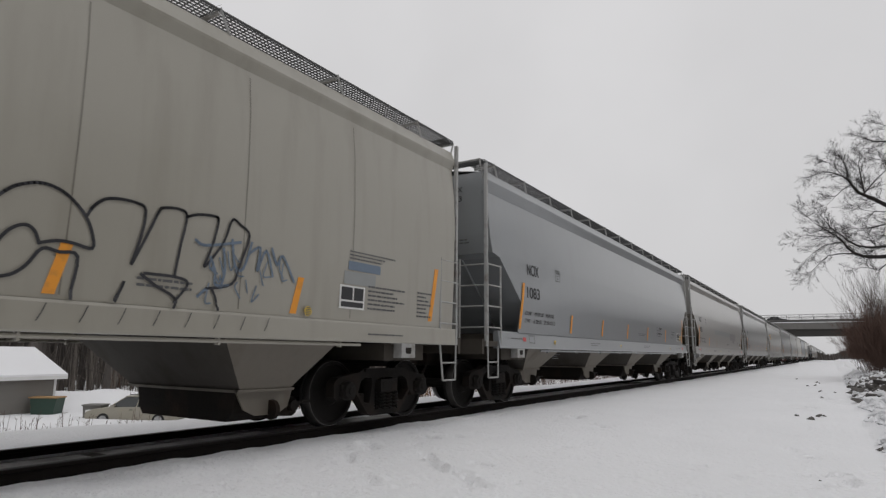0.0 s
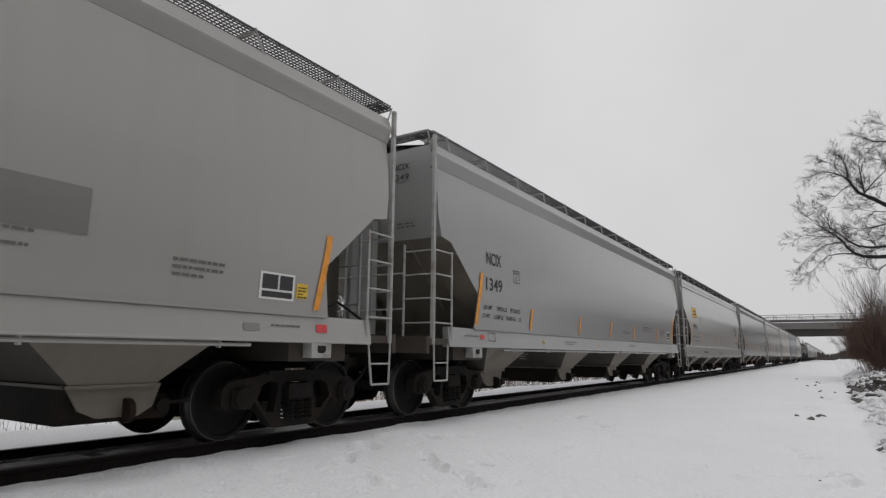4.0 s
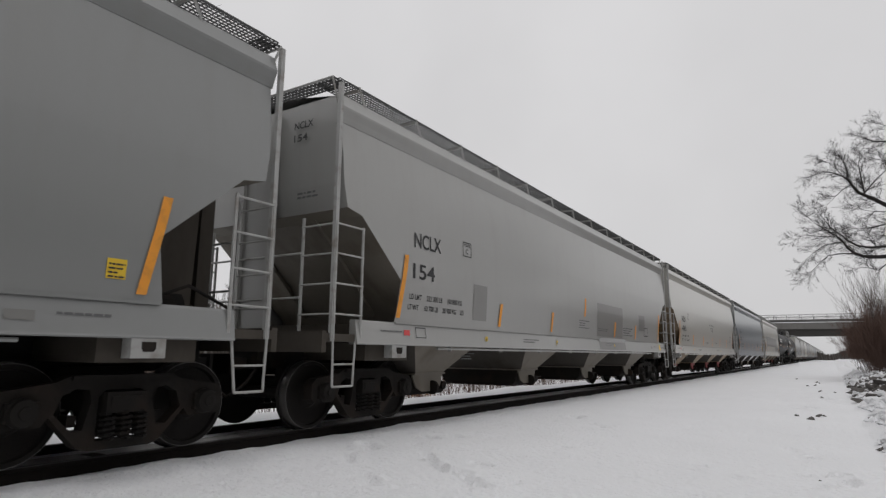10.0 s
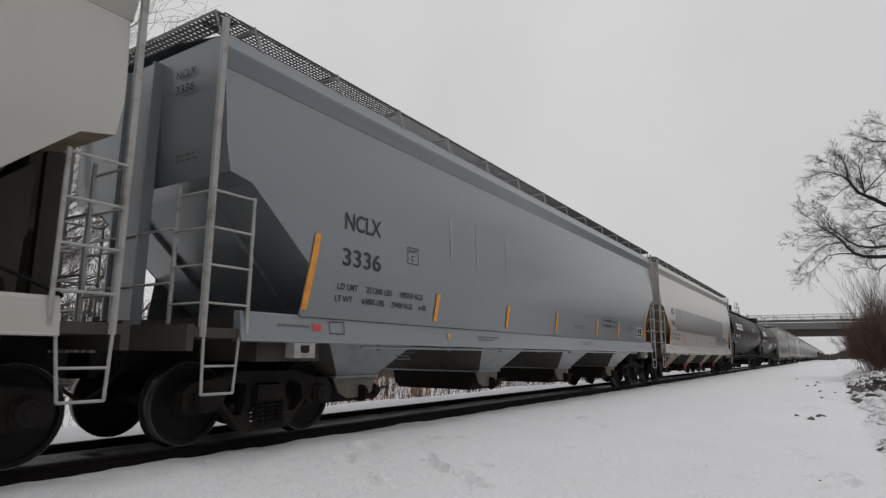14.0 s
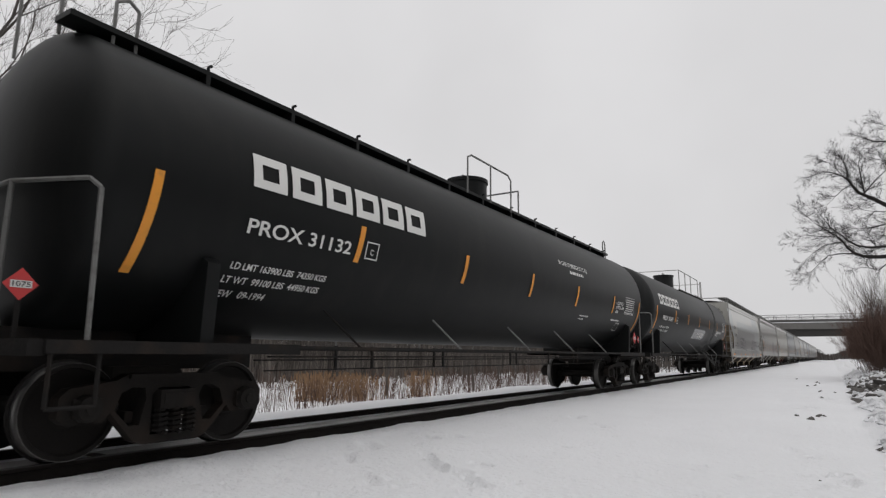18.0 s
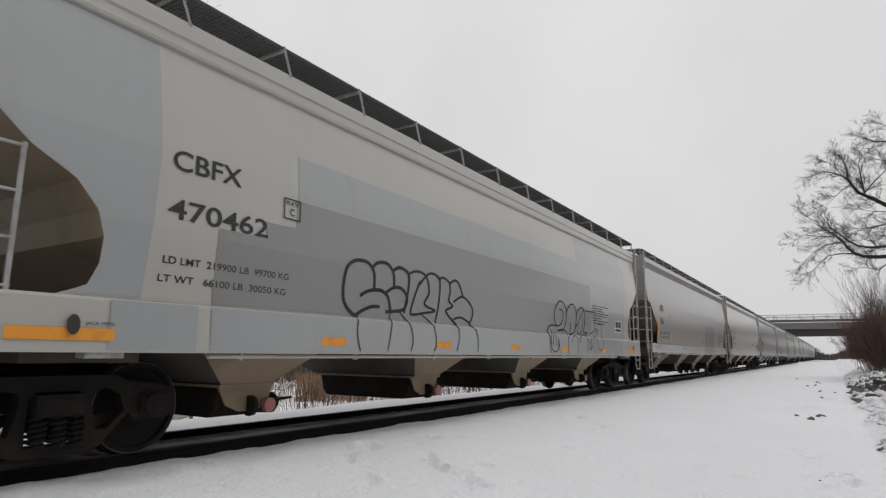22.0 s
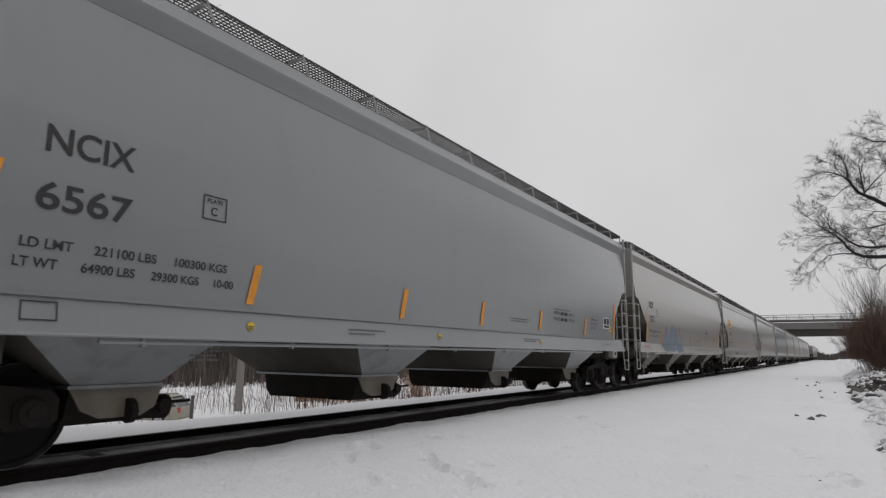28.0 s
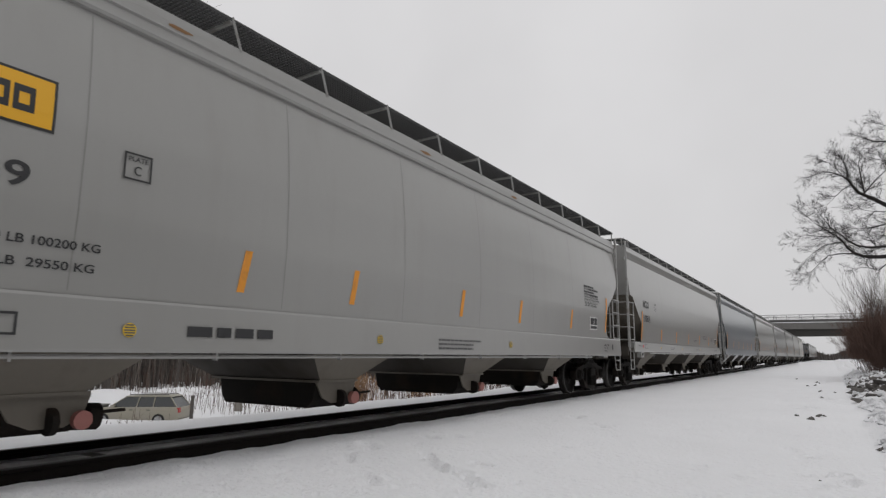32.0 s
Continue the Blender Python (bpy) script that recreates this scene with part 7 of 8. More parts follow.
def build_path_tree():
    """Old spreading tree beside the path; its limbs reach out over the snow."""
    r3 = random.Random(77)
    root = thing("tree", "old spreading bare tree beside the snowy path", "tree")
    trunk, crown = [], []
    pts = [Vector(p) for p in ((0, 0, -0.3), (0.05, 0.1, 2.2), (-0.1, 0.2, 4.6), (0.05, 0.1, 7.2), (0.2, 0.3, 10.2))]
    rad = (0.38, 0.32, 0.27, 0.2, 0.12)
    for i in range(4):
        trunk.append((pts[i], pts[i + 1], rad[i], rad[i + 1]))
    # limbs towards the track as (x, z), then those on the other sides as (x, y, z); root and tip radius, side shoots
    limbs = [
        ([(0.0, 4.6), (-1.2, 5.2), (-2.2, 5.75), (-2.86, 6.18), (-3.21, 6.47), (-3.6, 6.74), (-3.77, 7.04), (-3.87, 7.27), (-4.04, 7.44), (-4.29, 7.59), (-4.63, 7.71), (-5.0, 7.59)], 0.125, 0.008, 1.0),
        ([(-3.87, 7.27), (-3.86, 7.58), (-3.99, 8.03), (-4.14, 8.38)], 0.035, 0.006, 1.0), ([(-3.43, 6.66), (-3.48, 7.14), (-3.51, 7.74), (-3.42, 8.26)], 0.04, 0.007, 1.1), ([(-3.77, 7.04), (-4.09, 6.87), (-4.38, 6.59), (-4.66, 6.31)], 0.022, 0.005, 0.8),
        ([(-3.43, 6.66), (-3.07, 7.08), (-2.74, 7.4), (-2.4, 7.9)], 0.03, 0.006, 0.9), ([(-4.04, 7.44), (-4.4, 7.95), (-4.7, 8.15)], 0.018, 0.005, 0.9),
        ([(0.0, 7.4), (-1.2, 8.0), (-2.2, 8.3), (-3.02, 8.46), (-3.42, 8.69)], 0.09, 0.008, 1.0), ([(-1.6, 8.1), (-2.3, 8.9), (-2.8, 9.2)], 0.04, 0.007, 1.0), ([(-1.2, 7.9), (-2.1, 7.6), (-2.8, 7.75), (-3.2, 7.95)], 0.04, 0.007, 1.0),
        ([(0.05, 3.9), (-1.2, 4.1), (-2.2, 4.2), (-3.04, 4.28), (-3.33, 4.27), (-3.65, 4.31), (-3.97, 4.48), (-4.12, 4.68), (-4.26, 4.94), (-4.45, 5.16), (-4.74, 5.4), (-5.07, 5.71), (-5.39, 6.12)], 0.12, 0.007, 1.0),
        ([(0.0, 4.3), (-1.3, 4.55), (-2.3, 4.62), (-3.01, 4.64), (-3.46, 4.62), (-3.81, 4.71), (-4.09, 4.92), (-4.32, 5.21), (-4.56, 5.45), (-4.79, 5.9), (-4.94, 6.19)], 0.085, 0.007, 1.0),
        ([(-3.97, 4.48), (-4.3, 4.53), (-4.73, 4.48), (-5.01, 4.23), (-5.31, 3.9), (-5.56, 3.64)], 0.03, 0.005, 0.6), ([(-4.26, 4.94), (-4.78, 4.9), (-5.15, 4.66), (-5.64, 4.21)], 0.025, 0.005, 0.8), ([(-4.45, 5.16), (-4.93, 5.21), (-5.46, 5.33), (-5.75, 5.14)], 0.022, 0.005, 0.9),
        ([(-2.6, 4.25), (-3.06, 4.03), (-3.29, 3.84), (-3.6, 3.97), (-3.93, 3.95)], 0.035, 0.006, 0.6), ([(-1.5, 4.6), (-2.3, 5.3), (-2.93, 5.48), (-3.3, 5.42), (-3.71, 5.42), (-4.04, 5.5)], 0.05, 0.006, 1.0), ([(-2.3, 5.3), (-2.8, 5.9), (-3.3, 6.0), (-3.7, 6.15)], 0.03, 0.006, 0.9), ([(-2.2, 4.7), (-2.8, 5.05), (-3.4, 5.1)], 0.03, 0.006, 0.9),
        ([(0.1, 0.1, 7.2), (-0.4, -0.3, 8.4), (-0.9, -0.5, 9.6)], 0.07, 0.01, 1.0), ([(0.1, 0.1, 5.5), (1.2, 0.3, 6.6), (2.4, 0.5, 7.6)], 0.09, 0.01, 1.0), ([(0.1, 0.1, 6.5), (0.4, 1.2, 7.6), (0.6, 2.2, 8.8)], 0.08, 0.01, 1.0), ([(0.1, 0.1, 7.5), (0.6, -0.9, 8.6), (1.0, -1.6, 9.8)], 0.08, 0.01, 1.0), ([(0.2, 0.3, 9.8), (0.3, 0.3, 11.4)], 0.07, 0.01, 1.0)]

    def shoot(p, d, length, r, level):
        """A thin curving shoot with finer ones on both sides."""
        n, pos, dirn = 4, p.copy(), d.normalized()
        for i in range(n):
            dirn = (dirn + Vector((r3.uniform(-1, 1), r3.uniform(-1, 1), r3.uniform(-0.9, 1.1))) * 0.16).normalized()
            nxt = pos + dirn * length / n
            a, b = r * (1 - 0.6 * i / n), r * (1 - 0.6 * (i + 1) / n)
            crown.append((pos, nxt, a, b))
            pos = nxt
            if level:
                for q in range(1 + (r3.random() < 0.45)):
                    side = dirn.orthogonal().normalized()
                    side.rotate(Matrix.Rotation(r3.uniform(0, 6.28), 3, dirn))
                    side.y *= 0.6
                    shoot(pos, dirn * 0.75 + side * r3.uniform(0.45, 0.8), length * r3.uniform(0.4, 0.65), max(0.0032, b * 0.6), level - 1)

    for path, r0, r1, many in limbs:
        bend = r3.uniform(-0.35, 0.35)
        path = [Vector(p) if len(p) == 3 else Vector((p[0], 0.1 + bend * min(1, i / 4), p[1])) for i, p in enumerate(path)]
        n = len(path) - 1
        for i in range(n):
            ra, rb = [r1 + (r0 * 0.85 - r1) * (1 - f / n) ** 1.2 for f in (i, i + 1)]
            crown.append((path[i], path[i + 1], ra, rb))
            along = path[i + 1] - path[i]
            if i + 1 < n * 0.3:
                continue
            for q in range(max(1, round(along.length * 14 * many))):
                side = along.orthogonal().normalized()
                side.rotate(Matrix.Rotation(r3.uniform(0, 6.28), 3, along.normalized()))
                d = along.normalized() * 0.7 + Vector((side.x, side.y * 0.6, side.z)) * 0.75 + Vector((-0.1, 0, 0.12))
                shoot(path[i].lerp(path[i + 1], r3.random()), d, r3.uniform(0.24, 0.52), max(0.005, min(0.010, rb * 0.5)), 2)
        shoot(path[-1], path[-1] - path[-2], 0.35, r1, 2)
    part("trunk", tubes_mesh("path_tree_trunk", trunk, BARK, 8), BARK, root)
    part("crown", tubes_mesh("path_tree_crown", crown, DARK_TWIG, 5), DARK_TWIG, root, "spreading bare limbs and twigs")
    root.matrix_basis = pose(4.9, 25.6, 0.2, 0, 0, 0)


build_path_tree()


def shrub_mesh(name, seed, height, stems, spread, mat, depth=2, fine=0.008):
    r4 = random.Random(seed)
    segs = []
    for i in range(stems):
        a = r4.uniform(0, 2 * math.pi)
        d = Vector((math.cos(a) * spread, math.sin(a) * spread, 1))
        grow(r4, segs, Vector((r4.uniform(-0.4, 0.4), r4.uniform(-0.4, 0.4), -0.1)), d, height * r4.uniform(0.45, 0.68), 0.0055 * height, depth, 0, 20, 2 if depth > 2 else 3, 0.15, fine)
    return tubes_mesh(name, segs, mat)


SHRUBS = [shrub_mesh("shrub", 3, 4.3, 13, 0.42, SHRUB_TWIG, 3, 0.004), shrub_mesh("shrub", 4, 2.3, 14, 0.6, BRUSH, 3, 0.004), shrub_mesh("shrub", 6, 1.8, 14, 0.7, BRUSH, 3, 0.004)]


def build_hedge():
    """Brush along the bank beside the path, on both sides of the camera; the unseen part is added to dim the cars."""
    r5 = random.Random(8)
    tall = tagged(new("shrub", SHRUBS[0]), "tall many-stemmed leafless shrub on the bank", "shrub", "brush of the bank")
    tall.matrix_basis = pose(2.35, 41.5, 0.1, 0, 0, 40)
    tall2 = copy_thing(tall, pose(4.2, 44.0, 0.2, 0, 0, 150))
    # The last 36 spots lie out of view, added to dim the car sides.
    spots = [(r5.uniform(1.7, 3.6), r5.uniform(33, 44)) for i in range(14)] + [(r5.uniform(2.4, 6.5), r5.uniform(36, 60)) for i in range(30)] + [(r5.uniform(3.2, 9), r5.uniform(60, 150)) for i in range(60)] + [(r5.uniform(7, 13), r5.uniform(-35, 30)) for i in range(36)]
    first = {}
    for i, (x, y) in enumerate(spots):
        k = 1 + i % 2
        m = pose(x, y, ground_z(x, y) - 0.05, 0, 0, r5.uniform(0, 360)) @ Matrix.Scale(r5.uniform(0.8, 1.25), 4)
        if k in first:
            ob = copy_thing(first[k], Matrix.Identity(4))
        else:
            ob = first[k] = tagged(new("shrub", SHRUBS[k]), "low tangled brown leafless shrub on the bank", "shrub", "brush of the bank")
        ob.matrix_basis = m
    # twelve more trees out of view, added for the same dimming
    for i in range(12):
        x, y = r5.uniform(14, 24), r5.uniform(-40, 30)
        tree(KINDS[i % 5], x, y, ground_z(x, y) - 0.1, r5.uniform(0, 360), r5.uniform(0.8, 1.1), "bare tree on the bank beside the path", "tree", "trees of the bank")
    for i in range(40):
        x, y = r5.uniform(5, 30), r5.uniform(62, 145)
        tree(KINDS[i % 5], x, y, ground_z(x, y) - 0.1, r5.uniform(0, 360), r5.uniform(0.45, 0.7), "bare tree on the bank beside the path", "tree", "trees of the bank")
    segs = []
    for i in range(5200):
        y = r5.uniform(270, 420)
        x = r5.uniform(-90, 0.25 * y)
        hill = 1.0 if x < -30 else (0.55 + 0.45 * math.sin(x * 0.16) ** 2) + max(0, x) * 0.05
        h = r5.uniform(1.5, 5.2) * min(hill, 2.4)
        p = Vector((x, y, -0.4))
        segs.append((p, p + Vector((r5.uniform(-0.8, 0.8), 0, h)), 0.45, 0.12))
    tagged(new("distant_woods", tubes_mesh("distant_woods", segs, TWIG)), "low dark band of distant bare woods", "woods", kind="stuff")


build_hedge()


def lump(rng, name, mat, flat, rough=0.25, sub=2):
    """An uneven rounded or slab-like piece, about a metre across."""
    bm = bmesh.new()
    bmesh.ops.create_icosphere(bm, subdivisions=sub, radius=0.5)
    o = rng.uniform(0, 50)
    for v in bm.verts:
        d = 1 + rough * noise.noise(v.co * 3.2 + Vector((o, 0, 0))) + rough * 0.5 * noise.noise(v.co * 8 + Vector((0, o, 0)))
        v.co = Vector((v.co.x * d * 1.25, v.co.y * d, v.co.z * d * flat))
    return mesh_of(name, bm, mat, sub > 1)


def build_rubble():
    """A ploughed bank: snow clods, with broken dark slabs showing through in places."""
    r6 = random.Random(19)
    meshes = [lump(r6, "stone", ROCK, 0.4, 0.6, 1) for k in range(4)]
    clods = [lump(r6, "snow_clod", SNOW, 0.7, 0.45) for k in range(5)]
    bank = thing("rubble_bank", "ploughed bank of snow clods with dark broken slabs", "snow bank")
    for i in range(230):
        y = 8.5 + 34 * r6.random() ** 1.4
        x = 0.62 + 0.12 * math.sin(y * 1.7) + r6.random() ** 1.4 * (0.9 + 0.05 * y)
        s = r6.uniform(0.08, 0.26) * (1.0 if y < 14 else 1.3)
        st = part("snow_clod", clods[i % 5], SNOW, bank)
        st.matrix_basis = pose(x, y, ground_z(x, y) + 0.06 * s, r6.uniform(-30, 30), r6.uniform(-30, 30), r6.uniform(0, 360)) @ Matrix.Scale(s, 4)
    for i in range(120):
        if i < 85:
            y = r6.uniform(19, 31)
            x = 0.5 + r6.random() * (0.5 + 0.09 * (y - 15))
            s = r6.uniform(0.15, 0.42)
        elif i < 100:
            x, y, s = 0.95 + r6.uniform(-0.2, 0.5), 10.4 + r6.uniform(-1.2, 0.5), r6.uniform(0.08, 0.2)
        else:
            y = r6.uniform(11, 45)
            x, s = 0.6 + r6.random() * 1.4, r6.uniform(0.06, 0.2)
        st = part("stone", meshes[i % 4], ROCK, bank)
        st.matrix_basis = pose(x, y, ground_z(x, y) + 0.14 * s, r6.uniform(-35, 35), r6.uniform(-35, 35), r6.uniform(0, 360)) @ Matrix.Diagonal((s * 1.3, s, s * 0.6, 1))
    for name, mat, count, label in (("snow_crumbs", SNOW, 1500, "crumbled snow of the ploughed bank"), ("stone_crumbs", ROCK, 420, "dark broken bits in the ploughed bank")):
        verts, faces = [], []
        for i in range(count):
            y = 8.5 + 38 * r6.random() ** 1.3
            if mat == ROCK and i % 4:
                y = r6.uniform(19, 33)
            x = 0.55 + 0.12 * math.sin(y * 1.7) + r6.random() ** 1.5 * (0.7 + 0.05 * y)
            s = r6.uniform(0.02, 0.08) * (1 if y < 15 else 1.4)
            c = Vector((x, y, ground_z(x, y) + 0.2 * s))
            turn = Matrix.Rotation(r6.uniform(0, 6.28), 3, "Z")
            b = len(verts)
            for p in ((1, 0, 0), (-1, 0.2, 0), (0.1, 1, 0.1), (0, -1, 0), (0.1, 0.2, 0.8), (0, 0, -0.6)):
                verts.append(tuple(c + turn @ Vector([v * s * r6.uniform(0.7, 1.4) for v in p])))
            faces += [(b + i, b + j, b + k) for i, j, k in ((0, 2, 4), (2, 1, 4), (1, 3, 4), (3, 0, 4), (2, 0, 5), (1, 2, 5), (3, 1, 5), (0, 3, 5))]
        me = bpy.data.meshes.new(name)
        me.from_pydata(verts, [], faces)
        me.materials.append(mat)
        tagged(new(name, me), label, "rubble", kind="stuff")
    for i in range(30):
        bm = bmesh.new()
        y = r6.uniform(14, 34)
        x = 0.45 + r6.random() * 1.6
        p = Vector((x, y, ground_z(x, y) + 0.02))
        rod(bm, p, p + Vector((r6.uniform(-0.5, 0.5), r6.uniform(-0.3, 0.3), r6.uniform(0.0, 0.12))), 0.018, 5, 0.008)
        part("stick", bm, BARK, bank)
    for x, y, s in ((-0.45, 13.84, 0.13), (-0.33, 14.55, 0.12), (-0.24, 14.7, 0.08), (-0.71, 14.44, 0.09), (-0.63, 10.91, 0.05), (-0.46, 25.29, 0.12), (-0.71, 33.38, 0.12), (-0.6, 32.4, 0.09), (-0.03, 24.86, 0.09), (-0.35, 20.63, 0.07), (-0.2, 20.5, 0.06), (-0.08, 20.32, 0.08), (-1.74, 38.4, 0.12), (-0.08, 7.41, 0.05), (-0.2, 7.1, 0.025), (-0.95, 29.0, 0.1), (-0.7, 29.6, 0.12)):
        ob = tagged(new("frozen_clod", meshes[1]), "small dark frozen clod lying on the snow", "clod", "clods on the path")
        ob.matrix_basis = pose(x, y, ground_z(x, y) + 0.2 * s, 10, 15, 50 * s * 100) @ Matrix.Scale(s, 4)


build_rubble()


# ---- yard beyond the track ----
SIDING = material("grey_siding", (0.19, 0.18, 0.165), 0.75, 0, 0.12, 3, (0.3, 0.3, 4))
WHITE_TRIM = material("white_trim", (0.7, 0.7, 0.69), 0.6, 0, 0.08, 4)
GREEN_BIN = material("green_plastic", (0.02, 0.05, 0.035), 0.5, 0, 0.15, 4)
BEIGE = material("champagne_car_paint", (0.30, 0.28, 0.225), 0.4, 0.1, 0.06, 2, dirt=(0.3, 0.28, 0.25), dirt_amount=0.4, dirt_scale=1.5)
GLASS = material("dark_car_glass", (0.02, 0.024, 0.024), 0.08, 0, 0.1, 2, spec=0.8)
RUBBER = material("black_rubber", (0.015, 0.015, 0.015), 0.85, 0, 0.2, 8)
TAIL = material("red_lamp", (0.35, 0.02, 0.02), 0.2, 0, 0.1, 5)
ALLOY = material("alloy", (0.35, 0.35, 0.35), 0.35, 0.8, 0.1, 6)
PINE = material("raw_wood", (0.36, 0.22, 0.10), 0.8, 0, 0.25, 5)


def build_shed():
    shed = thing("garage", "grey clapboard garage with a snow-covered gable roof", "garage")
    m = pose(-36.3, 17.0, -2.45, 0, 0, 96)
    shed.matrix_basis = m
    bm = bmesh.new()
    box(bm, -7.5, 0, 0, 6.0, -0.4, 2.15)
    prism(bm, [(0, 2.15), (6.0, 2.15), (3.0, 3.35)], 0, -7.5, -0.001)
    part("wall", bm, SIDING, shed)
    for k in range(13):
        bm = bmesh.new()
        z = 0.02 + k * 0.165
        prism(bm, [(-0.030, z), (-0.012, z + 0.165), (-0.002, z + 0.165), (-0.002, z)], 0, -7.4, -0.1)
        part("clapboard", bm, SIDING, shed)
    bm = bmesh.new()
    box(bm, -0.1, 0.03, -0.035, 0.1, -0.4, 2.12)
    part("corner_board", bm, WHITE_TRIM, shed)
    for s in (0, 1):
        bm = bmesh.new()
        if s == 0:
            prism(bm, [(-0.45, 1.98), (-0.45, 2.16), (3.0, 3.62), (3.0, 3.43)], 0, -7.9, 0.35)
        else:
            prism(bm, [(6.45, 1.98), (6.45, 2.16), (3.0, 3.62), (3.0, 3.43)], 0, -7.9, 0.35)
        part("roof_snow", bm, SNOW, shed, "thick snow on the roof")
    bm = bmesh.new()
    box(bm, -7.9, 0.35, -0.47, -0.42, 1.88, 2.06)
    part("gutter", bm, WHITE_TRIM, shed)


build_shed()


def build_wagon():
    """Estate car parked in the yard; front towards -x of its own space."""
    car = thing("station_wagon", "champagne station wagon parked on a snowy yard", "car")
    car.matrix_basis = pose(-29.55, 17.95, -2.62, 0, 0, 32.4) @ Matrix.Scale(0.97, 4)
    bm = bmesh.new()
    sect = [(-2.35, 0.35), (-2.38, 0.55), (-2.30, 0.70), (-1.95, 0.82), (-1.15, 0.92), (2.25, 0.96), (2.36, 0.80), (2.36, 0.42), (2.25, 0.28), (-2.2, 0.28)]
    prism(bm, sect, 1, -0.86, 0.86)
    bmesh.ops.bevel(bm, geom=list(bm.edges), offset=0.05, segments=2, affect="EDGES", profile=0.6)
    part("body", bm, BEIGE, car, smooth=True)
    bm = bmesh.new()
    lo = [(-1.25, 0.90), (2.28, 0.93)]
    hi = [(-0.45, 1.42), (1.75, 1.45)]
    v = [bm.verts.new(c) for c in ((-1.2, -0.80, 0.90), (2.27, -0.80, 0.93), (2.27, 0.80, 0.93), (-1.2, 0.80, 0.90), (-0.4, -0.62, 1.44), (1.8, -0.62, 1.46), (1.8, 0.62, 1.46), (-0.4, 0.62, 1.44))]
    for f in ((0, 1, 5, 4), (1, 2, 6, 5), (2, 3, 7, 6), (3, 0, 4, 7), (4, 5, 6, 7)):
        bm.faces.new([v[i] for i in f])
    part("cabin", bm, GLASS, car, "dark tinted windows")
    # The sky's reflection is put into the windscreen's pale colour.
    bm = bmesh.new()
    bm.faces.new([bm.verts.new(c) for c in ((-1.19, -0.72, 0.925), (-1.19, 0.72, 0.925), (-0.45, 0.56, 1.42), (-0.45, -0.56, 1.42))])
    part("windscreen", bm, material("sky_tinted_glass", (0.22, 0.24, 0.23), 0.1, 0, 0.1, 2, spec=0.8), car)
    for k, (x0, x1) in enumerate(((-0.75, 0.1), (0.28, 0.98))):
        for s in (-1, 1):
            bm = bmesh.new()
            rod(bm, (x1 - 0.22, s * 0.875, 0.80), (x1 - 0.06, s * 0.875, 0.80), 0.018, 6)
            part("door_handle", bm, RUBBER, car)
    bm = bmesh.new()
    prism(bm, [(-0.45, 1.42), (-0.4, 1.475), (0.6, 1.505), (1.78, 1.495), (1.9, 1.44)], 1, -0.65, 0.65)
    part("roof", bm, BEIGE, car)
    for s in (-1, 1):
        for a, b in (((-1.2, 0.90), (-0.42, 1.44)), ((0.2, 0.93), (0.28, 1.46)), ((1.05, 0.93), (1.05, 1.47)), ((2.26, 0.93), (1.82, 1.46))):
            bm = bmesh.new()
            rod(bm, (a[0], s * 0.81, a[1]), (b[0], s * 0.635, b[1]), 0.028, 6)
            part("pillar", bm, BEIGE, car)
        bm = bmesh.new()
        rod(bm, (-0.3, s * 0.55, 1.54), (1.7, s * 0.55, 1.54), 0.02, 6)
        part("roof_rail", bm, RUBBER, car)
        bm = bmesh.new()
        box(bm, 2.18, 2.39, s * 0.75 - 0.1, s * 0.75 + 0.12, 0.68, 0.92)
        part("tail_lamp", bm, TAIL, car)
        bm = bmesh.new()
        box(bm, -2.36, -2.1, s * 0.68 - 0.14, s * 0.68 + 0.14, 0.62, 0.76)
        part("headlight", bm, WHITE_TRIM, car)
        bm = bmesh.new()
        box(bm, -1.02, -0.85, s * 0.92 - 0.08, s * 0.92 + 0.08, 0.92, 1.04)
        part("mirror", bm, BEIGE, car)
        for x in (-1.42, 1.38):
            bm = bmesh.new()
            rod(bm, (x, s * 0.70, 0.31), (x, s * 0.885, 0.31), 0.31, 20)
            wheel = part("wheel", bm, RUBBER, car)
            bm = bmesh.new()
            rod(bm, (x, s * 0.86, 0.31), (x, s * 0.895, 0.31), 0.20, 14)
            for k in range(5):
                a = k * 2 * math.pi / 5
                rod(bm, (x, s * 0.9, 0.31), (x + 0.19 * math.cos(a), s * 0.9, 0.31 + 0.19 * math.sin(a)), 0.025, 5)
            part("rim", bm, ALLOY, wheel)


build_wagon()


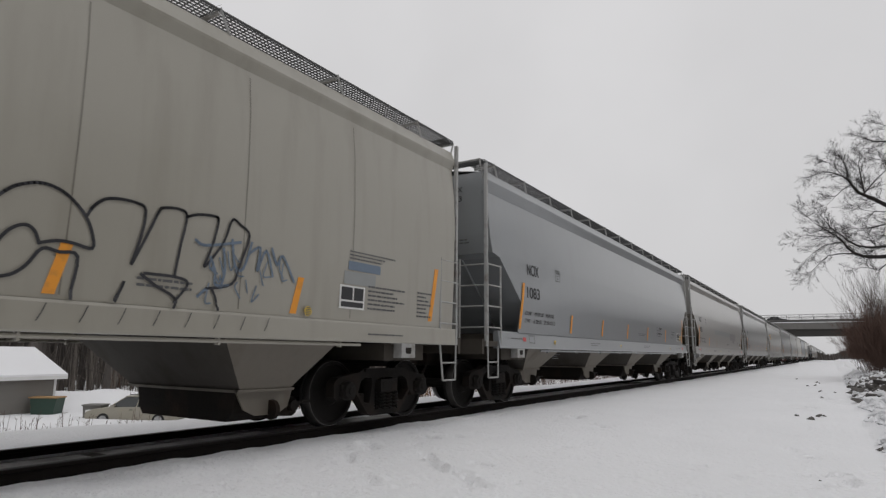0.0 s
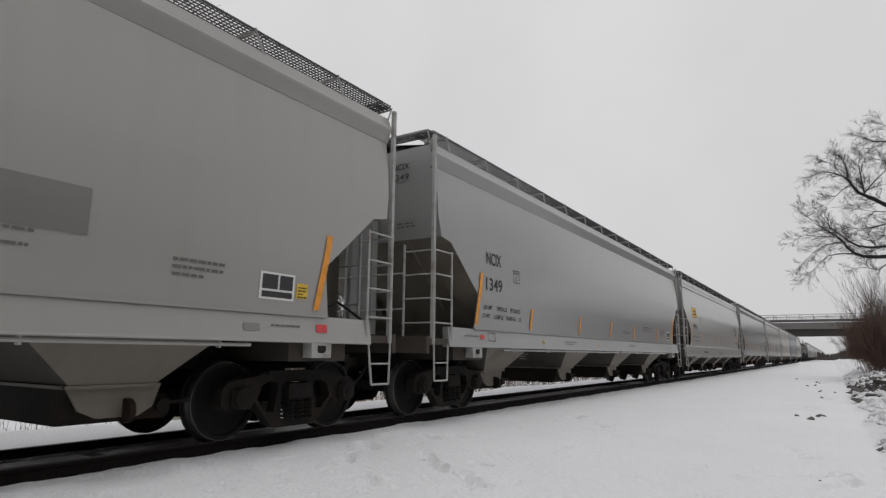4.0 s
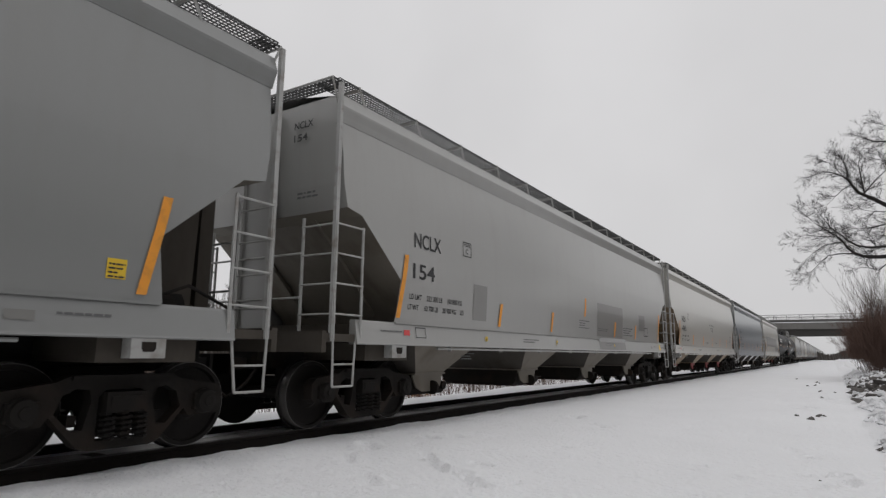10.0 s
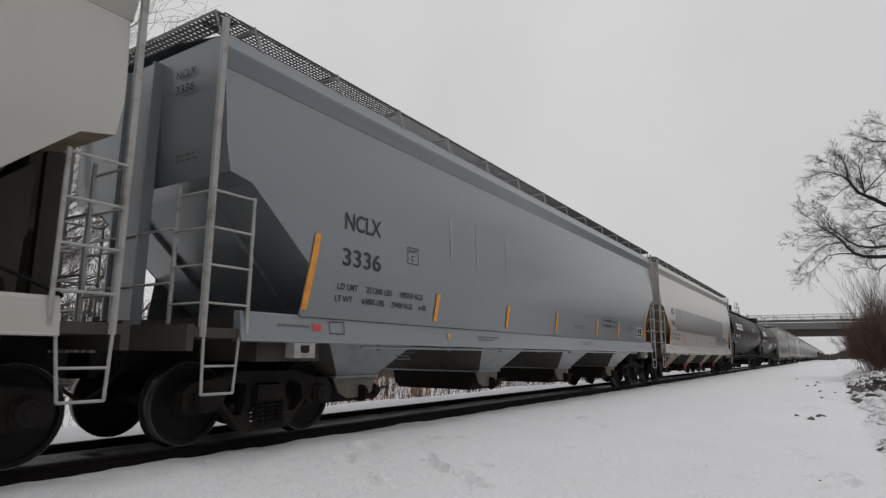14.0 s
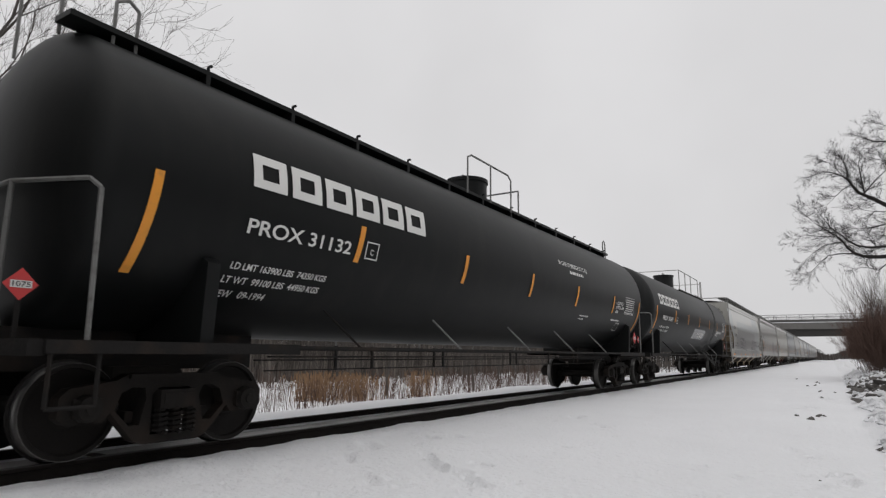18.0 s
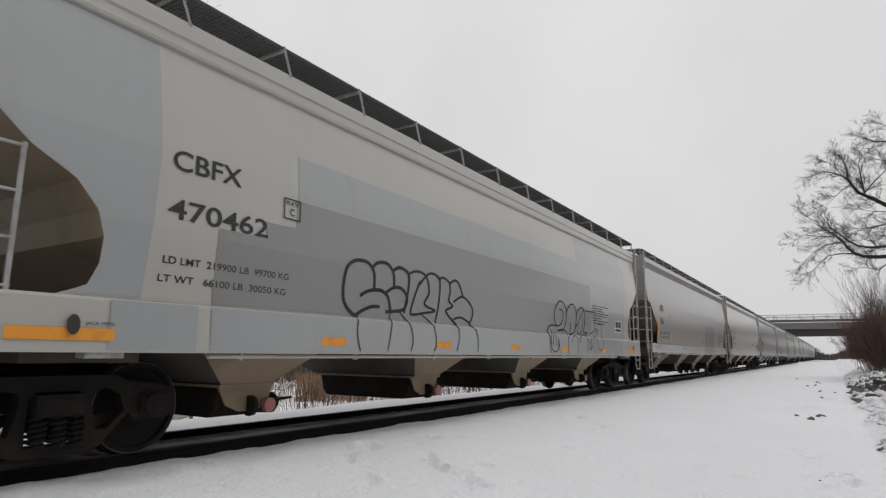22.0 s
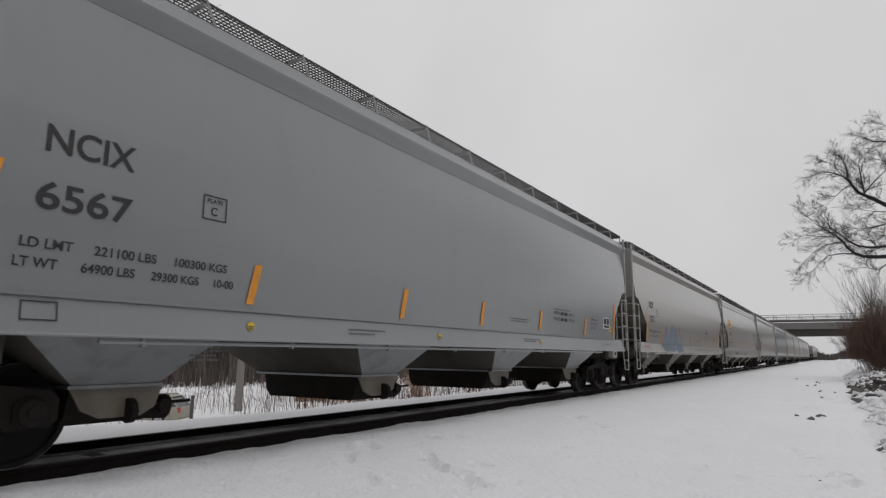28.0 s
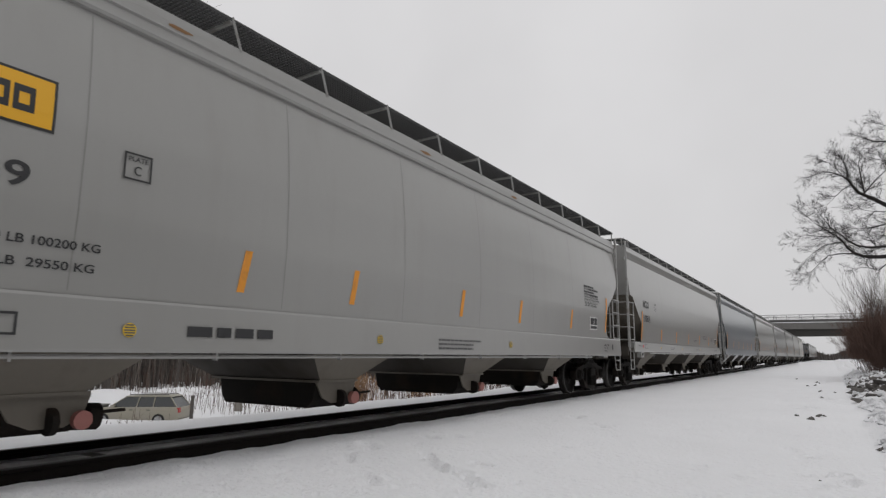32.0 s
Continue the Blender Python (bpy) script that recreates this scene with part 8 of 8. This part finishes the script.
def build_yard():
    bin_ = thing("dumpster", "dark green refuse bin with a raw wood board on top", "bin")
    bin_.matrix_basis = pose(-35.2, 16.2, -2.45, 0, 0, 34)
    bm = bmesh.new()
    prism(bm, [(-0.55, 0), (0.55, 0), (0.68, 0.95), (-0.68, 0.95)], 1, -0.4, 0.4)
    part("body", bm, GREEN_BIN, bin_)
    bm = bmesh.new()
    box(bm, -0.75, 0.72, -0.45, 0.45, 0.955, 1.02)
    part("board", bm, PINE, bin_)
    pile = thing("lumber_pile", "stack of weathered boards beside the garage", "lumber")
    pile.matrix_basis = pose(-37.2, 15.1, -2.4, 0, 0, 34)
    r7 = random.Random(3)
    for k in range(14):
        bm = bmesh.new()
        z = 0.08 + (k // 4) * 0.14
        y = (k % 4) * 0.24 + r7.uniform(-0.03, 0.03)
        box(bm, -1.6 + r7.uniform(-0.2, 0.2), 1.5 + r7.uniform(-0.2, 0.2), y, y + 0.2, z, z + 0.12)
        part("board", bm, PINE if k % 3 else BARK, pile)
    grey_bin = thing("grey_bin", "grey plastic waste bin half sunk in snow", "bin")
    grey_bin.matrix_basis = pose(-31.45, 16.75, -2.35, 0, 0, 34)
    bm = bmesh.new()
    prism(bm, [(-0.4, 0), (0.4, 0), (0.46, 0.62), (-0.46, 0.62)], 1, -0.35, 0.35)
    part("body", bm, GIRDER, grey_bin)
    bm = bmesh.new()
    box(bm, -0.5, 0.5, -0.4, 0.4, 0.625, 0.69)
    part("lid", bm, GIRDER, grey_bin)
    pole = thing("utility_pole", "weathered pale grey wooden utility pole", "pole")
    pole.matrix_basis = pose(-28.6, 23.2, -2.5)
    bm = bmesh.new()
    rod(bm, (0, 0, -0.3), (0, 0, 7.5), 0.23, 14, 0.17)
    part("shaft", bm, material("weathered_pole", (0.21, 0.195, 0.175), 0.95, 0, 0.2, 6, (2, 2, 0.3), 0.5, 18), pole)
    post = thing("fence_post", "dark wooden post standing in the snow", "post")
    post.matrix_basis = pose(-22.0, 15.55, -2.0)
    bm = bmesh.new()
    rod(bm, (0, 0, -0.3), (0.02, 0, 1.25), 0.075, 10, 0.065)
    part("shaft", bm, BARK, post)
    sign = thing("road_sign", "diamond road sign seen from its bare metal back", "sign")
    sign.matrix_basis = pose(-27.5, 37.4, -2.4, 0, 0, 55)
    bm = bmesh.new()
    rod(bm, (0, 0, -0.2), (0, 0, 1.2), 0.03, 6)
    part("post", bm, GIRDER, sign)
    bm = bmesh.new()
    prism(bm, [(-0.38, 0.85), (0, 0.47), (0.38, 0.85), (0, 1.23)], 1, -0.035, -0.03)
    part("plate", bm, WHITE_TRIM, sign)


build_yard()


# ---- bridge and its traffic ----
BR_Y, BR_Z = 185.0, 6.55
BRIDGE_STONE = material("stained_concrete", (0.155, 0.150, 0.142), 0.9, 0, 0.2, 0.8, (1, 1, 0.3), 0.3, 6, (0.09, 0.085, 0.08), 0.6, 0.5, (1, 1, 0.2))
RAIL_GREY = material("weathered_railing", (0.085, 0.083, 0.08), 0.8, 0, 0.2, 2)
# Girder colour includes the shade below the deck's overhang.
DARK_GIRDER = material("shaded_girder", (0.06, 0.057, 0.053), 0.85, 0, 0.15, 1)


def build_bridge():
    bridge = thing("road_bridge", "concrete road bridge with a metal railing crossing the track", "bridge")
    Y, Z = BR_Y, BR_Z
    x0, x1 = -44, 42
    bm = bmesh.new()
    box(bm, x0, x1, Y + 0.19, Y + 10.79, Z + 1.7, Z + 3.7)
    part("deck", bm, BRIDGE_STONE, bridge)
    for k in range(4):
        bm = bmesh.new()
        box(bm, x0, x1, Y + 1.3 + k * 2.6, Y + 1.7 + k * 2.6, Z, Z + 1.699)
        part("girder", bm, DARK_GIRDER, bridge)
    for y in (Y - 0.12, Y + 10.8):
        bm = bmesh.new()
        box(bm, x0, x1, y, y + 0.3, Z + 1.66, Z + 3.45)
        part("fascia", bm, BRIDGE_STONE, bridge)
        bm = bmesh.new()
        box(bm, x0, x1, y + 0.05, y + 0.25, Z + 3.455, Z + 4.2)
        part("parapet", bm, RAIL_GREY, bridge)
        bm = bmesh.new()
        box(bm, x0, x1, y - 0.06, y + 0.02, Z + 3.36, Z + 3.52)
        part("snow_ledge", bm, SNOW, bridge, "thin line of snow on the ledge")
        for i in range(28):
            x = x0 + 1 + i * 3.05
            bm = bmesh.new()
            box(bm, x - 0.06, x + 0.06, y + 0.08, y + 0.2, Z + 4.2, Z + 5.5)
            part("railing_post", bm, RAIL_GREY, bridge)
        bm = bmesh.new()
        for k in range(8):
            z = 4.3 + k * 0.145
            box(bm, x0, x1, y + 0.13, y + 0.15, Z + z - 0.012, Z + z + 0.012)
        box(bm, x0, x1, y + 0.1, y + 0.18, Z + 5.44, Z + 5.54)
        part("railing", bm, RAIL_GREY, bridge)
    for a, b in ((x0 - 150, x0 + 2), (x1 - 2, x1 + 930)):
        bm = bmesh.new()
        prism(bm, [(Y - 14, -2.6), (Y + 26, -2.6), (Y + 11, Z + 3.69), (Y - 0.1, Z + 3.69)], 0, a, b)
        part("embankment", bm, SNOW, bridge, "snowy road embankment")
    for x in (-17.5, 7.5):
        for y in (Y + 1.5, Y + 5.5, Y + 9.5):
            bm = bmesh.new()
            rod(bm, (x, y, -2.5), (x, y, Z - 0.6), 0.45, 12)
            part("pier", bm, BRIDGE_STONE, bridge)
        bm = bmesh.new()
        box(bm, x - 0.55, x + 0.55, Y + 0.8, Y + 10.4, Z - 0.7, Z - 0.06)
        part("pier_cap", bm, BRIDGE_STONE, bridge)


build_bridge()
DARK_PAINT = material("dark_car_paint", (0.03, 0.032, 0.035), 0.3, 0.2, 0.1, 2)
SILVER_PAINT = material("silver_car_paint", (0.4, 0.41, 0.42), 0.3, 0.3, 0.06, 2)
VAN_PAINT = material("pale_van_paint", (0.42, 0.43, 0.43), 0.4, 0, 0.06, 2)
TRAFFIC = []


def road_vehicle(name, label, paint, length, height, van, start, speed, side):
    """A vehicle that crosses the bridge towards +x."""
    root = thing(name, label, "van" if van else "car", "traffic on the bridge")
    bm = bmesh.new()
    h = length / 2
    if van:
        prism(bm, [(-h, 0.4), (h, 0.4), (h, 1.1), (h - 1.0, 1.3), (h - 1.7, height), (-h, height)], 1, -0.95, 0.95)
    else:
        prism(bm, [(-h, 0.35), (h, 0.35), (h, 0.8), (h - 1.2, 0.95), (-h + 0.5, 0.98), (-h, 0.85)], 1, -0.88, 0.88)
    part("body", bm, paint, root)
    bm = bmesh.new()
    if van:
        box(bm, h - 2.9, h - 1.75, -0.96, 0.96, 1.3, height - 0.25)
        box(bm, -h + 0.4, h - 3.1, -0.96, 0.96, 1.35, height - 0.3)
    else:
        prism(bm, [(h - 1.3, 0.955), (h - 2.0, height), (-h + 1.0, height), (-h + 0.4, 0.985)], 1, -0.78, 0.78)
    part("windows", bm, GLASS, root)
    for x in (-h + 0.85, h - 0.9):
        for s in (-1, 1):
            bm = bmesh.new()
            rod(bm, (x, s * 0.7, 0.33), (x, s * 0.9, 0.33), 0.33, 14)
            part("wheel", bm, RUBBER, root)
    y, z = BR_Y + side, BR_Z + 3.7
    root.matrix_basis = pose(start, y, z)
    TRAFFIC.append((root, start, speed, y, z))


road_vehicle("sedan", "dark sedan crossing the road bridge", DARK_PAINT, 4.7, 1.5, False, -12.0, 24.0, 3.0)
road_vehicle("sedan", "silver sedan crossing the road bridge", SILVER_PAINT, 4.6, 1.48, False, -34.9, 24.0, 3.0)
road_vehicle("van", "pale grey van crossing the road bridge", VAN_PAINT, 6.3, 2.5, True, -133.6, 24.0, 3.0)


# ---- motion ----
def motions():
    """The train rolls by with its wheelsets turning; three vehicles cross the bridge."""
    key_times = [0, 4, 8, 12, 16, 20, 24, 28, SECONDS]
    spin = [k / 15 for k in range(int(SECONDS * 15) + 1)]
    turn = [math.degrees(run(t) / 0.457) for t in spin]
    for car in CARS:
        y = car.front + car.half
        walk(car.root, [(t, pose(TRACK_X, y - run(t), 0)) for t in key_times])
        for o in car.root.children:
            if o.name.startswith("wheelset"):
                at = o.location.y
                walk(o, [(t, pose(0, at, 0.457, a)) for t, a in zip(spin, turn)])
    for root, start, speed, y, z in TRAFFIC:
        walk(root, [(0, pose(start, y, z)), (SECONDS, pose(start + speed * SECONDS, y, z))])


motions()
